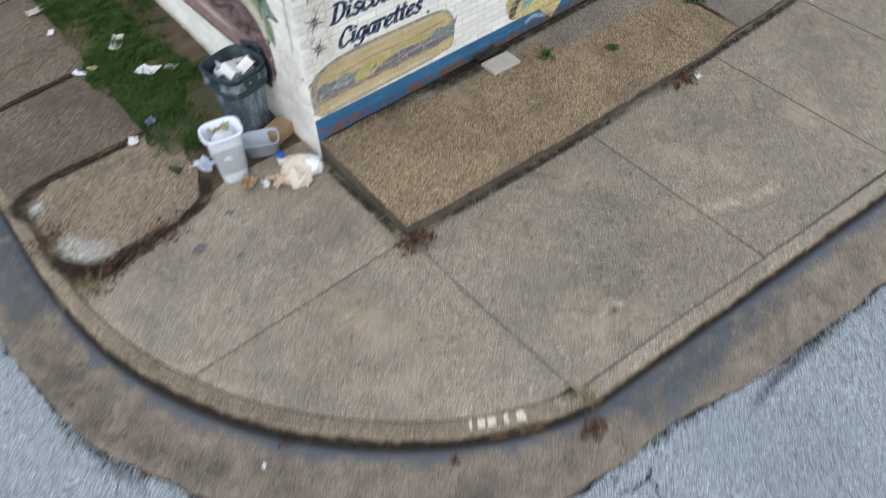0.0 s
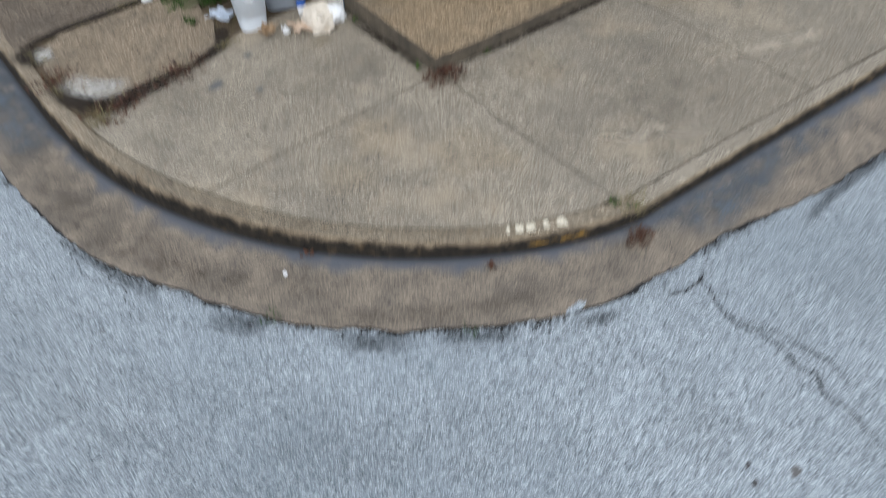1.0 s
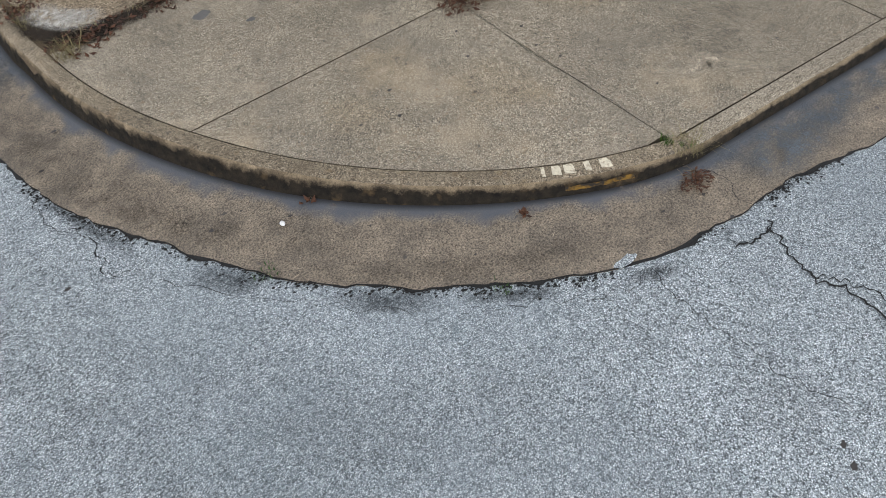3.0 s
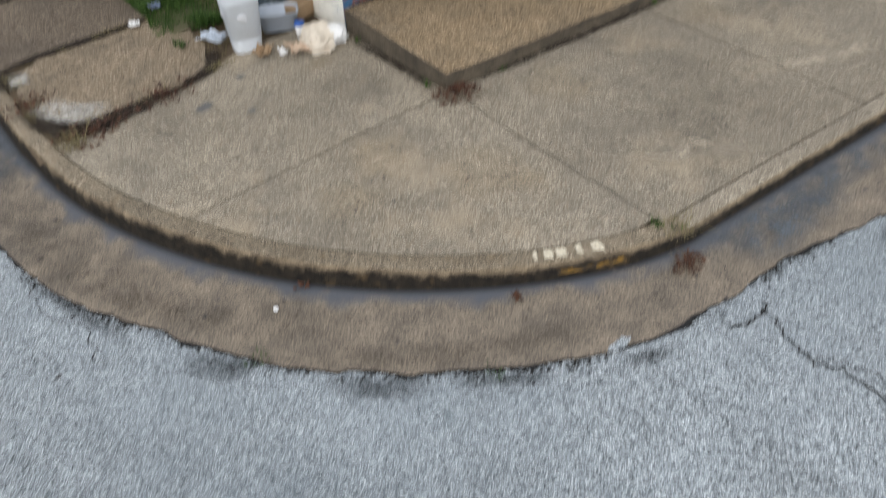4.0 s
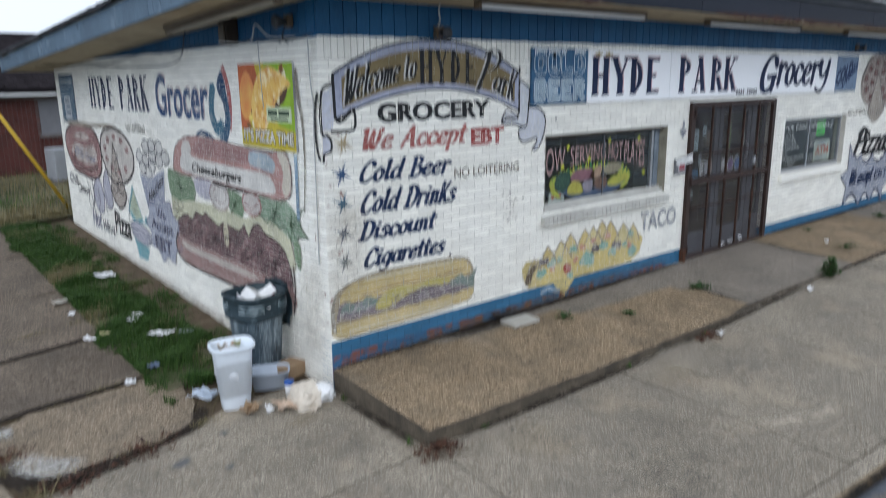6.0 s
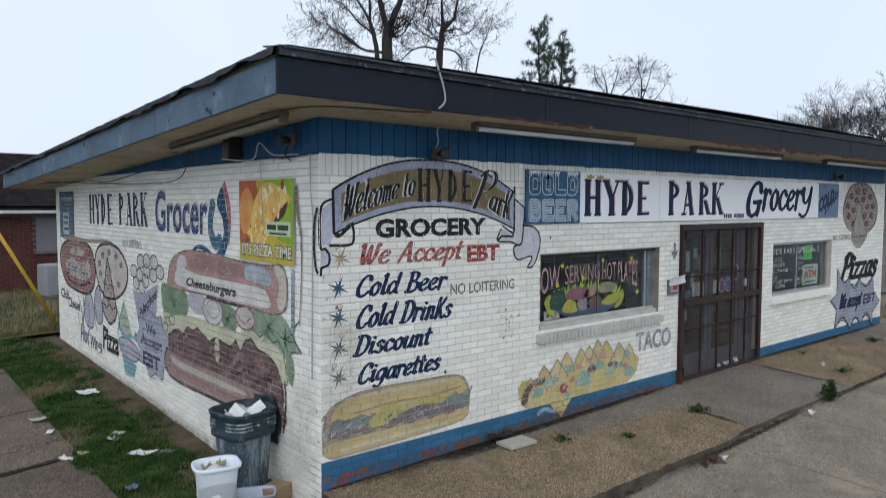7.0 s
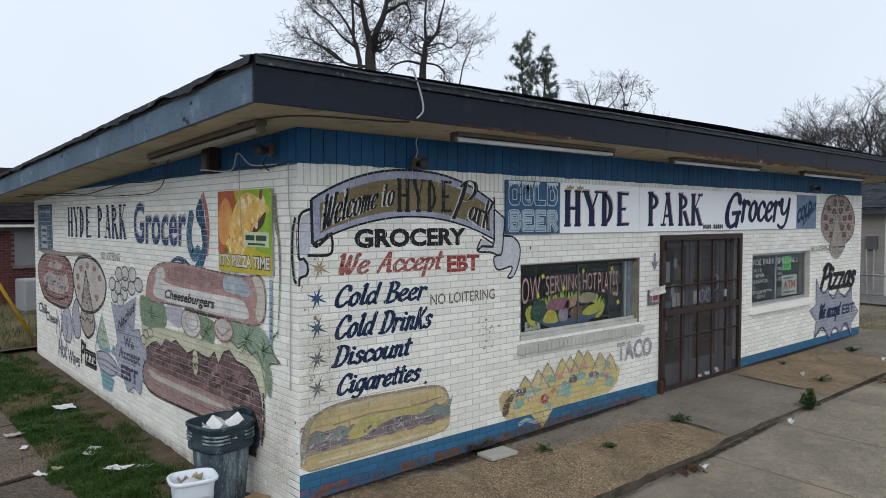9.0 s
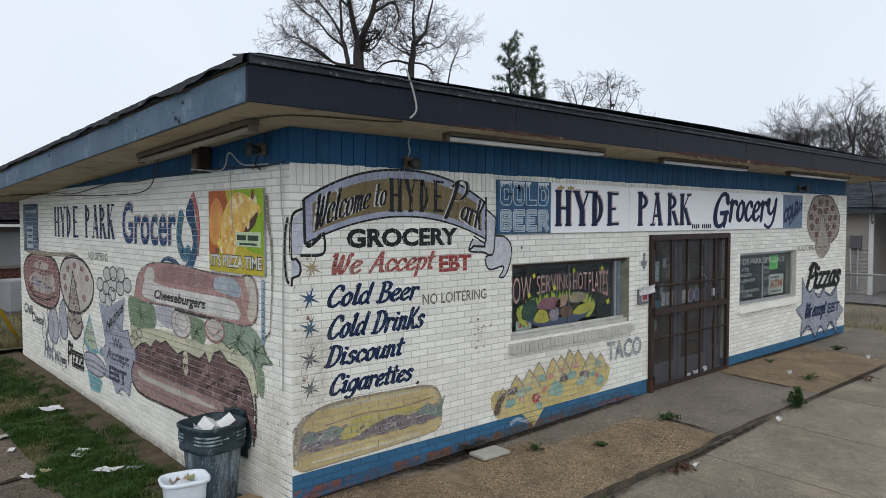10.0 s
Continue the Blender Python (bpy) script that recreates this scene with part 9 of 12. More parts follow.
litter_leaves("leaf_litter", (9.2, -1.72, walk_z(9.2, -1.72)), 50, 0.3, "dead leaves along the stoop's edge", walk_z, 10, 0.035)
litter_leaves("leaf_litter", (4.35, -3.9, street_z(4.35, -3.9) + 0.01), 70, 0.24, "dead leaves in the gutter", lambda x, y: street_z(x, y) + 0.9 * pan_up(x), 10, 0.035)
litter_leaves("leaf_litter", (-2.35, 0.17, walk_z(-2.35, 0.17) - 0.02), 160, 0.34, "dark rotten leaves along the broken slab", lambda x, y: walk_z(x, y) - 0.015, 14, 0.03)
litter_leaves("leaf_litter", (-1.7, 0.27, walk_z(-1.7, 0.27) - 0.02), 120, 0.36, "dark rotten leaves along the broken slab", lambda x, y: walk_z(x, y) - 0.015, 10, 0.03)
litter_leaves("leaf_litter", (-2.62, 1.0, walk_z(-2.62, 1.0) - 0.02), 110, 0.26, "dark rotten leaves by the slab's worn corner", lambda x, y: walk_z(x, y) - 0.015, 12, 0.03)

# bins
def scuffed_plastic():
    """Grey-blue bin plastic, rubbed pale in upright streaks, with black tar flecks."""
    m, n, l, bs = nodes_of("scuffed_grey_plastic")
    c = mixc(n, l, noise_of(n, l, 5, 4), (0.075, 0.108, 0.132), (0.034, 0.052, 0.066))
    c = mixc(n, l, noise_of(n, l, 4.5, 8, (1, 1, 0.22), 0.75, 0.50, 0.66), c, (0.34, 0.40, 0.43))
    c = mixc(n, l, noise_of(n, l, 60, 5, (1, 1, 0.35), 0.7, 0.58, 0.70), c, (0.46, 0.50, 0.52))
    c = mixc(n, l, noise_of(n, l, 22, 6, (1, 1, 0.3), 0.8, 0.58, 0.64), c, (0.014, 0.016, 0.018))
    l.new(c, bs.inputs["Base Color"])
    bs.inputs["Roughness"].default_value = 0.55
    bump_of(n, l, bs, noise_of(n, l, 40, 3), 0.2, 0.004)
    return m


BIN = scuffed_plastic()
BIN_DARK = surface("dark_rim_plastic", (0.028, 0.046, 0.056), None, 6, 60, 0.45, 0.15, 0.2, 0.6, extra=[((0.20, 0.26, 0.28), 14, 0.58, 0.70, 0.6)])
BIN_RIB = surface("rubbed_rib_plastic", (0.06, 0.09, 0.10), None, 6, 60, 0.4, 0.15, 0.2, 0.6, extra=[((0.34, 0.40, 0.42), 9, 0.46, 0.60, 0.8)])
PLASTIC_WHITE = surface("white_bin_plastic", (0.74, 0.79, 0.84), (0.69, 0.74, 0.79), 4, 40, 0.4, 0.05, 0.06, 0.5)
PAPER = surface("dirty_white_paper", (0.82, 0.82, 0.81), (0.58, 0.57, 0.55), 12, 60, 0.85, 0.2, 0.15, 0.7)
CARD = surface("brown_card", (0.36, 0.25, 0.15), (0.25, 0.17, 0.10), 9, 60, 0.85, 0.2, 0.2, 0.6)


def loft(bm, rows, n=32, power=5.0):
    """A tube of rounded-square rings: (half width, half depth, height)."""
    rings = []
    for hx, hy, z in rows:
        ring_v = []
        for k in range(n):
            a = 2 * math.pi * k / n
            c, s = math.cos(a), math.sin(a)
            d = (abs(c) ** power + abs(s) ** power) ** (-1 / power)
            ring_v.append(bm.verts.new((hx * c * d, hy * s * d, z)))
        rings.append(ring_v)
    for a, b in zip(rings, rings[1:]):
        for k in range(n):
            bm.faces.new((a[k], a[(k + 1) % n], b[(k + 1) % n], b[k]))
    return rings


def crumpled_sheet(w, h, amount, seed, res=9, curl=0.0):
    b = bmesh.new()
    bmesh.ops.create_grid(b, x_segments=res, y_segments=res, size=0.5)
    for v in b.verts:
        x, y = v.co.x, v.co.y
        v.co = Vector((x * w, y * h, curl * (x * x + 0.4 * y * y)))
        v.co += amount * noise.noise_vector(Vector((x * 3 + seed, y * 3, seed * 2))) + 0.4 * amount * noise.noise_vector(Vector((x * 8 + seed, y * 8, seed)))
    lo = min(v.co.z for v in b.verts)
    for v in b.verts:
        v.co.z -= lo
    bmesh.ops.solidify(b, geom=b.faces[:], thickness=0.0025)
    return b


def little_box(w, d, h, material, label, at, rot, name, parent_group, print_col=None):
    ob = thing(name, label, "carton", at)
    part("carton_body", boxes(((-w / 2, -d / 2, 0), (w / 2, d / 2, h)), bevel=0.004), material, ob)
    if print_col:
        part("carton_print", boxes(((-w * 0.36, -d / 2 - 0.002, h * 0.25), (w * 0.36, -d / 2 - 0.0005, h * 0.8)), ((-w * 0.3, -d * 0.3, h + 0.0005), (w * 0.3, d * 0.3, h + 0.002))), paint(print_col, 0.0), ob, "printed patch")
    ob.matrix_world = pose(*at, *rot)
    return ob


BX, BY, BZ = -0.335, 0.885, walk_z(-0.4, 0.98) + 0.0
bin_ob = thing("wheeled_bin", "scuffed dark grey plastic rubbish bin, overfull, against the side wall", "rubbish bin", (BX, BY, BZ), rz=-78)
b = bmesh.new()
loft(b, [(0.0, 0.0, 0.0), (0.20, 0.20, 0.0), (0.215, 0.215, 0.02), (0.268, 0.268, 0.60), (0.272, 0.272, 0.61), (0.30, 0.30, 0.615)], 40, 4.0)
for v in b.verts:
    # a shallow dent in the panel beside the seam
    a = math.atan2(v.co.y, v.co.x)
    if 0.05 < v.co.z < 0.6:
        v.co.xy *= 1 - 0.03 * math.exp(-((a + 0.9) / 0.16) ** 2)
part("body", b, BIN, bin_ob, "scuffed tapered body", True)
b = bmesh.new()
loft(b, [(0.270, 0.270, 0.600), (0.300, 0.300, 0.602), (0.308, 0.308, 0.62), (0.308, 0.308, 0.655), (0.300, 0.300, 0.665), (0.312, 0.312, 0.80), (0.326, 0.326, 0.808), (0.328, 0.328, 0.828), (0.318, 0.318, 0.838), (0.296, 0.296, 0.832), (0.262, 0.262, 0.62), (0.245, 0.245, 0.5), (0.19, 0.19, 0.06), (0.0, 0.0, 0.05)], 40, 4.0)
part("rim", b, BIN_DARK, bin_ob, "thick dark rim band", True)


def corner_rib(z, mid, half):
    """A ridge that runs round one rounded corner of the rim."""
    pts = []
    for k in range(13):
        a = radians(mid + half * (k / 6 - 1))
        c, q = math.cos(a), math.sin(a)
        d = 0.309 * (abs(c) ** 4 + abs(q) ** 4) ** -0.25
        pts.append((c * d, q * d, z))
    return rod(pts, r=0.010, n=6)


for _z in (0.690, 0.722, 0.754):
    for _a in (45, 135, 225, 315):
        part("rib", corner_rib(_z, _a, 27), BIN_RIB, bin_ob, "", True)
for _x in (-0.12, 0.12):
    part("hinge_arm", rod([(_x, 0.30, 0.80), (_x, 0.33, 0.87), (_x, 0.35, 0.80)], r=0.018, n=8), BIN_DARK, bin_ob)
part("handle", rod(smooth_line([(-0.15, 0.33, 0.86), (-0.05, 0.35, 0.88), (0.05, 0.35, 0.88), (0.15, 0.33, 0.86)], 4), r=0.016, n=8), BIN_DARK, bin_ob, "curved handle bar", True)
b = bmesh.new()
bmesh.ops.create_grid(b, x_segments=10, y_segments=10, size=0.5)
for v in b.verts:
    x, y = v.co.x, v.co.y
    v.co = Vector((x * (0.52 - 0.10 * (y < -0.3)), 0.345 + 0.02 * math.cos(3 * x) + 0.03 * y, 0.67 + y * 0.40))
bmesh.ops.solidify(b, geom=b.faces[:], thickness=0.02)
part("lid", b, BIN_DARK, bin_ob, "black lid hanging open behind", True)
for _x in (-0.19, 0.19):
    b = bmesh.new()
    lathe(b, [(0.0, -0.02), (0.07, -0.02), (0.075, 0.0), (0.07, 0.02), (0.0, 0.02)], 18)
    bmesh.ops.rotate(b, verts=b.verts[:], cent=(0, 0, 0), matrix=Matrix.Rotation(radians(90), 3, "Y"))
    bmesh.ops.translate(b, verts=b.verts[:], vec=(_x, 0.20, 0.078))
    part("wheel", b, BIN_DARK, bin_ob, "", True)
bin_ob.scale = (0.83, 0.83, 1.05)
_top = BZ + 0.775
bag = thing("rubbish_bag", "dark crumpled rubbish bag filling the bin", "rubbish bag", (BX, BY, BZ + 0.3))
b = bmesh.new()
bmesh.ops.create_icosphere(b, subdivisions=4, radius=1.0)
for v in b.verts:
    v.co = Vector((v.co.x * 0.205, v.co.y * 0.205, v.co.z * 0.22 + 0.30))
crumple(b, 0.03, 9, 2)
part("bag_skin", b, surface("grey_film", (0.16, 0.165, 0.17), (0.08, 0.08, 0.085), 14, 60, 0.35, 0.3, 0.2, 0.6), bag, "", True)
little_box(0.15, 0.16, 0.10, PAPER, "crushed white food carton in the bin", (BX - 0.08, BY - 0.06, _top + 0.035), (30, 26, 30), "food_carton", "", None)
little_box(0.10, 0.10, 0.17, PAPER, "red and white cup carton in the bin", (BX + 0.03, BY - 0.07, _top + 0.03), (50, 28, 55), "food_carton", "", (0.42, 0.06, 0.07))
little_box(0.12, 0.09, 0.06, PAPER, "small white carton in the bin", (BX - 0.12, BY + 0.05, _top), (-20, 15, 70), "food_carton", "", (0.20, 0.30, 0.5))
for _x, _y, _r, _c, _l in ((0.06, 0.09, (70, 20, 40), (0.5, 0.52, 0.53), "silver drink can in the bin"), (0.10, 0.0, (80, 10, 120), (0.45, 0.42, 0.12), "yellow drink can in the bin")):
    can = thing("drink_can", _l, "can", (BX + _x, BY + _y, _top + 0.03))
    b = lathe(bmesh.new(), [(0.0, 0.0), (0.026, 0.0), (0.032, 0.01), (0.033, 0.105), (0.027, 0.118), (0.024, 0.114), (0.0, 0.113)], 18)
    part("can_body", b, paint(_c, 0.0, 0.3), can, "", True)
    can.matrix_world = pose(BX + _x, BY + _y, _top + 0.03, *_r)
for _k, (_x, _y, _m) in enumerate(((-0.02, 0.04, PAPER), (0.02, -0.16, PAPER), (0.12, -0.10, PAPER), (-0.05, 0.12, PAPER))):
    ob = part("crumpled_paper", crumpled_sheet(0.17, 0.14, 0.022, 3.3 * _k + 1, 9, 0.2), PAPER)
    ob.matrix_world = pose(BX + _x, BY + _y, _top - 0.055 + 0.010 * _k, 10, -8, 50 * _k)
    tagged(ob, "crumpled paper on top of the full bin", "paper")

PX, PY = -0.80, 0.42
PZ = walk_z(PX, PY) - 0.012
pail = thing("kitchen_bin", "white plastic kitchen bin with rubbish, standing open", "rubbish bin", (PX, PY, PZ), rz=-12)
b = bmesh.new()
loft(b, [(0.0, 0.0, 0.0), (0.125, 0.10, 0.0), (0.135, 0.108, 0.015), (0.185, 0.150, 0.50), (0.190, 0.155, 0.51), (0.212, 0.176, 0.515), (0.216, 0.180, 0.535), (0.208, 0.172, 0.545), (0.186, 0.151, 0.535), (0.150, 0.122, 0.12), (0.0, 0.0, 0.10)], 36, 3.6)
part("bin_body", b, PLASTIC_WHITE, pail, "", True)
b = bmesh.new()
bmesh.ops.create_icosphere(b, subdivisions=4, radius=1.0)
for v in b.verts:
    v.co = Vector((v.co.x * 0.16, v.co.y * 0.125, v.co.z * 0.20))
crumple(b, 0.03, 12, 5)
_rub = part("white_bag", b, surface("white_film", (0.64, 0.66, 0.68), (0.42, 0.43, 0.44), 12, 60, 0.4, 0.2, 0.15, 0.6), None, "", True)
_rub.matrix_world = pose(PX, PY, PZ + 0.39)
pail.scale = (0.95, 0.95, 1.14)
tagged(_rub, "white plastic bag of rubbish in the kitchen bin", "rubbish bag")
for _k, (_c, _x, _y) in enumerate((((0.46, 0.30, 0.16), 0.0, 0.07), ((0.36, 0.36, 0.20), 0.07, 0.06), ((0.55, 0.48, 0.38), -0.06, 0.08))):
    ob = part("food_wrapper", crumpled_sheet(0.08, 0.06, 0.005, 7.1 * _k + 2, 7, 0.2), paint(_c, 0.0))
    ob.matrix_world = pose(PX + _x, PY + _y, PZ + 0.545, 12, 10, 70 * _k)
    tagged(ob, "coloured food wrapper on top of the kitchen bin", "wrapper")

CREAM_FOAM = surface("cream_foam_film", (0.68, 0.62, 0.52), (0.50, 0.42, 0.33), 8, 60, 0.75, 0.2, 0.12, 0.7)
for _x, _y, _sx, _sy, _sz, _seed, _m, _l in ((-0.33, -0.04, 0.20, 0.15, 0.115, 3, CREAM_FOAM, "crumpled cream paper bag slumped on the walk"), (-0.17, -0.08, 0.12, 0.12, 0.10, 7, PAPER, "crushed white paper bag against the corner")):
    b = bmesh.new()
    bmesh.ops.create_icosphere(b, subdivisions=4, radius=1.0)
    for v in b.verts:
        w = noise.noise_vector(v.co * 1.4 + Vector((_seed, 0, 0))) * 0.45 + noise.noise_vector(v.co * 3.4 + Vector((0, _seed, 0))) * 0.20
        # creased facets
        w += v.co * 0.10 * abs(noise.noise(v.co * 6.5 + Vector((0, 0, _seed))))
        v.co = Vector(((v.co.x + w.x) * _sx, (v.co.y + w.y) * _sy, max(0.0, (v.co.z + w.z + 0.45) * _sz)))
    ob = part("paper_bag", b, _m)
    ob.matrix_world = pose(_x, _y, walk_z(_x, _y) + 0.001, 0, 0, 20 * _seed)
    tagged(ob, _l, "paper bag")
CLEAR = glass_of("clear_plastic", (0.78, 0.82, 0.86), 0.25)
tub = thing("plastic_tub", "cloudy clear plastic storage tub lying by the bin", "tub", (-0.40, 0.52, walk_z(-0.4, 0.5)), rz=-25)
b = bmesh.new()
loft(b, [(0.0, 0.0, 0.004), (0.15, 0.10, 0.004), (0.16, 0.108, 0.01), (0.185, 0.125, 0.17), (0.195, 0.135, 0.172), (0.195, 0.135, 0.18), (0.18, 0.12, 0.176), (0.155, 0.103, 0.012), (0.0, 0.0, 0.008)], 32, 5)
part("tub_body", b, surface("cloudy_plastic", (0.46, 0.51, 0.58), (0.34, 0.38, 0.44), 5, 40, 0.3, 0.05, 0.08, 0.5), tub, "", True)
card = part("cardboard_box", boxes(((-0.13, -0.10, 0.0), (0.13, 0.10, 0.14)), bevel=0.006), CARD)
card.matrix_world = pose(-0.15, 0.60, walk_z(-0.2, 0.6), 0, 0, 20)
tagged(card, "brown cardboard box behind the plastic tub", "box")
cup = thing("paper_cup", "white paper cup with a blue lid", "cup", (-0.36, 0.20, walk_z(-0.36, 0.2)))
part("cup_body", lathe(bmesh.new(), [(0.0, 0.0), (0.034, 0.0), (0.046, 0.12), (0.0, 0.12)], 20), PAPER, cup, "", True)
part("lid", lathe(bmesh.new(), [(0.0, 0.122), (0.05, 0.122), (0.05, 0.135), (0.044, 0.142), (0.044, 0.155), (0.0, 0.155)], 20), paint((0.04, 0.12, 0.42), 0.0, 0.4), cup, "blue plastic lid", True)
for _k, (_x, _y, _w, _h, _m, _l, _cat, _am) in enumerate((
        (-0.50, -0.02, 0.22, 0.20, surface("tan_foam", (0.60, 0.46, 0.34), (0.45, 0.33, 0.24), 9, 60, 0.8, 0.2, 0.12, 0.6), "torn tan packing paper", "paper", 0.07),
        (-0.76, 0.18, 0.12, 0.14, CARD, "torn brown card scrap", "card", 0.05), (-0.64, 0.06, 0.07, 0.06, PAPER, "small white scrap", "paper", 0.03),
        (-0.98, 0.72, 0.17, 0.16, surface("pale_blue_film", (0.58, 0.64, 0.72), (0.4, 0.45, 0.52), 9, 60, 0.4, 0.2, 0.1, 0.6), "crumpled pale carrier bag by the bin", "carrier bag", 0.09))):
    ob = part("litter", crumpled_sheet(_w, _h, _am, 2.7 * _k + 4, 14, 0.15), _m)
    ob.matrix_world = pose(_x, _y, walk_z(_x, _y) + 0.001, 0, 0, 37 * _k)
    tagged(ob, _l, _cat)
for _k, (_x, _y, _w, _h, _m, _l) in enumerate(((-0.58, 5.6, 0.24, 0.18, PAPER, "white foam food box in the grass"), (-0.80, 3.42, 0.30, 0.12, PAPER, "long white paper scrap in the grass"), (-0.75, 2.62, 0.24, 0.16, PAPER, "crumpled paper with grey print in the grass"),
        (-1.31, 4.9, 0.22, 0.14, surface("old_paper", (0.5, 0.47, 0.40), None, 8, 60, 0.9, 0.2, 0.2, 0.6), "old tan paper on the path"), (-1.33, 4.3, 0.10, 0.07, PAPER, "small scrap on the path"),
        (-1.37, 3.25, 0.14, 0.06, PAPER, "small white scrap at the path's edge"), (-1.23, 3.15, 0.08, 0.08, surface("straw_scrap", (0.5, 0.46, 0.25), None, 8, 60, 0.9, 0.2, 0.2, 0.6), "yellowish scrap at the path's edge"),
        (-1.39, 1.65, 0.13, 0.09, PAPER, "white scrap on the path's joint"), (-0.50, 2.5, 0.13, 0.1, surface("clear_scrap", (0.4, 0.42, 0.46), None, 8, 60, 0.3, 0.2, 0.2, 0.6), "crushed clear bottle in the grass"), (-1.12, 1.75, 0.09, 0.10, paint((0.12, 0.16, 0.24), 0.3), "blue-grey wrapper in the grass"))):
    ob = part("litter", crumpled_sheet(_w * 1.15, _h * 1.15, 0.022, 1.9 * _k + 11, 9, 0.05), _m)
    z = walk_z(_x, _y) + 0.018 if _x < -1.25 else verge_z(_x, _y) + 0.045
    ob.matrix_world = pose(_x, _y, z, 4, 3, 61 * _k)
    tagged(ob, _l, "litter", group="litter along the side wall")
for _x, _y, _s in ((6.05, -1.75, 0.06), (10.9, -1.3, 0.05), (8.5, -0.9, 0.05), (3.82, -1.78, 0.07)):
    ob = part("litter", crumpled_sheet(_s, _s, 0.015, _x, 6, 0.2), PAPER)
    zz = slab_z(_x, _y) if _y > stoop_y(_x) else walk_z(_x, _y)
    ob.matrix_world = pose(_x, _y, zz + 0.001, 0, 0, 40 * _x)
    tagged(ob, "small white scrap on the concrete", "litter")
# stone slab and rag by the wall
blk = part("paving_stone", boxes(((-0.19, -0.12, 0.0), (0.19, 0.12, 0.038)), bevel=0.008), surface("pale_block", (0.46, 0.44, 0.38), (0.32, 0.30, 0.26), 6, 90, 0.9, 0.4, 0.25, 0.6))
blk.matrix_world = pose(2.25, -0.27, slab_z(2.25, -0.27) + 0.001, 0, 0, -2)
tagged(blk, "loose pale concrete block on the stoop by the wall", "block")
ob = part("black_rag", crumpled_sheet(0.32, 0.14, 0.04, 8.8, 14, 0.2), surface("black_rag_cloth", (0.02, 0.02, 0.021), (0.05, 0.045, 0.04), 12, 60, 0.8, 0.3, 0.3, 0.6))
ob.matrix_world = pose(2.20, -0.085, slab_z(2.2, -0.1) + 0.01, 0, 0, 4)
tagged(ob, "black wet rag against the wall", "rag")

# marks in the gutter, street and walks
pebble = bmesh.new()
bmesh.ops.create_icosphere(pebble, subdivisions=2, radius=0.017)
for v in pebble.verts:
    v.co = Vector((v.co.x, v.co.y * 1.3, v.co.z * 0.5 + 0.01))
ob = part("white_pebble", crumple(pebble, 0.004, 40), PAPER, None, "", True)
ob.matrix_world = pose(-2.15, -2.37, street_z(-2.15, -2.37) + 0.034)
tagged(ob, "white chip of stone in the gutter", "stone")


def crack_run(name, pts, zf, w, label, seed, jag=0.07, lift=0.006):
    """A ragged dark crack as a narrow ribbon with a jagged course."""
    line = smooth_line([(x, y, 0) for x, y in pts], 10)
    verts, faces = [], []
    for i, p in enumerate(line):
        d = (line[min(i + 1, len(line) - 1)] - line[max(i - 1, 0)]).normalized()
        nx, ny = -d.y, d.x
        j = jag * noise.noise(Vector((i * 0.45, seed, 0))) + 0.4 * jag * noise.noise(Vector((i * 1.6, seed, 4)))
        ww = w * (0.35 + 0.9 * abs(noise.noise(Vector((i * 0.8, seed, 8))))) * min(1, (len(line) - i) / 6)
        x, y = p.x + nx * j, p.y + ny * j
        z = zf(x, y) + lift
        verts += [(x - nx * ww, y - ny * ww, z), (x + nx * ww, y + ny * ww, z)]
    faces = [(2 * i, 2 * i + 1, 2 * i + 3, 2 * i + 2) for i in range(len(line) - 1)]
    return tagged(pydata(name, verts, faces, CRACK), label, "crack", kind="structure")


crack_run("crack", [(0.08, -4.32), (-0.03, -4.55), (-0.09, -4.76), (-0.03, -4.95), (-0.08, -5.25), (-0.2, -5.9)], street_z, 0.014, "long dark crack in the asphalt", 1.1)
crack_run("crack", [(-0.09, -4.76), (0.0, -4.88), (0.08, -5.15), (0.05, -5.6)], street_z, 0.009, "branching crack in the asphalt", 2.2)
crack_run("crack", [(-0.71, -4.10), (-0.78, -4.5), (-0.76, -4.83), (-0.74, -5.17), (-0.56, -5.5)], street_z, 0.004, "thin crack in the asphalt", 3.3)
crack_run("crack", [(-0.22, -4.32), (-0.08, -4.38), (0.07, -4.36)], street_z, 0.012, "crack round a tongue of asphalt", 4.4, 0.02)
crack_run("crack", [(-3.33, -1.0), (-3.28, -1.3), (-3.12, -1.6), (-3.15, -1.95), (-2.98, -2.1)], street_z, 0.005, "thin crack in the asphalt", 5.5)
crack_run("crack", [(-2.9, -2.2), (-2.55, -2.75), (-2.2, -3.15), (-1.8, -3.55)], street_z, 0.003, "thin crack beside the gutter", 6.6)
crack_run("crack", [(-1.75, -3.62), (-1.35, -3.86), (-0.95, -4.1), (-0.70, -4.12)], street_z, 0.003, "thin crack beside the gutter", 7.7)
crack_run("crack", [(0.02, -1.50), (0.0, -2.3), (0.04, -2.9), (0.06, -3.55)], walk_z, 0.004, "dirty joint across the walk", 8.8, 0.012, 0.002)
crack_run("crack", [(0.05, -2.6), (0.25, -2.72), (0.42, -2.62), (0.5, -2.85)], walk_z, 0.002, "hairline crack in the walk", 9.9, 0.03, 0.003)
crack_run("crack", [(-1.5, -0.9), (-1.62, -0.75), (-1.7, -0.85), (-1.9, -0.7)], walk_z, 0.002, "hairline crack in the walk", 10.1, 0.03, 0.003)
crack_run("crack", [(4.15, -1.6), (4.2, -0.9), (4.1, -0.1)], slab_z, 0.008, "dirty joint across the stoop", 11.1, 0.01, 0.004)
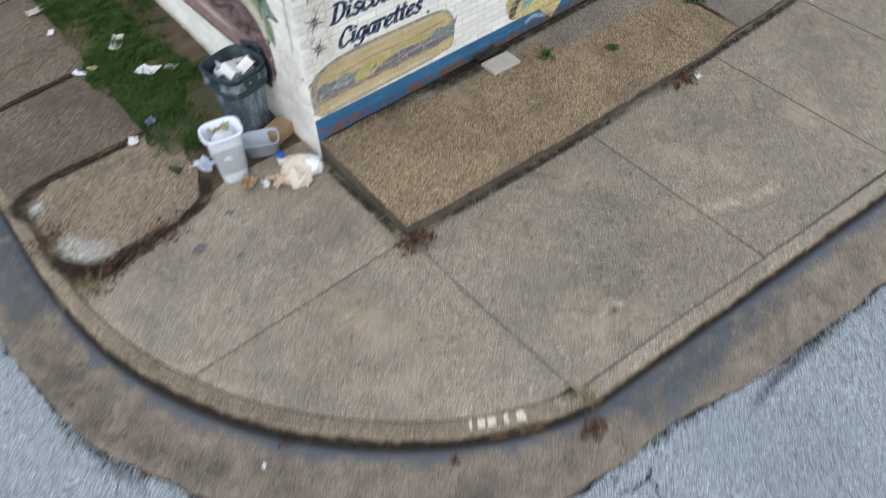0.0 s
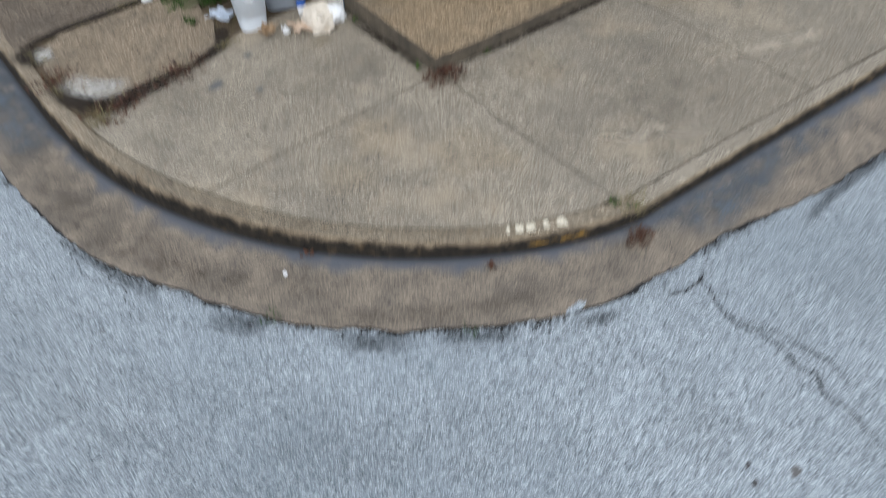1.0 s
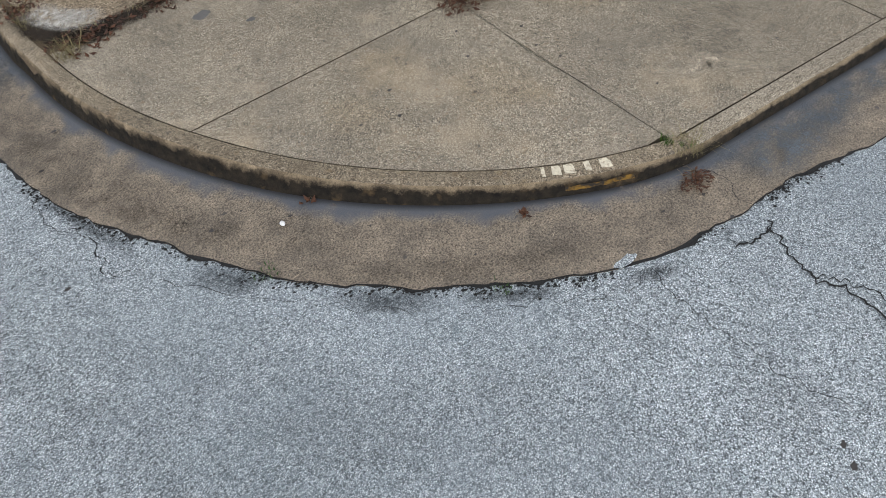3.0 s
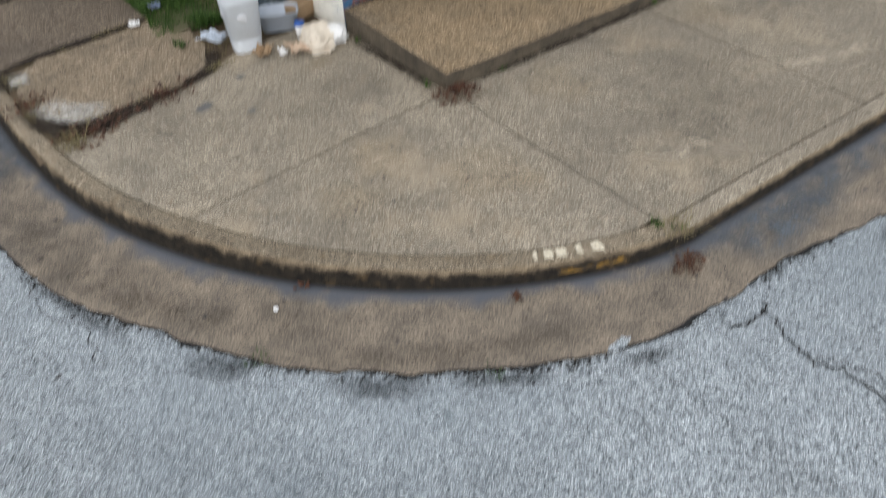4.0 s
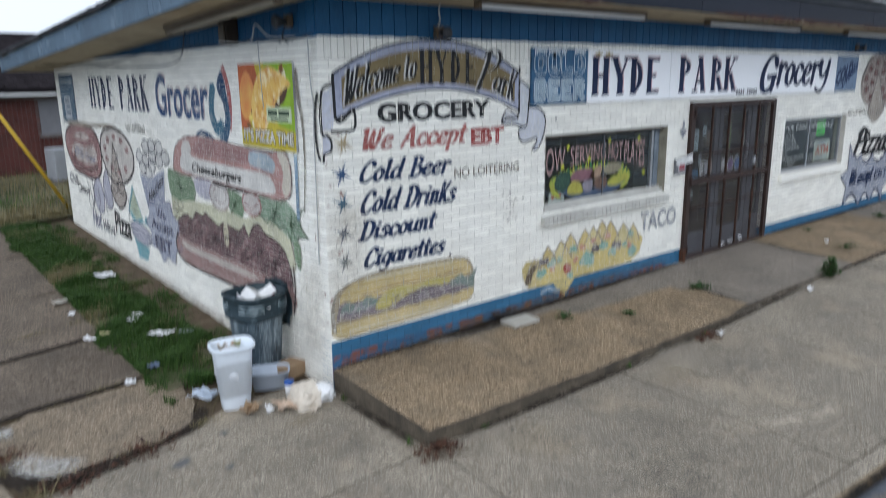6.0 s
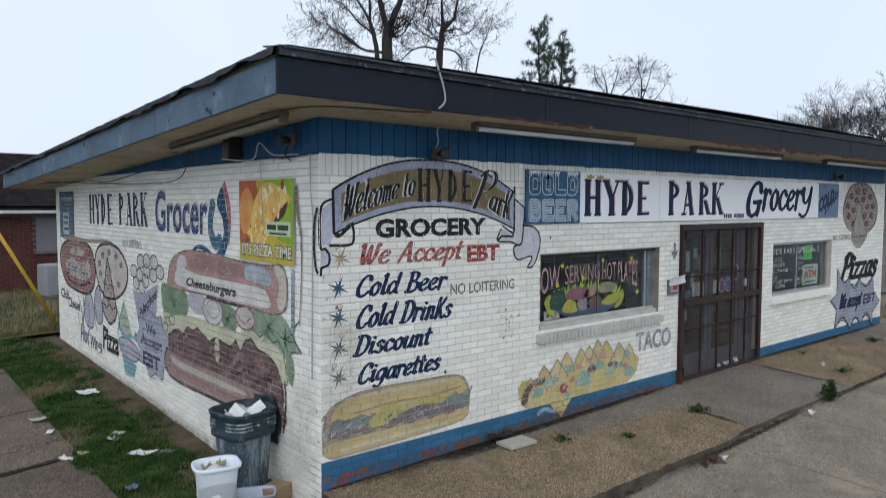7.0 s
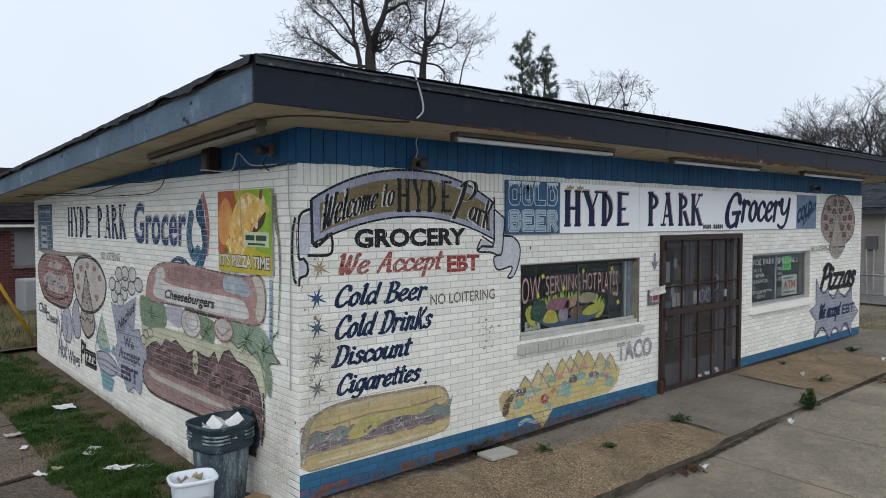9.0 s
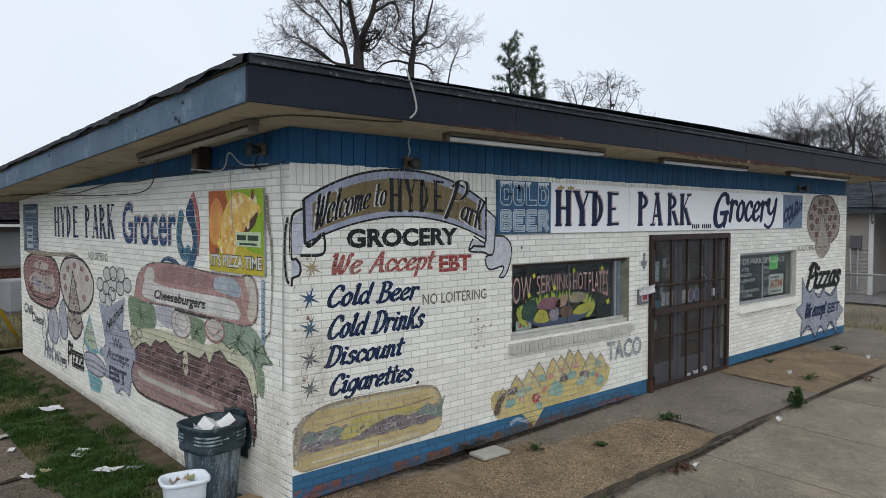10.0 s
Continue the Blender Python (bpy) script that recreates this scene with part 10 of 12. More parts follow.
crack_run("crack", [(8.35, -1.6), (8.3, -0.9), (8.4, -0.1)], slab_z, 0.012, "broken joint across the stoop", 12.1, 0.03, 0.004)
crack_run("crack", [(9.9, -1.6), (9.7, -1.0), (10.2, -0.4), (10.4, -0.1)], slab_z, 0.012, "crack across the stoop", 13.1, 0.05, 0.004)
crack_run("crack", [(0.05, -0.02), (1.5, -0.025), (3.0, -0.02), (4.5, -0.025), (5.75, -0.03)], slab_z, 0.022, "dark gap between stoop and wall", 14.1, 0.02, 0.004)
crack_run("crack", [(8.2, -0.02), (10.0, -0.03), (12.0, -0.02), (13.5, -0.02)], slab_z, 0.02, "dark gap between stoop and wall", 15.1, 0.02, 0.004)
crack_run("crack", [(0.12, -3.86), (0.13, -4.0), (0.05, -4.12), (0.1, -4.3)], lambda x, y: street_z(x, y) + 0.85 * pan_up(x), 0.004, "dark joint across the gutter", 16.1, 0.03)


def blot(name, x, y, r, zf, material, label, seed, lift=0.003, squash=0.7):
    """A flat irregular spot of dirt or paint."""
    vs = []
    for k in range(18):
        a = 2 * math.pi * k / 18
        rr = r * (0.75 + 0.5 * noise.noise(Vector((math.cos(a) * 1.3 + seed, math.sin(a) * 1.3, seed))))
        px, py = x + rr * math.cos(a), y + rr * math.sin(a) * squash
        vs.append((px, py, zf(px, py) + lift))
    return tagged(pydata(name, vs, [tuple(range(18))], material), label, "stain", kind="structure")


GUM = surface("dark_gum", (0.055, 0.05, 0.048), None, 20, 90, 0.8, 0.2, 0.2, 0.5)
random.seed(5)
for _k in range(34):
    t = random.random()
    _i = int(t * (len(CURB_LINE) - 1))
    p, q = CURB_LINE[_i], CURB_IN[_i]
    if not (-3 < p.x < 3 and p.y < 1):
        continue
    d = 0.20 + 0.30 * random.random()
    blot("gum_spot", p.x - q.x * d, p.y - q.y * d, 0.010 + 0.016 * random.random(), lambda x, y, d=d: street_z(x, y) + (0.084 - 0.14 * d) * pan_up(x) / 0.065, GUM, "dark gum spot in the gutter", _k * 1.7, 0.005)
for _k in range(46):
    x, y = -2.0 + 6 * random.random(), -3.4 + 1.7 * random.random()
    if x < 0 and (x * 1.15 + y < -3.9):
        continue
    blot("gum_spot", x, y, 0.008 + 0.014 * random.random(), walk_z, GUM, "dark gum spot on the walk", _k * 2.3 + 50)
for _x, _y, _r in ((-1.28, -0.55, 0.05), (-1.55, -0.2, 0.10), (-1.1, 0.0, 0.06), (-0.87, -5.4, 0.025), (-0.93, -5.49, 0.03), (-3.38, -1.91, 0.025), (-0.7, -5.6, 0.05)):
    zf = street_z if _y < -4 or _x < -3 else walk_z
    blot("dark_spot", _x, _y, _r, zf, surface("faint_oil", (0.14, 0.135, 0.13), None, 9, 90, 0.9, 0.2, 0.2, 0.5) if _r > 0.045 else GUM, "old dark spot on the ground", _x * 3, 0.004)
TONGUE_Z = lambda x, y: street_z(x, y) + 0.014
blot("asphalt_scrap", -0.12, -4.30, 0.12, TONGUE_Z, ASPHALT, "tongue of asphalt lying on the gutter", 2.9, 0.006, 0.55)
blot("asphalt_scrap", -0.80, -3.98, 0.12, TONGUE_Z, ASPHALT, "thin scrap of asphalt on the gutter", 7.9, 0.004, 0.35)
def stain(pts, w, zf, material, label, lift=0.0035):
    """A stain along a line, faded towards its sides and ends."""
    line = smooth_line([(x, y, 0) for x, y in pts], 8)
    n, verts, uvs = len(line), [], []
    for i, p in enumerate(line):
        d = (line[min(i + 1, n - 1)] - line[max(i - 1, 0)]).normalized()
        for v in (-1, -0.5, 0, 0.5, 1):
            x, y = p.x - d.y * w * v, p.y + d.x * w * v
            verts.append((x, y, zf(x, y) + lift))
            uvs.append((2 * i / (n - 1) - 1, v))
    faces = [(i * 5 + j, i * 5 + j + 1, i * 5 + 6 + j, i * 5 + 5 + j) for i in range(n - 1) for j in range(4)]
    ob = pydata("ground_stain", verts, faces, material)
    lay = ob.data.uv_layers.new(name="UVMap")
    for lp in ob.data.loops:
        lay.data[lp.index].uv = uvs[lp.vertex_index]
    return tagged(ob, label, "stain", kind="structure")


stain([(0.45, -2.95), (0.58, -3.12), (0.72, -3.22), (0.90, -3.18), (0.97, -3.36), (1.27, -3.62)], 0.085, walk_z, STAIN_PALE, "pale zigzag streak on the walk", 0.0045)
stain([(0.46, -2.97), (0.60, -3.14), (0.74, -3.22), (0.90, -3.19), (0.98, -3.38), (1.2, -3.56)], 0.05, walk_z, STAIN_PALE, "pale zigzag streak on the walk", 0.0055)
stain([(2.0, -2.9), (2.5, -3.1), (3.0, -3.3), (3.4, -3.1)], 0.12, walk_z, STAIN_PALE, "pale streak on the walk", 0.0045)
for _x, _y, _lx, _ly, _w in ((1.1, -3.0, 0.5, -0.3, 0.42), (0.75, -3.45, 0.3, -0.1, 0.2), (1.7, -2.6, 0.6, -0.2, 0.5), (-1.9, -0.25, 0.5, 0.2, 0.35), (-2.3, -0.6, 0.15, 0.4, 0.18), (-1.06, -0.43, 0.08, 0.05, 0.09), (-0.35, -1.1, 0.4, 0.1, 0.25), (0.2, -2.8, 0.2, 0.2, 0.22), (-0.75, -2.85, 0.5, -0.35, 0.14), (-1.5, -2.2, 0.5, -0.4, 0.2), (3.2, -2.4, 0.8, 0.1, 0.5), (4.6, -3.0, 0.9, 0.2, 0.4), (5.6, -2.2, 0.9, 0.0, 0.35), (7.0, -2.6, 0.9, 0.3, 0.5)):
    stain([(_x - _lx / 2, _y - _ly / 2), (_x, _y + 0.04), (_x + _lx / 2, _y + _ly / 2)], _w, walk_z, STAIN_DARK, "grey weathered stain on the walk", 0.0025)
for _x, _y, _lx, _ly, _w in ((-0.9, -1.8, 0.4, -0.3, 0.3), (-0.49, -2.42, 0.5, -0.3, 0.35), (-1.35, -2.05, 0.4, -0.3, 0.2), (0.74, -2.04, 0.5, 0.1, 0.35), (-0.28, -2.7, 0.3, 0.1, 0.25), (-0.5, -0.35, 0.3, 0.1, 0.12), (2.6, -2.1, 0.6, 0.1, 0.3)):
    stain([(_x - _lx / 2, _y - _ly / 2), (_x, _y + 0.04), (_x + _lx / 2, _y + _ly / 2)], _w, walk_z, STAIN_BLOOM, "tan weathered bloom on the walk", 0.0032)
for _pts, _w in (([(-2.78, -2.30), (-2.62, -2.52), (-2.45, -2.70)], 0.10), ([(-2.2, -3.05), (-2.0, -3.28), (-1.75, -3.48)], 0.09), ([(-1.7, -3.52), (-1.4, -3.75), (-1.2, -3.88)], 0.05), ([(-0.9, -4.05), (-0.72, -4.15), (-0.55, -4.2)], 0.06), ([(-3.25, -1.0), (-3.1, -1.5), (-2.95, -1.95)], 0.05), ([(1.0, -4.55), (1.6, -4.5), (2.4, -4.55)], 0.06)):
    stain(_pts, _w, street_z, STAIN_TAR, "black tar showing through worn asphalt", 0.006)
for _x, _y, _r in ((-0.9, -5.1, 0.30), (0.9, -5.2, 0.5)):
    stain([(_x - _r, _y - 0.3 * _r), (_x, _y), (_x + _r, _y + 0.4 * _r)], _r, street_z, STAIN_DARK, "dark worn patch of asphalt", 0.006)
for _pts, _w in (([(-4.1, -1.0), (-3.75, -2.1), (-3.2, -3.1), (-2.5, -3.8)], 0.55), ([(-4.6, -1.6), (-4.1, -2.8), (-3.4, -3.9), (-2.6, -4.5)], 0.6), ([(-3.1, -3.4), (-2.4, -4.0), (-1.6, -4.3)], 0.35)):
    stain(_pts, _w, street_z, STAIN_ROAD, "darker worn asphalt beside the gutter", 0.0062)


def pan_at(x, y):
    """The gutter's own surface."""
    d, i = min(((p.x - x) ** 2 + (p.y - y) ** 2, i) for i, p in enumerate(CURB_LINE))
    d, rows = math.sqrt(d), ((0.0, 0.067), (0.09, 0.058), (0.20, 0.044), (0.34, 0.027), (0.60, 0.012), (9.0, 0.012))
    for (a, p), (c, q) in zip(rows, rows[1:]):
        if d <= c:
            return street_z(x, y) + (p + (q - p) * (d - a) / (c - a)) * pan_up(CURB_LINE[i].x) / 0.065


for _pts, _w in (([(-3.16, 0.9), (-3.15, 0.0), (-3.06, -0.7), (-2.86, -1.4), (-2.6, -1.95)], 0.24), ([(-3.0, -1.1), (-2.72, -1.75), (-2.3, -2.35), (-1.8, -2.9)], 0.15), ([(-2.3, -2.75), (-1.5, -3.4), (-0.7, -3.85)], 0.10)):
    stain(_pts, _w, pan_at, STAIN_PAN, "brown grime in the gutter pan", 0.005)
pan_z = lambda x, y: street_z(x, y) + 0.97 * pan_up(x)
stain([(0.2, -4.02), (0.5, -4.1), (0.9, -4.1), (1.4, -4.12)], 0.16, pan_z, STAIN_SILT, "grey silt in the gutter", 0.004)
stain([(0.0, -3.87), (0.6, -3.95), (1.4, -4.02), (2.6, -4.10)], 0.14, lambda x, y: pan_z(x, y) - 0.008, STAIN_SILT, "blue-grey silt washed along the gutter", 0.006)
stain([(-3.02, 0.15), (-3.1, 0.8), (-3.1, 2.2), (-3.1, 4.0)], 0.26, pan_z, STAIN_SILT, "blue-grey silt in the side gutter", 0.004)
for _pts, _w, _zf in (([(0.05, -0.05), (1.5, -0.07), (3.0, -0.06), (4.4, -0.05), (5.7, -0.07)], 0.075, slab_z), ([(1.3, -0.10), (1.9, -0.12), (2.6, -0.09)], 0.12, slab_z), ([(8.2, -0.05), (10, -0.06), (13.5, -0.05)], 0.06, slab_z),
                      ([(0.0, -1.49), (1.0, -1.55), (2.2, -1.60), (3.2, -1.62)], 0.05, walk_z), ([(3.0, -1.62), (4.6, -1.62), (6.6, -1.60)], 0.06, walk_z), ([(6.4, -1.61), (9.0, -1.66), (13.0, -1.65)], 0.06, walk_z), ([(-0.05, -1.45), (-0.05, -0.9), (-0.06, -0.1)], 0.05, walk_z),
                      ([(4.88, -1.5), (4.89, -1.1), (4.87, -0.8)], 0.03, slab_z), ([(7.74, -1.5), (7.70, -0.8), (7.75, -0.1)], 0.05, slab_z)):
    stain(_pts, _w, _zf, STAIN_DIRT, "brown dirt gathered along the edge", 0.006)
for _x, _y, _lx, _ly, _w in ((-1.9, -0.3, 0.9, 0.5, 0.5), (-1.2, -0.8, 1.2, 0.3, 0.45), (-2.2, -0.9, 0.2, 0.8, 0.3), (-0.6, -0.9, 0.8, 0.5, 0.4), (1.3, -3.1, 1.4, -0.5, 0.5), (1.4, -2.3, 1.2, 0.2, 0.5)):
    stain([(_x - _lx / 2, _y - _ly / 2), (_x, _y + 0.04), (_x + _lx / 2, _y + _ly / 2)], _w, walk_z, STAIN_GREY, "grey weathered stain on the walk", 0.0019)


slab_top = lambda x, y: walk_z(x, y) + 0.012
for _pts, _w in (([(-2.56, 0.92), (-2.46, 0.66), (-2.34, 0.48), (-2.10, 0.36)], 0.16), ([(-2.44, 0.70), (-2.30, 0.52), (-2.16, 0.44)], 0.11), ([(-2.52, 1.60), (-2.56, 1.46), (-2.58, 1.30)], 0.10)):
    stain(_pts, _w, slab_top, STAIN_LIME, "white lime bloom on the worn slab", 0.004)
for _pts, _w, _zf in (([(-2.66, 0.95), (-2.60, 0.55), (-2.40, 0.27), (-2.05, 0.22), (-1.50, 0.26)], 0.13, walk_z), ([(-2.60, 0.36), (-2.36, 0.22), (-2.1, 0.2)], 0.14, walk_z), ([(-2.74, 1.75), (-2.66, 1.55), (-2.60, 1.35)], 0.16, walk_z),
                      ([(-2.7, 1.77), (-2.2, 1.77), (-1.7, 1.72), (-1.2, 1.70)], 0.07, slab_top), ([(-2.7, 3.32), (-2.0, 3.33), (-1.3, 3.32)], 0.06, slab_top), ([(-1.55, 0.24), (-1.22, 0.34), (-1.04, 0.66)], 0.08, walk_z)):
    stain(_pts, _w, _zf, STAIN_MOSS, "dark mossy dirt in the broken joint", 0.0052)


def wall_stain(points, h, to3, material, label, wall):
    """Grime on a wall along a line of (along, height), faded all round."""
    n, verts, uvs = len(points), [], []
    for i, (u, z) in enumerate(points):
        for v in (-1, -0.5, 0, 0.5, 1):
            verts.append(to3(u, z + h * v))
            uvs.append((2 * i / (n - 1) - 1, v))
    faces = [(i * 5 + j, i * 5 + j + 1, i * 5 + 6 + j, i * 5 + 5 + j) for i in range(n - 1) for j in range(4)]
    ob = pydata("wall_grime", verts, faces, material, wall, label)
    lay = ob.data.uv_layers.new(name="UVMap")
    for lp in ob.data.loops:
        lay.data[lp.index].uv = uvs[lp.vertex_index]
    return ob


on_side, on_front = (lambda y, z: (-0.012, y, z)), (lambda x, z: (x, -0.012, z))
wall_stain([(0.25 + 0.6 * k, verge_z(-0.02, 0.25 + 0.6 * k) + 0.02) for k in range(16)], 0.20, on_side, STAIN_SPLASH, "brown rain splash at the wall's foot", wall_side)
wall_stain([(0.03 + 0.4 * k, 0.01 * k) for k in range(15)], 0.09, on_front, STAIN_SPLASH, "brown dirt at the plinth's foot", wall_front)
wall_stain([(0.0, 1.15), (0.14, 1.18), (0.28, 1.2), (0.45, 1.2)], 0.55, on_front, STAIN_OLD, "old tan grime by the corner", wall_front)
wall_stain([(0.02, 0.5), (0.25, 0.55), (0.6, 0.5)], 0.6, on_side, STAIN_OLD, "old tan grime by the corner", wall_side)
# black crumbs and dirt where the asphalt breaks at the gutter
v, f = [], []
_rn = random.Random(14)
for _k in range(5200):
    _i = _rn.randrange(len(CURB_LINE))
    p, q = CURB_LINE[_i], CURB_IN[_i]
    if not (-3.4 < p.x < 4 and p.y < 2):
        continue
    d = gutter_edge(CURB_LEN[_i]) + abs(_rn.gauss(0, 0.035)) - 0.012
    x, y = p.x - q.x * d + _rn.uniform(-0.03, 0.03), p.y - q.y * d + _rn.uniform(-0.03, 0.03)
    if noise.noise(Vector((x * 2.3, y * 2.3, 6))) < -0.05:
        continue
    r, n0, z = 0.003 + 0.008 * _rn.random() ** 2, len(v), street_z(x, y) + 0.007
    for j in range(5):
        a = 1.2566 * j + _rn.random()
        v.append((x + r * math.cos(a) * 1.4, y + r * math.sin(a), z))
    v.append((x, y, z + r * 0.7))
    f += [(n0 + j, n0 + (j + 1) % 5, n0 + 5) for j in range(5)]
tagged(pydata("asphalt_crumbs", v, f, CRACK), "black asphalt crumbs along the gutter's edge", "crumbs", kind="stuff")
# painted marks on the curb (plain bars) and a chipped yellow face
CREAMPAINT = surface("cream_curb_paint", (0.70, 0.64, 0.50), (0.45, 0.4, 0.3), 20, 90, 0.9, 0.2, 0.2, 0.8, extra=[((0.34, 0.285, 0.215), 30, 0.5, 0.6, 0.9)])
_marks = [(-0.80, 0.012), (-0.74, 0.030), (-0.655, 0.034), (-0.575, 0.020), (-0.44, 0.036)]
for _x, _w in _marks:
    _i = min(range(len(CURB_LINE)), key=lambda k: abs(CURB_LINE[k].x - _x) + (0 if CURB_LINE[k].y < -2 else 9))
    p, q = CURB_LINE[_i], CURB_IN[_i]
    tq = Vector((-q.y, q.x))
    vs = []
    for a, c in ((-_w, 0.045), (_w, 0.05), (_w * 0.8, 0.13), (-_w * 1.15, 0.135)):
        x, y = p.x + tq.x * a + q.x * c, p.y + tq.y * a + q.y * c
        vs.append((x, y, walk_z(p.x + q.x * 0.1, p.y + q.y * 0.1) + 0.004))
    tagged(pydata("curb_mark", vs, [(0, 1, 2, 3)], CREAMPAINT), "worn cream paint bar on the curb", "paint mark", kind="structure")
_ys = [k for k in range(len(CURB_LINE)) if -0.72 < CURB_LINE[k].x < -0.28 and CURB_LINE[k].y < -2]
_vv, _ff = [], []
for _k in _ys:
    p, q = CURB_LINE[_k], CURB_IN[_k]
    zi, zs = walk_z(p.x + q.x * 0.1, p.y + q.y * 0.1), street_z(p.x, p.y)
    for c, z in ((-0.004, zi - 0.046), (-0.006, zi - 0.085)):
        _vv.append((p.x + q.x * (c - 0.008), p.y + q.y * (c - 0.008), z + 0.015 * noise.noise(Vector((p.x * 22, 0, c * 90)))))
_ff = [(2 * k, 2 * k + 1, 2 * k + 3, 2 * k + 2) for k in range(len(_ys) - 1)]
tagged(pydata("yellow_curb_paint", _vv, _ff, surface("yellow_curb_paint", (0.30, 0.17, 0.03), (0.10, 0.06, 0.02), 14, 60, 0.9, 0.3, 0.3, 0.9, extra=[((0.034, 0.029, 0.023), 16, 0.42, 0.56, 1.0)])), "remains of yellow paint on the curb face", "paint mark", kind="structure")


# ---- neighbours and distance ----
random.seed(33)
RED_BRICK = surface("red_brick_wall", (0.11, 0.035, 0.028), (0.065, 0.024, 0.02), 4, 60, 0.9, 0.4, 0.3, 0.7, vary=0.25, island=True)
RED_MORTAR = surface("grey_mortar", (0.16, 0.14, 0.13), None, 4, 60, 0.9, 0.3, 0.3, 0.5)
SIDING = surface("grey_vinyl_siding", (0.30, 0.275, 0.25), (0.24, 0.22, 0.20), 2, 40, 0.6, 0.1, 0.1, 0.6, vary=0.04)
TRIM = surface("white_house_trim", (0.62, 0.62, 0.60), (0.45, 0.45, 0.43), 3, 40, 0.7, 0.1, 0.1, 0.5)

SHINGLE_BROWN = surface("dark_brown_shingle", (0.035, 0.030, 0.032), (0.016, 0.014, 0.015), 5, 70, 0.9, 0.6, 0.4, 0.7, vary=0.25, island=True, spec=0.0)
house = thing("brick_house", "low red-brick house with a dark shingle roof behind the lawn", "house", (0, 16.5, 0.4))
HX0, HX1, HY, HZ, EZ = -9.0, 6.0, 16.5, 0.3, 2.36


def hpart(ob):
    ob.matrix_parent_inverse = pose(0, -16.5, -0.4)
    return ob


hpart(part("wall", boxes(((HX0, HY + 0.012, HZ - 0.3), (HX1, HY + 7, EZ))), RED_MORTAR, house))
v, f = [], []
for k in range(30):
    z = HZ - 0.2 + k * 0.0715
    u = HX0 - (0.11 if k % 2 else 0)
    while u < 3.0:
        if u > -3.2 and not (0.75 < u < 1.9 and 1.28 < z < 2.22):
            n = len(v)
            v += [(u, HY, z), (u + 0.205, HY, z), (u + 0.205, HY, z + 0.061), (u, HY, z + 0.061), (u, HY + 0.012, z), (u + 0.205, HY + 0.012, z), (u + 0.205, HY + 0.012, z + 0.061), (u, HY + 0.012, z + 0.061)]
            f += [(n, n + 1, n + 2, n + 3), (n, n + 4, n + 5, n + 1), (n + 3, n + 2, n + 6, n + 7)]
        u += 0.22
ob = hpart(pydata("brickwork", v, f, RED_BRICK, house, "dark red running-bond bricks"))
ob["kind"] = "stuff"
win = new("window")
win.parent = house
hpart(win)
win["label"] = "boarded grey window"
part("board", boxes(((0.86, HY - 0.02, 1.30), (1.95, HY + 0.02, 2.20)), bevel=0.005), surface("grey_board", (0.20, 0.20, 0.21), (0.14, 0.14, 0.15), 3, 50, 0.8, 0.2, 0.2, 0.6), win)
part("window_sill", boxes(((0.80, HY - 0.06, 1.22), (2.0, HY, 1.30)), bevel=0.005), RED_MORTAR, win)
hpart(part("eave_trim", boxes(((HX0 - 0.4, HY - 0.45, EZ - 0.02), (HX1 + 0.4, HY - 0.40, EZ + 0.05)), ((HX0 - 0.4, HY - 0.40, EZ - 0.02), (HX1 + 0.4, HY, EZ + 0.0))), TRIM, house, "white eave board"))
b = bmesh.new()
rows, cols = 22, 60
for r in range(rows):
    t0, t1 = r / rows, (r + 1.25) / rows
    for c in range(cols):
        x0 = HX0 - 0.45 + (HX1 - HX0 + 0.9) * (c + 0.5 * (r % 2)) / cols
        x1 = x0 + (HX1 - HX0 + 0.9) / cols * 0.97
        y0, y1 = HY - 0.5 + 4.2 * t0, HY - 0.5 + 4.2 * t1
        z0, z1 = EZ + 0.16 + 1.62 * t0 + 0.016, EZ + 0.16 + 1.62 * t1
        b.faces.new([b.verts.new(p) for p in ((x0, y0, z0), (x1, y0, z0), (x1, y1, z1), (x0, y1, z1))])
hpart(part("shingles", b, SHINGLE_BROWN, house, "dark brown-grey shingles"))["kind"] = "stuff"
hpart(part("roof", boxes(((HX0 - 0.4, HY - 0.4, EZ + 0.0), (HX1 + 0.4, HY + 8, EZ + 0.12))), SHINGLE_BROWN, house))
b = bmesh.new()
vs = [b.verts.new(p) for p in ((HX0 - 0.45, HY + 3.7, EZ + 1.78), (HX1 + 0.45, HY + 3.7, EZ + 1.78), (HX1 + 0.45, HY + 8, EZ + 0.1), (HX0 - 0.45, HY + 8, EZ + 0.1))]
b.faces.new(vs)
hpart(part("roof_back", b, SHINGLE_BROWN, house))
ob = part("vent_pipe", rod([(-0.4, HY + 1.6, EZ + 0.8), (-0.4, HY + 1.6, EZ + 1.35)], r=0.05, n=10), ALU, house)
hpart(ob)

guy = thing("guy_wire", "steel guy wire with a leaning yellow plastic guard", "guy wire", (0.17, 11.0, lawn_z(0.17, 11.0) + 0.03))
_d = Vector((-0.90, 0.0, 1.76))
part("guard", rod([(0, 0, 0), tuple(_d * 1.15)], r=0.035, n=8), surface("yellow_plastic", (0.55, 0.36, 0.02), (0.42, 0.26, 0.02), 5, 50, 0.5, 0.05, 0.08, 0.5), guy, "yellow plastic guard", True)
part("wire", rod([tuple(_d * 1.15), tuple(_d * 4.2)], r=0.006, n=4), BLACK_WIRE, guy)
ub = thing("utility_box", "grey metal utility box on the lawn", "utility box", (0.95, 14.7, lawn_z(0.95, 14.7) + 0.04), rz=10)
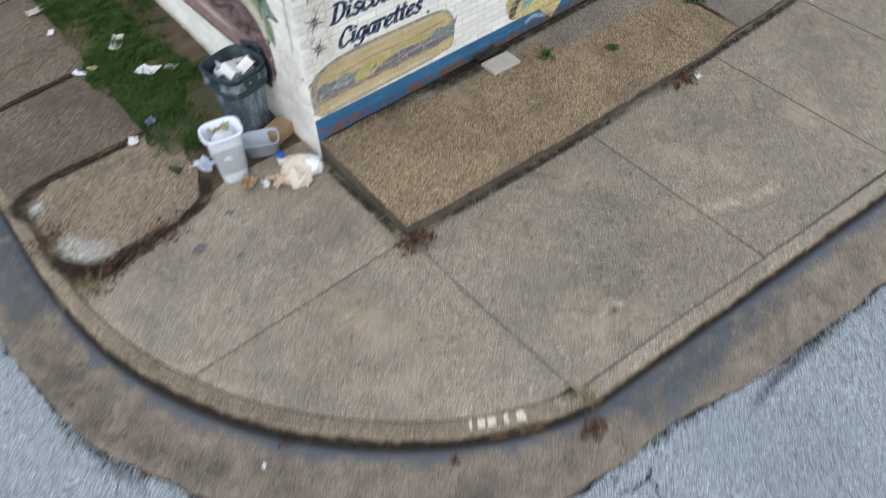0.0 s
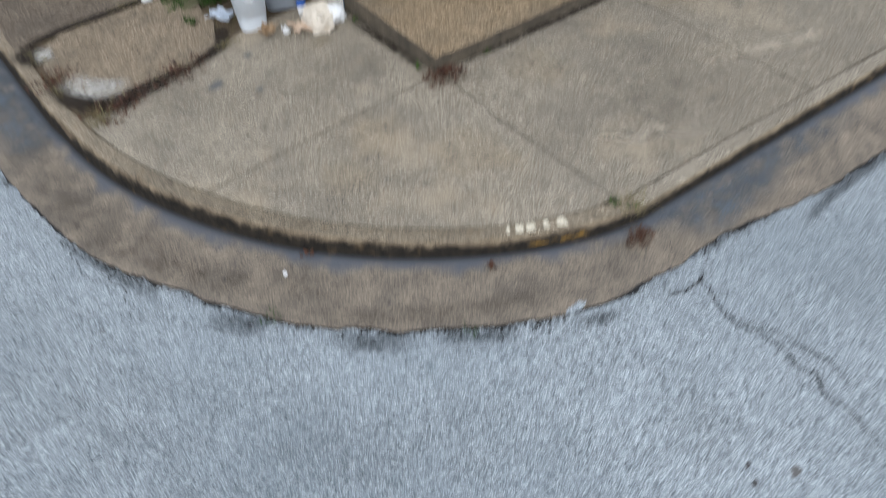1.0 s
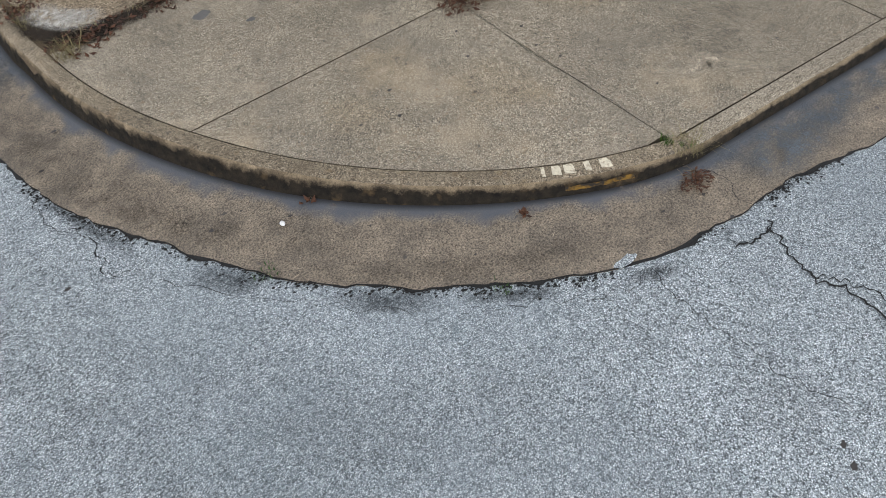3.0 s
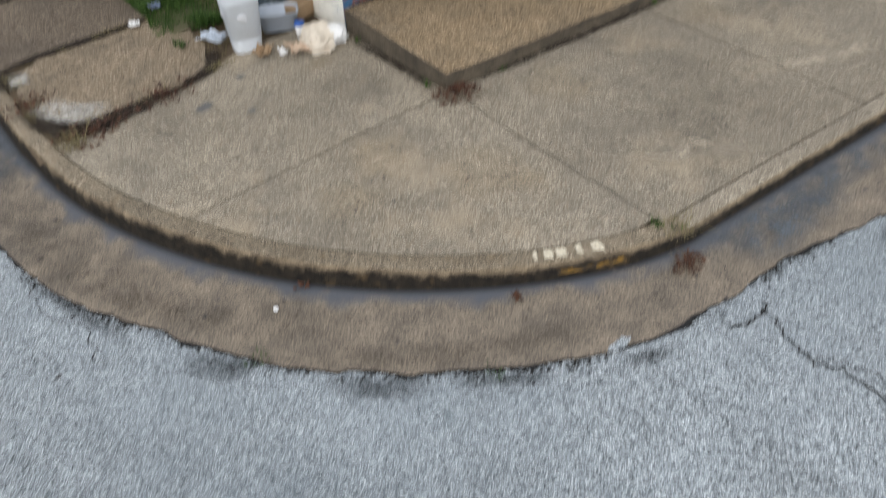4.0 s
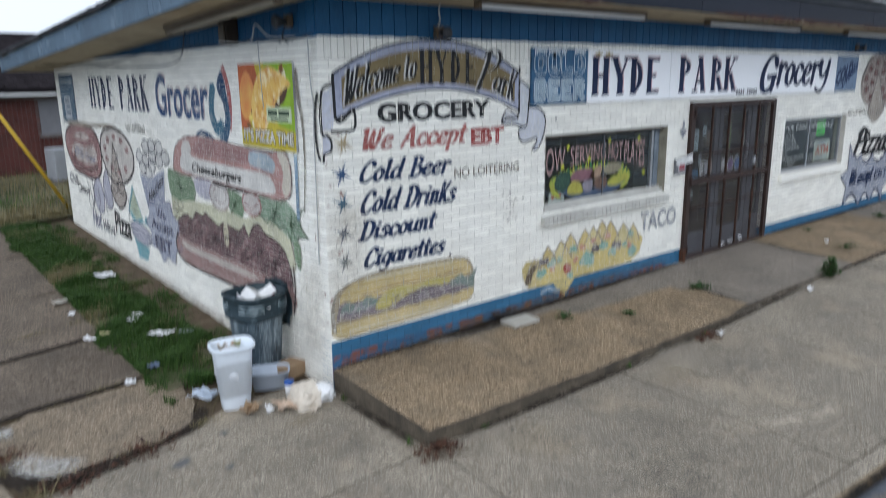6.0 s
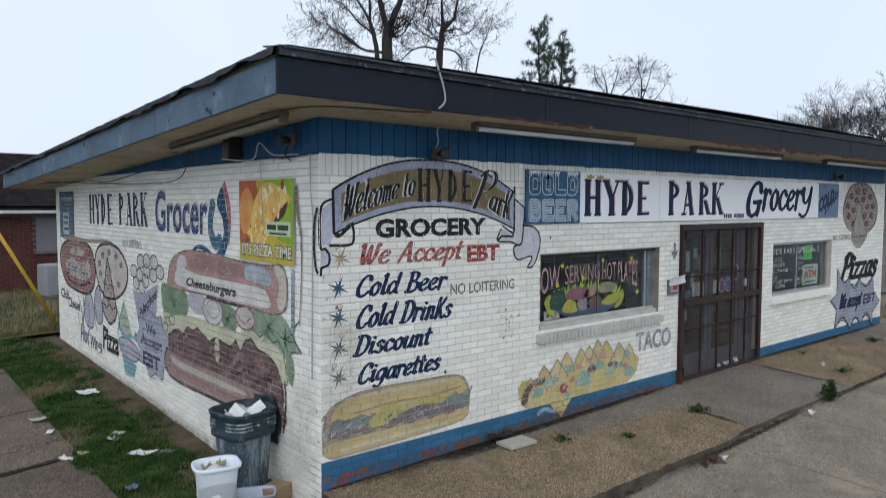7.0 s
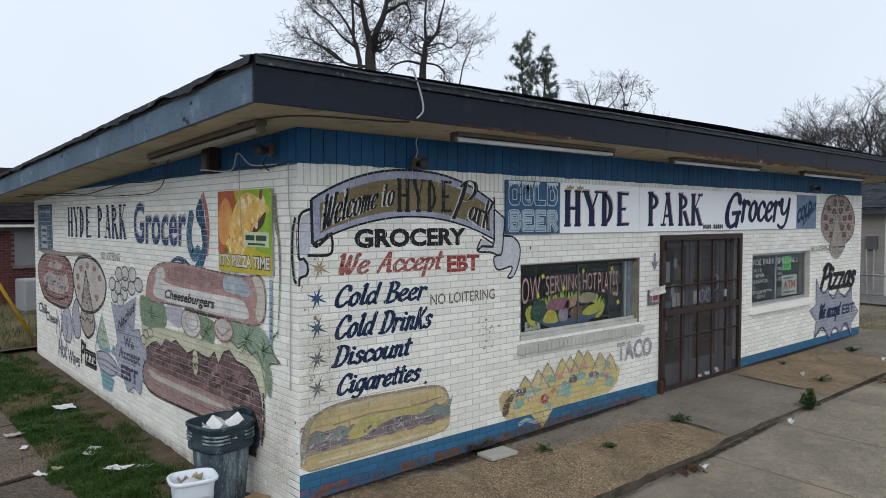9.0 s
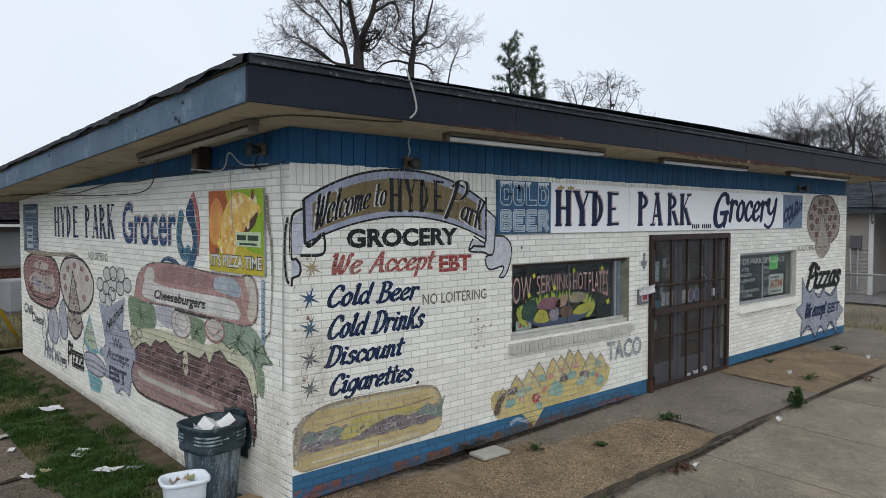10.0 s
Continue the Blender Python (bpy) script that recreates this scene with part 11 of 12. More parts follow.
part("cabinet", boxes(((-0.35, -0.3, 0.06), (0.35, 0.3, 0.86)), bevel=0.05), surface("grey_enamel", (0.30, 0.31, 0.32), (0.22, 0.22, 0.23), 3, 50, 0.6, 0.05, 0.08, 0.5), ub)
part("plinth", boxes(((-0.38, -0.33, -0.05), (0.38, 0.33, 0.06)), bevel=0.01), RED_MORTAR, ub)

RX, RZ, RE = 21.5, 0.16, 2.78
rh = thing("siding_house", "house with grey horizontal siding and a dark shingle roof", "house", (RX, 3.0, RZ))


def rpart(ob):
    ob.matrix_parent_inverse = pose(-RX, -3.0, -RZ)
    return ob


rpart(part("wall", boxes(((RX + 0.03, 1.9, RZ - 0.3), (RX + 8, 14, RE)), ((RX + 1.6, -4, RZ - 0.3), (RX + 8, 1.9, RE))), SIDING, rh))
for k in range(23):
    z = RZ + 0.05 + k * 0.114
    b = bmesh.new()
    vs = [b.verts.new(p) for p in ((RX - 0.004, 1.9, z), (RX + 0.02, 1.9, z + 0.112), (RX + 0.02, 9.0, z + 0.112), (RX - 0.004, 9.0, z))]
    b.faces.new(vs)
    ws = [b.verts.new(p) for p in ((RX - 0.004, 1.9, z), (RX + 0.03, 1.9, z), (RX + 0.03, 9.0, z), (RX - 0.004, 9.0, z))]
    b.faces.new(ws)
    rpart(part("siding_board", b, SIDING, rh))
rpart(part("corner_board", boxes(((RX - 0.02, 1.82, RZ), (RX + 0.06, 1.95, RE)), bevel=0.005), TRIM, rh, "pale corner board"))
rpart(part("porch_post", boxes(((RX - 0.02, -0.6, RZ), (RX + 0.10, -0.48, RE)), bevel=0.005), TRIM, rh))
rpart(part("porch_floor", boxes(((RX, -4, RZ - 0.1), (RX + 1.6, 1.9, RZ + 0.06))), RED_MORTAR, rh))
b = bmesh.new()
for r in range(18):
    t0, t1 = r / 18, (r + 1.25) / 18
    for c in range(46):
        y0 = -5 + 20 * (c + 0.5 * (r % 2)) / 46
        y1 = y0 + 20 / 46 * 0.97
        x0, x1 = RX - 0.5 + 4.0 * t0, RX - 0.5 + 4.0 * t1
        z0, z1 = RE + 0.12 + 1.55 * t0 + 0.016, RE + 0.12 + 1.55 * t1
        b.faces.new([b.verts.new(p) for p in ((x0, y0, z0), (x0, y1, z0), (x1, y1, z1), (x1, y0, z1))])
rpart(part("shingles", b, SHINGLE, rh, "dark grey shingles"))["kind"] = "stuff"
b = bmesh.new()
b.faces.new([b.verts.new(p) for p in ((RX - 0.5, -5, RE + 0.10), (RX - 0.5, 15, RE + 0.10), (RX + 3.6, 15, RE + 0.10 + 1.588), (RX + 3.6, -5, RE + 0.10 + 1.588))])
rpart(part("roof_deck", b, SHINGLE, rh))
rpart(part("roof", boxes(((RX - 0.45, -5, RE - 0.06), (RX + 8, 15, RE + 0.10))), SHINGLE, rh, "dark eave"))
em = thing("electric_meter", "grey electric meter with conduits on the siding", "electric meter", (RX - 0.06, 2.55, 1.75))
part("meter_box", boxes(((-0.07, -0.42, -0.12), (0.05, -0.10, 0.28)), bevel=0.01), surface("meter_enamel", (0.10, 0.10, 0.11), None, 5, 50, 0.6, 0.1, 0.2, 0.5), em)
b = lathe(bmesh.new(), [(0.0, 0.0), (0.12, 0.0), (0.12, 0.05), (0.09, 0.10), (0.0, 0.11)], 20)
bmesh.ops.rotate(b, verts=b.verts[:], cent=(0, 0, 0), matrix=Matrix.Rotation(radians(-90), 3, "Y"))
bmesh.ops.translate(b, verts=b.verts[:], vec=(-0.02, 0.18, 0.10))
part("meter_dial", b, surface("meter_dark", (0.05, 0.055, 0.06), None, 5, 50, 0.3, 0.0, 0.2, 0.5), em, "dark round dial", True)
for y, z0, z1 in ((0.20, -1.5, -0.02), (-0.15, -1.55, -0.12), (-0.32, -1.4, -0.12), (0.18, 0.2, 0.95)):
    part("conduit", rod([(0.0, y, z0), (0.0, y + (0.05 if z0 < -1.45 else 0), z1)], r=0.025, n=8), ALU, em)
YARD_STRIP = surface("grey_drive", (0.20, 0.19, 0.18), (0.13, 0.125, 0.12), 2, 60, 0.9, 0.3, 0.3, 0.7)
tagged(sheet("driveway", [19.0, 20, 21.4], steps((-3, 12, 1.5)), lambda x, y: walk_z(x, -2) + 0.10, YARD_STRIP), "grey concrete strip before the house", "driveway", kind="structure")

fence = thing("chain_link_fence", "galvanised chain-link fence beside the shop", "fence", (15.2, 0, 0))
FZ = walk_z(15.2, -2) + 0.03
for y in (-1.55, 1.2, 4.0, 6.8):
    part("post", rod([(15.2, y, FZ - 0.2), (15.2, y, FZ + 1.22)], r=0.03, n=10), ALU, fence).matrix_parent_inverse = pose(-15.2, 0, 0)
part("top_rail", rod([(15.2, -1.55, FZ + 1.17), (15.2, 6.8, FZ + 1.17)], r=0.021, n=8), ALU, fence).matrix_parent_inverse = pose(-15.2, 0, 0)
b = bmesh.new()
for k in range(-20, 145):
    y = -1.55 + k * 0.058
    for s in (1, -1):
        p, q = (y, FZ + 0.03), (y + s * 1.1, FZ + 1.13)
        lo, hi = -1.5, 6.75
        ts = sorted(((lo - p[0]) / (q[0] - p[0]), (hi - p[0]) / (q[0] - p[0])))
        t0, t1 = max(0, ts[0]), min(1, ts[1])
        if t1 > t0:
            tube(b, [(15.2 + 0.003 * s, p[0] + (q[0] - p[0]) * t, p[1] + (q[1] - p[1]) * t) for t in (t0, t1)], 0.0024, 3)
part("wire_mesh", b, ALU, fence).matrix_parent_inverse = pose(-15.2, 0, 0)
dry = []
for _ in range(9000):
    x, y = 14.5 + 7 * random.random() ** 1.4, -1.6 + 5 * random.random()
    if 19.0 < x:
        continue
    dry.append((x, y, walk_z(x, -2) + 0.03))
v, f = blades(dry, 0.06, 0.004)
tagged(pydata("yard_grass", v, f, DRY), "dry tan grass in the neighbouring yard", "grass", kind="stuff")

# trees
BARK = surface("grey_bark", (0.050, 0.043, 0.040), (0.028, 0.024, 0.022), 3, 40, 0.95, 0.6, 0.4, 0.7)
TWIGS = surface("fine_twigs", (0.050, 0.043, 0.041), (0.030, 0.026, 0.025), 2, 30, 0.95, 0.0, 0.2, 0.6)


def bare_tree(name, at, height, label, seed, trunk_r, levels=6, fork=0.35, spread=0.55, stems=1, kids=3, wide=1.0, thin=0.009, first=1.0):
    rnd = random.Random(seed)
    ob = thing(name, label, "tree", at)
    wood, twig = [[], []], [[], []]

    def limb(p, d, length, r, level):
        store = wood if level < 2 else twig
        n = 5 if level < 2 else 4 if level < 4 else 3
        pts = [p]
        q = p
        dd = d.copy()
        for k in range(n):
            dd = (dd + Vector((rnd.uniform(-1, 1), rnd.uniform(-1, 1), rnd.uniform(-0.6, 0.9))) * (0.12 + 0.085 * level)).normalized()
            q = q + dd * length / n
            pts.append(q)
        sides = 8 if level == 0 else 6 if level == 1 else 4 if level < 4 else 3
        verts, faces = store
        base = len(verts)
        for i, c in enumerate(pts):
            t = (pts[min(i + 1, n)] - pts[max(i - 1, 0)]).normalized()
            a = t.cross(Vector((0.31, 0.2, 0.93))).normalized()
            e = a.cross(t)
            rr = max(thin, r * (1 - 0.42 * i / n)) * (1.35 if level == 0 and i == 0 else 1)
            for s in range(sides):
                w = 2 * math.pi * s / sides
                verts.append(tuple(c + rr * (math.cos(w) * a + math.sin(w) * e)))
        for i in range(n):
            for s in range(sides):
                faces.append((base + i * sides + s, base + i * sides + (s + 1) % sides, base + (i + 1) * sides + (s + 1) % sides, base + (i + 1) * sides + s))
        if level >= levels:
            return
        count = 4 if level == 0 else kids + (1 if rnd.random() < 0.4 else 0)
        for k in range(count):
            i = n if k < 2 and level == 0 or k == 0 else rnd.randint(max(1, n // 2), n)
            c = pts[i]
            t = (pts[i] - pts[i - 1]).normalized()
            side_v = t.cross(Vector((rnd.uniform(-1, 1), rnd.uniform(-1, 1), rnd.uniform(-1, 1)))).normalized()
            s = spread * rnd.uniform(0.55, 1.25) * (0.6 if level == 0 else 1)
            nd = (t * math.cos(s) + side_v * math.sin(s) + Vector((0, 0, 0.10))).normalized()
            limb(c, nd, length * rnd.uniform(0.58, 0.84) * (first if level == 0 else 1), r * (0.60 if level else 0.72) * rnd.uniform(0.75, 1.0), level + 1)

    for k in range(stems):
        a = 2 * math.pi * k / stems + rnd.random()
        lean = Vector((math.cos(a) * 0.22, math.sin(a) * 0.22, 1)) if stems > 1 else Vector((rnd.uniform(-0.05, 0.05), 0, 1))
        limb(Vector((math.cos(a) * 0.3 * (stems > 1), math.sin(a) * 0.3 * (stems > 1), -0.2)), lean.normalized(), height * fork, trunk_r, 0)
    tall = max(p[2] for p in twig[0])
    for store in (wood, twig):
        store[0][:] = [(p[0] * wide * height / tall, p[1] * wide * height / tall, p[2] * height / tall) for p in store[0]]
    pydata("trunk", *wood, BARK, ob, "grey-brown trunk and limbs", True)
    pydata("fine_twig", *twig, TWIGS, ob, "bare grey twigs")["kind"] = "stuff"
    return ob


def away(dx, dy, dist):
    return (-3.24 + dx * dist, -5.54 + dy * dist)


TREE_RIGHT, TREE_DEEP = Vector((0.758, -0.651, 0)), Vector((0.651, 0.758, 0))


def grown_tree(label, dist, offset, limbs, seed, shoots, thin, reach, nest=None):
    """A bare tree: its main limbs as lines (sideways, height, thickness) and crooked shoots grown from them."""
    rnd = random.Random(seed)
    base = Vector((-3.204, -5.58, 0.4)) + TREE_DEEP * dist + TREE_RIGHT * offset
    ob = thing("bare_tree", label, "tree", tuple(base))
    wood, twig = ([], []), ([], [])

    def rodding(store, pts, r0, r1, sides):
        verts, faces = store
        n0 = len(verts)
        for i, c in enumerate(pts):
            t = (pts[min(i + 1, len(pts) - 1)] - pts[max(i - 1, 0)]).normalized()
            a = t.cross(Vector((0.31, 0.2, 0.93))).normalized()
            e = a.cross(t)
            rr = r0 + (r1 - r0) * i / (len(pts) - 1)
            for q in range(sides):
                w = 2 * math.pi * q / sides
                verts.append(tuple(c + rr * (math.cos(w) * a + math.sin(w) * e)))
        for i in range(len(pts) - 1):
            for q in range(sides):
                faces.append((n0 + i * sides + q, n0 + i * sides + (q + 1) % sides, n0 + (i + 1) * sides + (q + 1) % sides, n0 + (i + 1) * sides + q))

    def shoot(p, d, length, r, level):
        n = 6 if level == 1 else 5
        pts, q, dd = [p], p, d.copy()
        for k in range(n):
            dd = (dd + Vector((rnd.uniform(-1, 1), rnd.uniform(-1, 1), rnd.uniform(-0.75, 0.85))) * 0.36).normalized()
            q = q + dd * length / n * rnd.uniform(0.7, 1.2)
            pts.append(q)
        rodding(twig, pts, r, thin, 4 if level == 1 else 3)
        if level < 4:
            for _ in range(shoots[level]):
                i = rnd.randint(1, n)
                t = (pts[i] - pts[i - 1]).normalized()
                side_v = t.cross(Vector((rnd.uniform(-1, 1), rnd.uniform(-1, 1), rnd.uniform(-1, 1)))).normalized()
                a = rnd.uniform(0.5, 1.15)
                shoot(pts[i], (t * math.cos(a) + side_v * math.sin(a)).normalized(), length * rnd.uniform(0.4, 0.68), max(thin, r * 0.55), level + 1)

    for line in limbs:
        deep = rnd.uniform(-0.5, 0.5)
        m = len(line)
        pts = smooth_line([tuple(TREE_RIGHT * u + TREE_DEEP * (deep * i / m) + Vector((0, 0, z))) for i, (u, z, _) in enumerate(line)], 5)
        pts = [p + 0.035 * noise.noise_vector(p * 2.3) for p in pts]
        rodding(wood, pts, line[0][2], line[-1][2], 7)
        for _ in range(int(shoots[0] * (len(pts) - 1) / 5)):
            i = rnd.randint(len(pts) // 4 if line[0][2] < 0.15 else len(pts) * 3 // 4, len(pts) - 1)
            t = (pts[i] - pts[i - 1]).normalized()
            side_v = t.cross(Vector((rnd.uniform(-1, 1), rnd.uniform(-1, 1), rnd.uniform(-1, 1)))).normalized()
            a = rnd.uniform(0.6, 1.3)
            d = (t * math.cos(a) + side_v * math.sin(a) + TREE_RIGHT * (0.5 if line[-1][0] > line[0][0] else -0.5) * rnd.random()).normalized()
            shoot(pts[i], d, reach * rnd.uniform(0.5, 1.2), max(thin * 1.6, 0.3 * line[-1][2] + 0.006), 1)
    pydata("trunk", *wood, BARK, ob, "grey-brown trunk and limbs", True)
    pydata("fine_twig", *twig, TWIGS, ob, "bare grey twigs")["kind"] = "stuff"
    if nest:
        b = bmesh.new()
        bmesh.ops.create_icosphere(b, subdivisions=2, radius=0.16)
        for v in b.verts:
            v.co = Vector((v.co.x, v.co.y, v.co.z * 0.8)) + TREE_RIGHT * nest[0] + Vector((0, 0, nest[1]))
        part("nest", crumple(b, 0.06, 9), BARK, ob, "dark ball of leaves")
    return ob


grown_tree("large bare winter tree with a forked trunk behind the shop", 25, -2.29, [
    [(0.08, -0.4, 0.26), (0.08, 4.0, 0.20), (0.08, 7.35, 0.17), (0.12, 8.2, 0.16)],
    [(0.12, 8.2, 0.12), (-0.08, 8.81, 0.1), (-0.20, 9.4, 0.08), (-0.26, 10.2, 0.06), (-0.40, 11.2, 0.04), (-0.3, 12.2, 0.02)],
    [(0.12, 8.2, 0.13), (0.35, 8.71, 0.11), (0.57, 9.2, 0.10), (0.67, 9.6, 0.08), (0.63, 10.4, 0.06), (0.87, 11.4, 0.04), (0.8, 12.3, 0.02)],
    [(0.57, 9.22, 0.06), (1.0, 9.5, 0.05), (1.3, 9.63, 0.04), (1.46, 9.2, 0.03), (1.32, 8.6, 0.015)],
    [(0.67, 9.6, 0.06), (1.1, 9.9, 0.04), (1.7, 10.0, 0.03), (2.2, 10.3, 0.015)],
    [(-0.24, 7.0, 0.09), (-0.36, 8.0, 0.08), (-0.48, 8.4, 0.07), (-0.5, 9.4, 0.05), (-0.63, 10.6, 0.02)],
    [(-0.48, 8.4, 0.05), (-0.8, 9.0, 0.04), (-1.15, 9.5, 0.03), (-1.5, 9.9, 0.012)],
    [(-0.36, 8.0, 0.05), (-0.85, 8.4, 0.04), (-1.3, 8.9, 0.03), (-1.8, 9.2, 0.012)],
    [(0.02, 7.4, 0.06), (-0.8, 7.55, 0.05), (-1.35, 7.95, 0.035), (-1.9, 8.35, 0.02), (-2.3, 8.5, 0.012)],
    [(-0.9, 7.6, 0.04), (-1.2, 7.9, 0.03), (-1.6, 8.1, 0.02), (-2.0, 8.2, 0.012)],
    [(-0.20, 9.4, 0.05), (-0.8, 9.9, 0.03), (-1.4, 10.4, 0.015)],
    [(0.10, 7.9, 0.04), (0.6, 8.0, 0.03), (1.0, 8.6, 0.02), (1.1, 9.0, 0.01)]], 9, (5, 4, 3, 2), 0.0048, 0.85)
grown_tree("slender bare winter tree with a leaning fork behind the shop", 26, -0.41, [
    [(0.0, -0.4, 0.17), (-0.03, 4.5, 0.13), (-0.02, 7.1, 0.11), (0.06, 7.9, 0.10), (0.12, 8.4, 0.09)],
    [(0.12, 8.4, 0.06), (0.06, 9.1, 0.05), (0.1, 9.95, 0.04), (0.14, 11.2, 0.015)],
    [(0.12, 8.4, 0.07), (0.35, 8.65, 0.06), (0.52, 8.9, 0.05), (0.65, 9.5, 0.04), (0.8, 10.1, 0.03), (0.9, 11.2, 0.015)],
    [(0.03, 7.7, 0.05), (-0.5, 7.8, 0.04), (-1.0, 7.65, 0.03), (-1.35, 7.3, 0.015)],
    [(0.03, 7.75, 0.04), (0.5, 7.65, 0.03), (0.75, 7.4, 0.02), (0.78, 7.1, 0.012)],
    [(0.12, 8.35, 0.04), (0.65, 8.45, 0.03), (1.0, 8.3, 0.02), (1.3, 8.6, 0.01)],
    [(0.05, 8.0, 0.03), (-0.6, 8.3, 0.025), (-1.0, 8.8, 0.012)],
    [(1.32, 6.9, 0.03), (1.45, 7.6, 0.022), (1.75, 8.4, 0.015), (1.9, 8.9, 0.008)]], 14, (4, 4, 3, 1), 0.0048, 0.75)
_thin = [[(0.0, -0.4, 0.14), (0.0, 6.0, 0.10), (-0.06, 9.2, 0.08), (-0.08, 10.6, 0.06), (-0.5, 11.9, 0.015)], [(0.1, 9.4, 0.06), (1.0, 10.0, 0.05), (1.9, 11.0, 0.03), (2.2, 12.0, 0.015)], [(-0.06, 9.4, 0.05), (0.5, 11.0, 0.03), (0.7, 12.0, 0.015)], [(-0.06, 10.0, 0.04), (-0.9, 11.2, 0.02), (-1.0, 12.2, 0.012)]]
grown_tree("thin bare tree in the distance", 52, 11.3, _thin, 17, (4, 3, 2, 1), 0.0085, 1.3)
grown_tree("thin bare tree with a nest in the distance", 55, 14.5, [[(-0.1, -0.4, 0.14), (0.0, 6.0, 0.10), (0.0, 9.0, 0.08), (0.05, 11.6, 0.05), (-0.4, 13.0, 0.012)], [(0.0, 10.0, 0.05), (0.5, 11.4, 0.04), (0.9, 12.9, 0.012)], [(0.4, 8.8, 0.05), (0.9, 10.0, 0.04), (1.9, 11.4, 0.012)], [(0.0, 9.4, 0.04), (-0.7, 10.8, 0.02), (-0.9, 12.0, 0.012)]], 23, (4, 3, 3, 1), 0.0085, 1.4, (0.2, 10.9))
grown_tree("small bare tree in the distance", 58, 16.6, [[(0.0, -0.4, 0.12), (0.1, 6.5, 0.09), (0.4, 8.8, 0.06), (1.2, 10.2, 0.012)], [(0.2, 7.4, 0.05), (1.3, 8.9, 0.03), (2.2, 9.6, 0.012)], [(0.3, 8.4, 0.04), (0.2, 9.8, 0.012)]], 29, (4, 3, 2, 1), 0.009, 1.3)

for dx, dy, dist, base, tall, lab, seed, r, lev, frk, spr, stems, wide, thin, kids in (
        (0.885, 0.465, 62, 0.5, 9.6, "small bare tree in the distance", 30, 0.09, 5, 0.36, 0.7, 1, 1.0, 0.009, 2),
        (0.925, 0.380, 56, 0.5, 11.0, "many-stemmed bare tree in the distance", 31, 0.12, 6, 0.28, 0.72, 2, 1.15, 0.0065, 3),
        (0.945, 0.327, 58, 0.5, 11.4, "many-stemmed bare tree in the distance", 38, 0.13, 6, 0.30, 0.72, 2, 1.3, 0.0055, 3),
        (0.960, 0.280, 70, 0.5, 11.5, "small bare tree in the distance", 41, 0.11, 5, 0.3, 0.7, 3, 1.1, 0.011, 3),
        (0.13, 0.99, 70, 0.5, 6.2, "low bare tree far behind the brick house", 43, 0.12, 5, 0.3, 0.7, 3, 1.0, 0.011, 2)):
    x, y = away(dx, dy, dist)
    bare_tree("bare_tree", (x, y, base), tall, lab, seed, r, lev, frk, spr, stems, kids, wide, thin, 0.55 if dist < 30 else 0.8)

NEEDLE = plant_material("pine_needles", (0.06, 0.10, 0.07), (0.15, 0.20, 0.14))
rnd = random.Random(3)
x, y = away(0.747, 0.665, 46)
pine = thing("pine_tree", "tall dark green pine with clumped needles", "tree", (x, y, 0.5))
st = bmesh.new()
nv, nf = [], []
for lx, top, lean in ((-0.3, 12.9, -0.6), (0.5, 12.5, 1.1)):
    pts = smooth_line([(lx * 0.5, 0, -0.3), (lx + lean * 0.2, 0.1, 5), (lx + lean * 0.6, 0, 9), (lx + lean, 0, top)], 5)
    tube(st, pts, 0.13, 7, 0.03)
    for k in range(44):
        t = 0.50 + 0.50 * (k / 43)
        c = pts[min(len(pts) - 1, int(t * (len(pts) - 1)))]
        a = rnd.random() * 6.283
        reach = (0.5 + 1.2 * (1 - t) * 1.7) * rnd.uniform(0.6, 1.2)
        e = c + Vector((math.cos(a) * reach, math.sin(a) * reach, 0.25 + 0.6 * rnd.random()))
        tube(st, [tuple(c), tuple((c + e) / 2 + Vector((0, 0, 0.05))), tuple(e)], 0.03, 4, 0.012)
        for w in range(5):
            h = c.lerp(e, 0.55 + 0.15 * w) + Vector((rnd.uniform(-0.2, 0.2), rnd.uniform(-0.2, 0.2), rnd.uniform(-0.1, 0.25)))
            for _ in range(38):
                d = Vector((rnd.gauss(0, 1), rnd.gauss(0, 1), rnd.gauss(0.25, 0.9))).normalized()
                s = d.cross(Vector((0.2, 0.3, 0.9))).normalized() * 0.017
                tip = h + d * rnd.uniform(0.18, 0.40)
                k0 = len(nv)
                nv += [tuple(h + s), tuple(h - s), tuple(tip)]
                nf.append((k0, k0 + 1, k0 + 2))
part("trunk", st, BARK, pine, "thin forked trunk")
pydata("needles", nv, nf, NEEDLE, pine, "dark needle clumps")
cable("service_wire", [(-0.8, 9.2, 3.1), (-2.4, 12.0, 3.35), (-6, 20, 4.6), (-12, 34, 7.5)], 0.010, BLACK_WIRE, "black service wire to the back eaves")
far_line = []
for k in range(60):
    a = math.pi * (0.02 + 0.62 * k / 59)
    far_line.append((120 * math.cos(a), 120 * math.sin(a), 2.0 + 2.2 * rnd.random()))
verts, faces = [], []
for i, (x, y, h) in enumerate(far_line):
    for j in range(14):
        a = rnd.random() * 6.283
        px, py = x + rnd.uniform(-4, 4), y + rnd.uniform(-4, 4)
        hh = h * rnd.uniform(0.6, 1.3)
        for m in range(10):
            q = rnd.uniform(-1, 1) * 1.6
            k0 = len(verts)
            verts += [(px - 0.03, py, 0), (px + 0.03, py, 0), (px + q, py + rnd.uniform(-1, 1), hh * rnd.uniform(0.6, 1))]
            faces.append((k0, k0 + 1, k0 + 2))
tagged(pydata("far_woods", verts, faces, TWIGS), "grey bare woods on the horizon", "woods", kind="stuff")


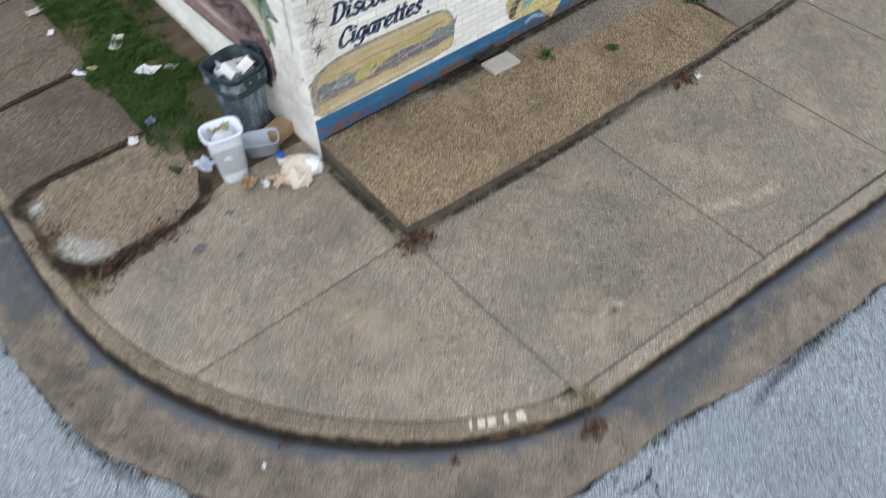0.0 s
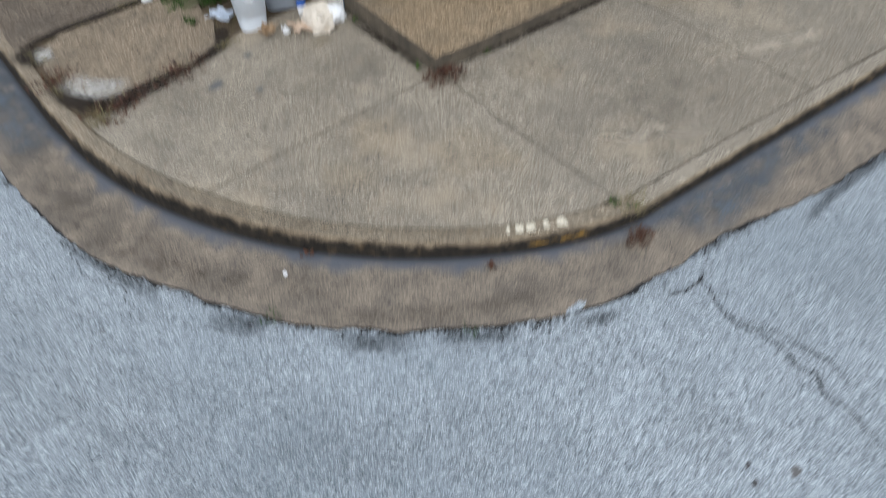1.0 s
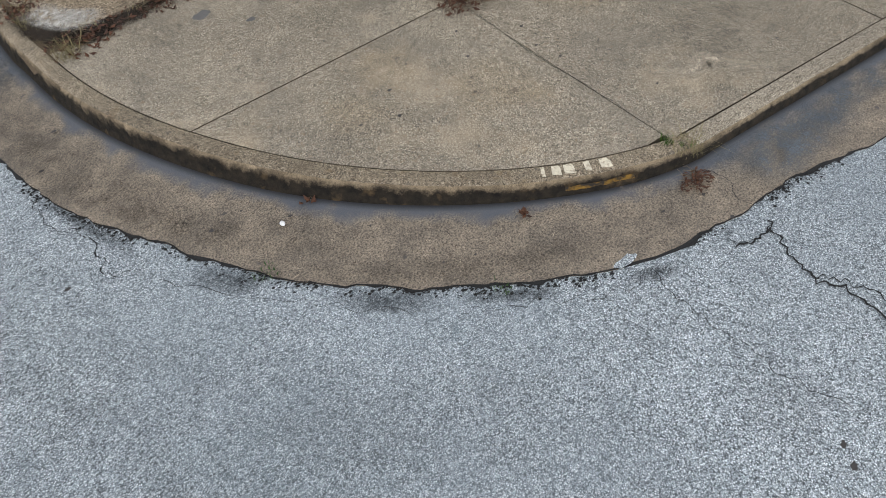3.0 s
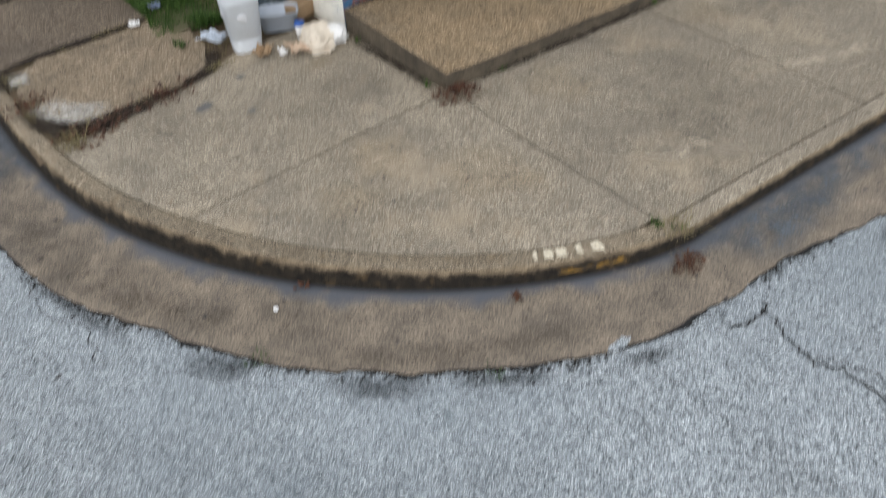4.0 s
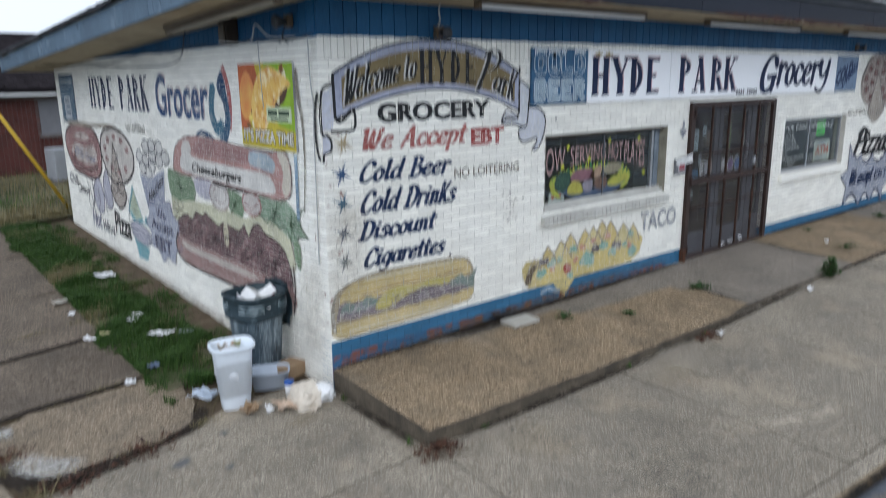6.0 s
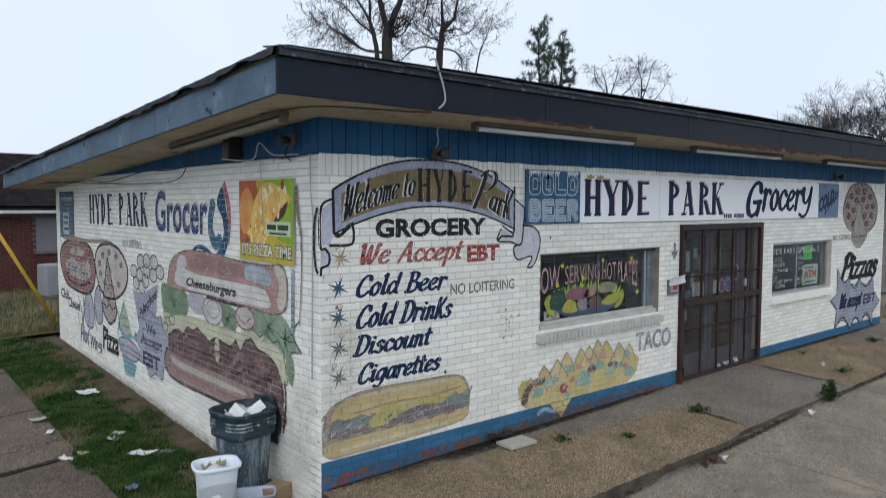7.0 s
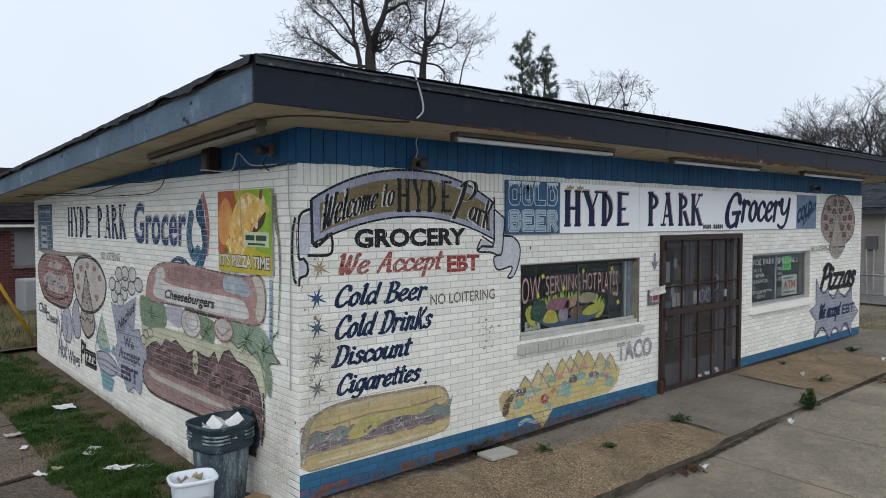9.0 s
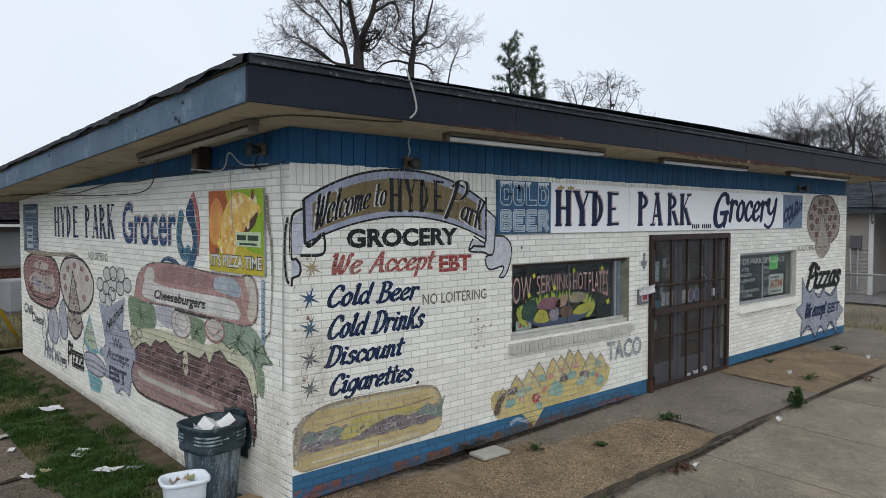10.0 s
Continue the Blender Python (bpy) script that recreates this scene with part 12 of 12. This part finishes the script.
# ---- brickwork: the courses of both walls ----
random.seed(11)
def brick_mesh(w, h, depth=0.012, chamfer=0.0022):
    a, c = w / 2 - J, h / 2 - J
    v = [(-a, depth, -c), (a, depth, -c), (a, depth, c), (-a, depth, c), (-a, 0.0022, -c), (a, 0.0022, -c), (a, 0.0022, c), (-a, 0.0022, c)]
    a, c = a - chamfer, c - chamfer
    v += [(-a, 0, -c), (a, 0, -c), (a, 0, c), (-a, 0, c)]
    f = [(8, 9, 10, 11)]
    for b in (0, 4):
        f += [(b + k, b + (k + 1) % 4, b + 4 + (k + 1) % 4, b + 4 + k) for k in range(4)]
    return v, f


_v, _f = brick_mesh(BW, COURSE)
BRICK = bpy.data.meshes.new("brick")
BRICK.from_pydata(_v, [], _f)
BRICK.materials.append(BRICK_WHITE)
BRICK_OLD = bpy.data.meshes.new("brick_chipped")
BRICK_OLD.from_pydata(_v, [], _f)
BRICK_OLD.materials.append(BRICK_CHIPPED)


def lay_bricks(wall, rows, to_world, nearest, label):
    verts, faces, mats, single = [], [], [], 0
    for a, c, z0, z1, k in rows:
        w, h = c - a, z1 - z0
        mid, zm = (a + c) / 2, (z0 + z1) / 2
        jut = 0.0008 * (random.random() - 0.5)
        full = abs(w - BW) < 1e-4 and k != 99
        if full and zm > BAND and nearest(mid, zm) and single < 300:
            ob = new("brick", BRICK_OLD if mid < 0.13 and random.random() < 0.7 or mid < 0.32 and zm < 1.7 and random.random() < 0.12 else BRICK)
            ob.matrix_world = to_world(mid, jut, zm)
            ob.parent = wall
            single += 1
            continue
        v, f = brick_mesh(w, h)
        m = to_world(mid, jut, zm)
        n = len(verts)
        verts += [tuple(m @ Vector(p)) for p in v]
        faces += [tuple(n + i for i in q) for q in f]
        mats += [(3 if mid < 0.16 and zm < 2.2 and random.random() < 0.7 else 0) if zm > BAND else 1 if k > -3 or mid > 5.5 else 2] * len(f)
    ob = pydata("brickwork", verts, faces, [BRICK_WHITE_REST, BRICK_BLUE, BRICK_WORN, BRICK_CHIPPED], wall, label)
    ob.data.polygons.foreach_set("material_index", mats)
    ob["kind"] = "stuff"


lay_bricks(wall_front, FRONT_ROWS, lambda u, d, z: pose(u, d, z), lambda u, z: u < 1.6 and 0.25 < z < 2.3, "white-painted running-bond brickwork over a worn blue plinth")


def lay_side():
    verts, faces = [], []
    single = 0
    for a, c, z0, z1, k in SIDE_ROWS:
        mid, zm = (a + c) / 2, (z0 + z1) / 2
        m = pose(0.0008 * (random.random() - 0.5), mid, zm, 0, 0, -90)
        if abs(c - a - BW) < 1e-4 and mid < 1.3 and 0.2 < zm < 3.0 and single < 290:
            ob = new("brick", BRICK_OLD if mid < 0.2 and random.random() < 0.4 else BRICK)
            ob.matrix_world = m
            ob.parent = wall_side
            single += 1
            continue
        v, f = brick_mesh(c - a, z1 - z0)
        n = len(verts)
        verts += [tuple(m @ Vector(p)) for p in v]
        faces += [tuple(n + i for i in q) for q in f]
    ob = pydata("brickwork", verts, faces, BRICK_WHITE_REST, wall_side, "white-painted running-bond brickwork")
    ob["kind"] = "stuff"


lay_side()
